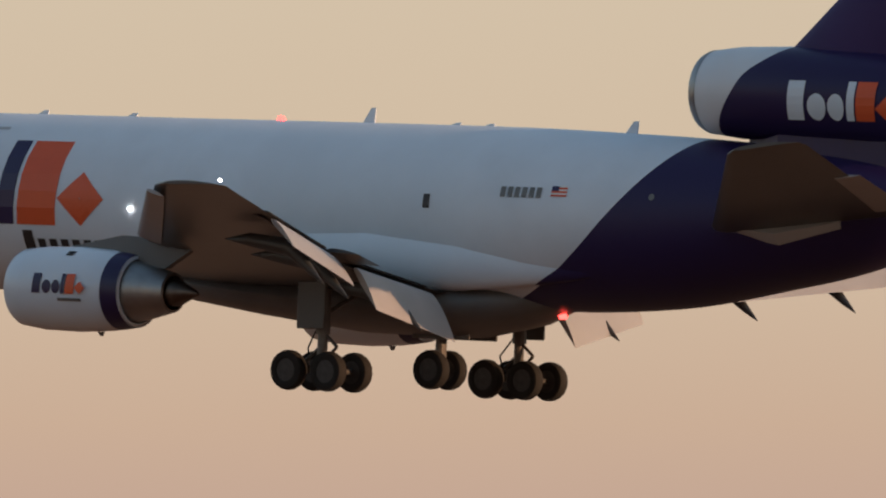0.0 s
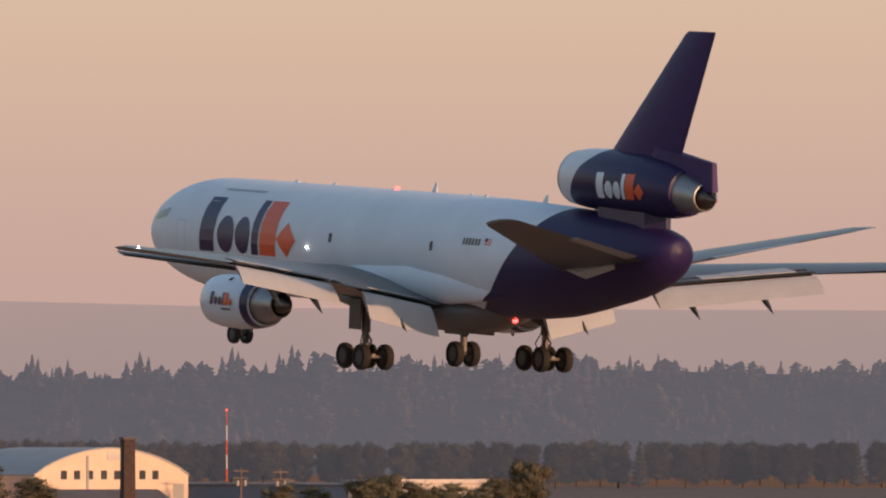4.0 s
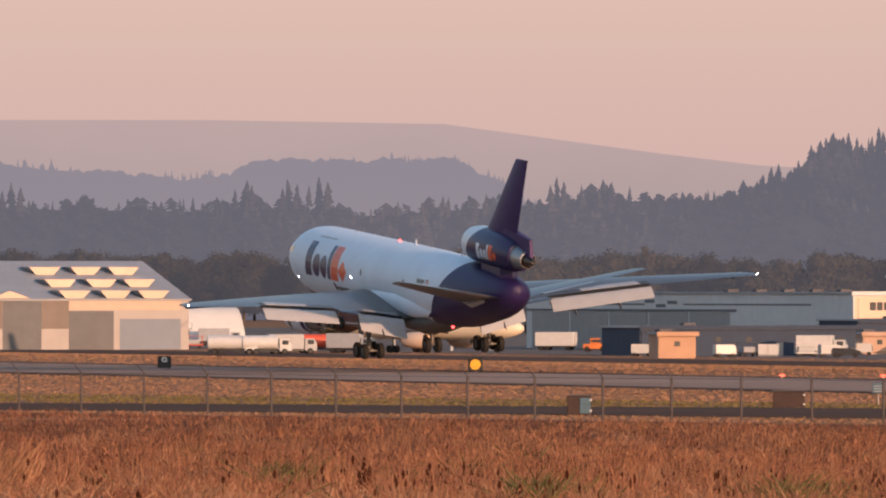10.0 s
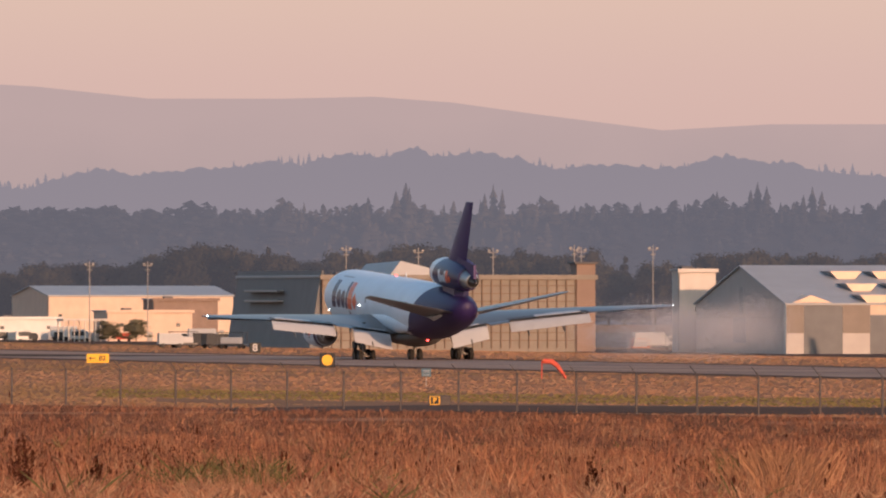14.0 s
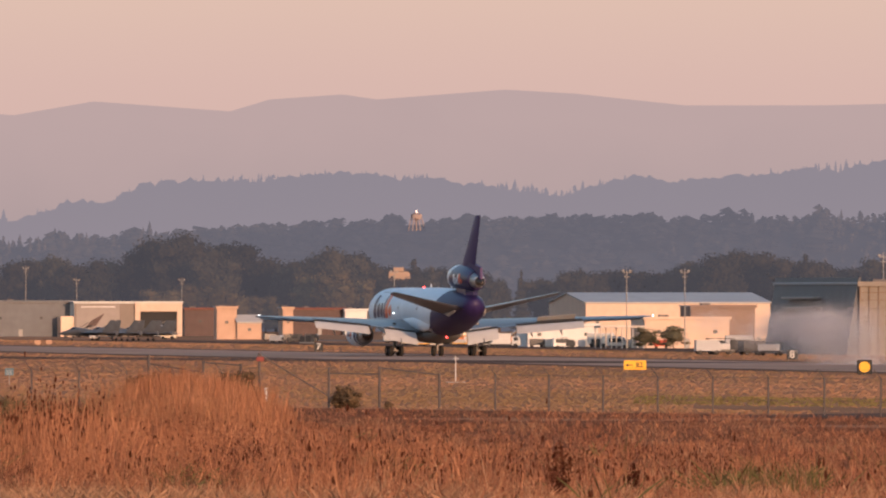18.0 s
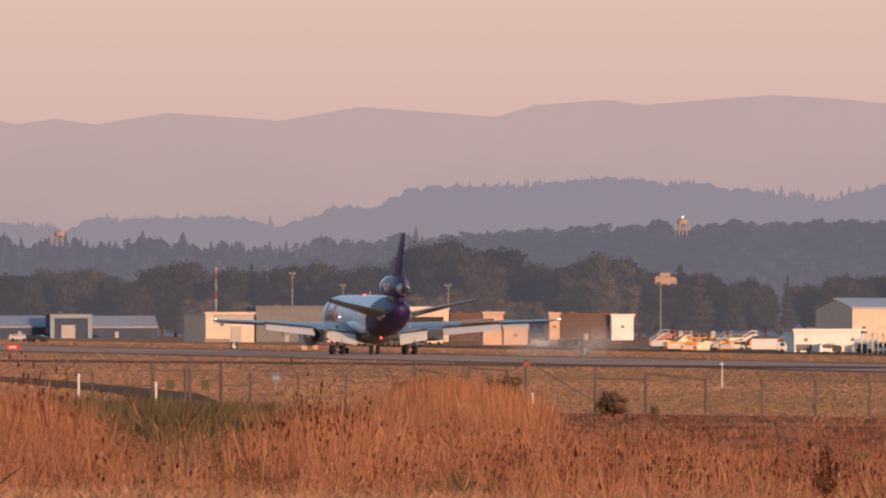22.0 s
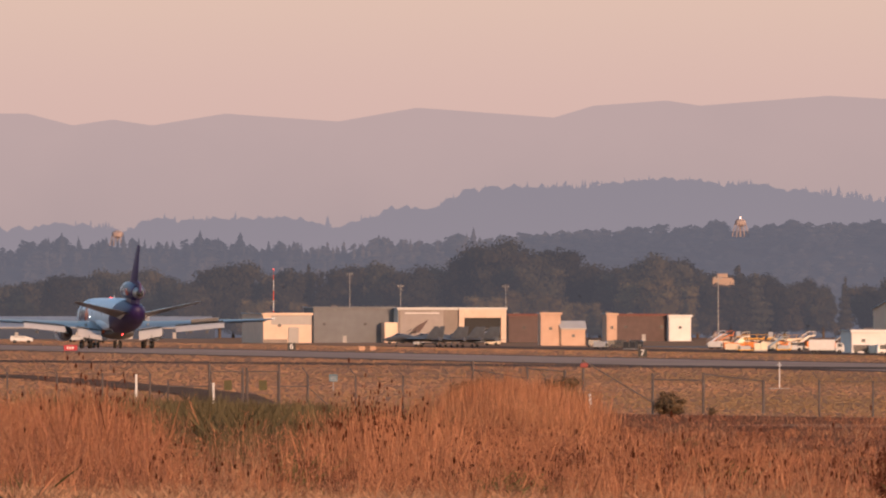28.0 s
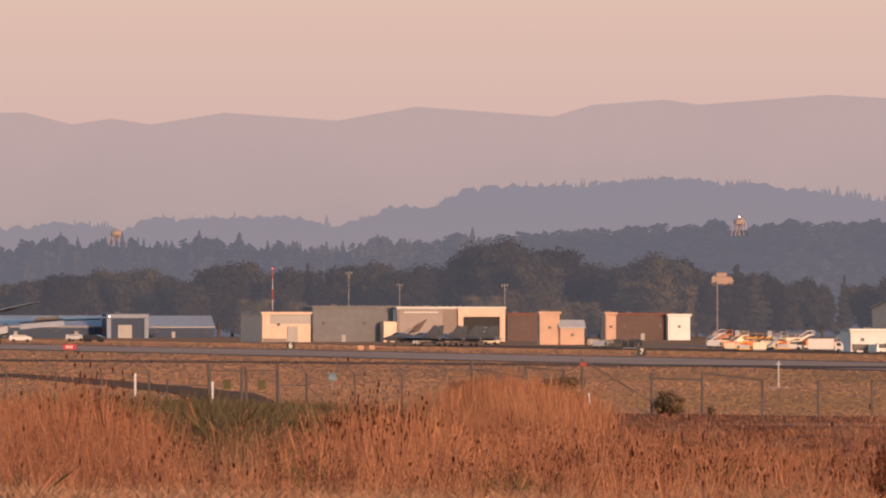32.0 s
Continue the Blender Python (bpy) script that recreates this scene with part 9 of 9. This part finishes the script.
sprays(6800, -3.2, 20, .17, .62, .35, .75, 71, M_WEED, M_WEED, "rust-brown bushy weeds over the field", lambda a, u: .3 + .7 * (1 - broad(a, u)))
sprays(5200, -3.2, 20, .17, .62, .35, .75, 73, M_GOLD, M_TALL, "golden-orange bushy weeds over the field", lambda a, u: .15 + .85 * broad(a, u))
sprays(8500, -3.2, 2.1, .17, .52, .6, 1.3, 75, M_TALL, M_TALL, "tall orange bushy weeds along the rise", lambda a, u: np.clip((2.0 - a) * .5, 0, 1) * (.12 + .88 * thick(a, u) ** 1.5) * (1 - .8 * np.exp(-((a + 1.15) / .4) ** 2)), 18)
v, f, _ = weed_batch(4200, -2.5, -1.4, .28, .45, 1.1, 2.1, 4, .0045, .09, 91, lambda a, u: np.exp(-((a + 1.82) / .24) ** 2))
stuff("tall_weeds", v, f, M_TALL, "upright rust-orange stalks of the heap on the bank")
v, f, _ = weed_batch(4200, -.8, .15, .27, .5, .9, 1.65, 4, .005, .09, 93, lambda a, u: np.exp(-((a + .3) / .26) ** 2))
stuff("tall_weeds", v, f, M_TALL, "upright orange-tan stalks crowned with teasels")
v, f, _ = weed_batch(16000, -.2, 20, .2, .7, .4, .85, 3, .005, .07, 95, lambda a, u: .15 + .85 * thick(a, u))
stuff("tall_weeds", v, f, M_TALL, "thin upright orange stalks over the open field")
v, f, _ = weed_batch(15000, .6, 20, .58, .985, .25, .55, 4, .011, .3, 101, lambda a, u: .35 + .65 * broad(a, u))
stuff("golden_grass", v, f, M_TALL, "orange-tan dry grass towards the fence", "grass")
# dark plants fill the thin spots, as shade between the tall stalks
sprays(2400, -3.2, 1.2, .18, .42, .45, .95, 99, M_DARKWEED, M_DARKWEED, "dark weeds added as shaded gaps among stalks", lambda a, u: (1 - thick(a, u)) ** .7, 18)
v, f, _ = weed_batch(90, -1.15, -.9, .22, .25, 1.0, 1.5, 4, .004, .06, 97)
stuff("straw_grass", v, f, M_STRAW, "pale upright straw stems in the dip", "grass")
sprays(4200, -3.2, -1.3, .2, .5, .9, 1.6, 77, M_WEED, M_TALL, "rust-red bushy weeds heaped on the bank", lambda a, u: np.clip((-1.3 - a) * 1.4, 0, 1), 18)
sprays(2600, -.2, 1.0, .62, .95, 1.0, 2.0, 79, M_GOLD, M_TALL, "golden bushy weeds before the fence corner", lambda a, u: np.exp(-((a - .38) / .3) ** 2), 16)
sprays(3600, -2.1, -.3, .3, .7, .6, 1.2, 81, M_OLIVE, M_OLIVE, "dull olive bushy weeds in the dip", lambda a, u: np.exp(-((a + 1.15) / .45) ** 2), 16)
sprays(700, -3.2, 20, .17, .4, .5, 1.0, 83, M_STRAW, M_STRAW, "pale straw-coloured weeds standing out", None, 10)


# single dock plants that stand out of the field
def dock_plant(az, d, h, seed):
    rng = np.random.default_rng(seed)
    p_ = thing("dock_plant", Matrix.Translation(bearing(az, d, field_z(az, d))), "dark red-brown dock plant with dense seed spikes", "plant", "dock plants")
    for k in range(3):
        hk, lx = h * (1, .8, .66)[k], (-.02, .13, -.14)[k] * h
        part("stem", rod((lx * .3, 0, -.1), (lx, 0, hk), .008, .004, 5), M_DARKWEED, p_)
        n = 160
        zc = rng.uniform(.3, 1.0, n)
        c = np.stack([lx * (.3 + .7 * zc) + rng.normal(0, .035, n) * (1.25 - zc), rng.normal(0, .035, n) * (1.25 - zc), zc * hk], 1)
        vv = c[:, None] + rng.normal(0, .016, (n, 4, 3))
        tagged(part("seed_spike", raw_mesh("seed_spike", vv.reshape(-1, 3), np.arange(n * 4).reshape(-1, 4), M_SEED), None, p_), kind="stuff")


for k, (a_, d_, h_) in enumerate(((2.21, 165, .85), (2.24, 150, .8), (8.0, 190, .7), (2.6, 200, .6), (5.1, 170, .6))):
    dock_plant(a_, d_, h_, 700 + k)


# ---- tyre smoke at the touchdown ----
M_SMOKE = mat("tyre_smoke_flecks", (0.44, 0.45, 0.50), 1.0, vary=0.05, scale=0.5, spec=0.0)


def puff_mesh(seed, n=150000):
    """A ragged puff of fine drifting flecks, thicker at its heart."""
    rng = np.random.default_rng(seed)
    hearts = rng.normal(0, 1, (7, 3)) * np.array([2.6, 1.6, .7])
    c = hearts[rng.integers(0, 7, n)] + rng.normal(0, 1, (n, 3)) * np.array([1.5, 1.2, .8])
    v = c[:, None] + rng.normal(0, .0135, (n, 3, 3))
    return raw_mesh("smoke_puff", v.reshape(-1, 3), np.arange(n * 3).reshape(-1, 3), M_SMOKE)


PUFF = [puff_mesh(300 + k) for k in range(3)]
WISP = [puff_mesh(310 + k, 62000) for k in range(2)]
# birth, bearing and distance at birth, bearing drift a second, rise a second, seconds that it hangs
WISPS = [(12.15 + .1 * k, 5.86 - .105 * k, 1072 + 9 * k, .02, (1.1, 2.4, 1.6)[k % 3], 2.3 - .12 * k) for k in range(7)]
WISPS += [(19.0, 1.45, 1480, -.02, .25, 1.8), (19.5, 1.25, 1510, -.02, .3, 1.9), (20.1, 1.02, 1545, -.02, .3, 1.9), (20.7, .78, 1580, -.02, .25, 1.8)]
PUFFS = WISPS + [(14.5 + .08 * k, 4.38 - .092 * k, 1190 + 7 * k, -.08, .8 + .15 * (k % 3), 2.3 + .1 * k) for k in range(9)]
puffs = []
for k, row in enumerate(PUFFS):
    ob = new("smoke_puff", PUFF[k % 3] if k >= len(WISPS) else WISP[k % 2])
    tagged(ob, "thin grey-white puff of tyre smoke over the runway", "smoke", "touchdown smoke")
    puffs.append(ob)


# ---- what moves ----
# seconds, place of the jet (ground point under its main gear), bank, dip and turn
FLIGHT = [
    (0, 255.21, 276.01, 21.18, -0.18, -3.34, 99.66), (0.5, 249.78, 309.85, 19.86, 0.11, -3.35, 99.69),
    (1, 245.20, 342.05, 18.48, -0.10, -3.31, 99.62), (1.5, 238.15, 377.93, 17.28, -0.22, -3.30, 99.98),
    (2, 232.88, 410.24, 15.95, 0.21, -3.27, 99.84), (2.5, 226.76, 442.69, 14.67, 0.54, -3.26, 99.81),
    (4.5, 200.21, 574.46, 9.69, 0.38, -3.31, 100.26), (5, 194.48, 607.43, 8.46, 0.21, -3.26, 100.40),
    (6, 183.12, 673.19, 6.22, -0.02, -3.37, 100.83), (7, 171.86, 739.13, 4.18, -0.88, -4.52, 101.22),
    (8, 160.44, 805.12, 3.25, -1.66, -4.46, 101.76), (9, 148.90, 871.06, 2.61, -2.29, -4.07, 101.99),
    (10, 136.84, 935.81, 1.85, -3.01, -4.65, 102.43), (11, 124.67, 1000.31, 1.27, -2.40, -4.71, 102.41),
    (12, 112.36, 1063.39, 0.53, -2.06, -4.84, 102.54), (13, 99.85, 1125.47, 0.01, -1.17, -3.89, 102.19),
    (14, 87.10, 1187.33, -0.08, -1.25, -2.58, 101.27), (15, 74.21, 1248.32, 0.00, -0.18, -1.59, 100.41),
    (18, 39.65, 1421.45, 0.00, 0.00, 0.00, 101.85), (20, 17.53, 1532.56, 0.00, 0.00, 0.00, 101.10),
    (22, -1.80, 1639.54, 0.00, 0.00, 0.00, 101.10), (25, -29.52, 1790.93, 0.00, 0.00, 0.00, 101.10),
    (28, -55.55, 1930.18, 0.00, 0.00, 0.00, 101.10), (30, -72.49, 2019.97, 0.00, 0.00, 0.00, 101.10),
    (31, -80.57, 2064.74, 0.00, 0.00, 0.00, 101.10), (32, -88.50, 2108.61, 0.00, 0.00, 0.00, 101.10),
]


def motions():
    walk(jet, [(t, pose(x, y, z, b, p, h)) for t, x, y, z, b, p, h in FLIGHT])
    # in the air the wings bend up and the struts hang out; after the touchdown they settle and the spoilers rise
    for w, s in jet_wings:
        hinge = Matrix.Translation((0, 3 * s, 3.9))
        walk(w, [(t, hinge @ pose(0, 0, 0, -s * a) @ hinge.inverted()) for t, a in ((0, 0), (12.9, 0), (15, 1.3), (16.5, 2.2), (32, 2.2))])
    for g, hang in jet_gears:
        walk(g, [(t, Matrix.Translation((0, 0, hang * k))) for t, k in ((0, 1), (12.2, 1), (13.4, .4), (15, 0), (32, 0))])
    for sp, q, axis, s in jet_spoilers:
        hinge = Matrix.Translation(q)
        walk(sp, [(t, hinge @ Matrix.Rotation(radians(-s * a), 4, axis * s) @ hinge.inverted()) for t, a in ((0, 0), (14.2, 0), (15.2, 42), (32, 42))])
    for ob, (born, az_, d_, drift, rise, life) in zip(puffs, PUFFS):
        start, burst = bearing(az_, d_, -8.5), bearing(az_ + drift * .4, d_, 1.6)
        rows = [(0, start), (born, start), (born + .4, burst)]
        for q in (life * .3, life * .6, life * .9):
            rows.append((born + .4 + q, bearing(az_ + drift * (q + .4), d_, 1.6 + rise * q)))
        end = bearing(az_ + drift * 5, d_ + 25, -8.5)
        rows += [(born + life + 1.0, end), (32, end)]
        walk(ob, [(t, Matrix.Translation(q)) for t, q in rows])


motions()
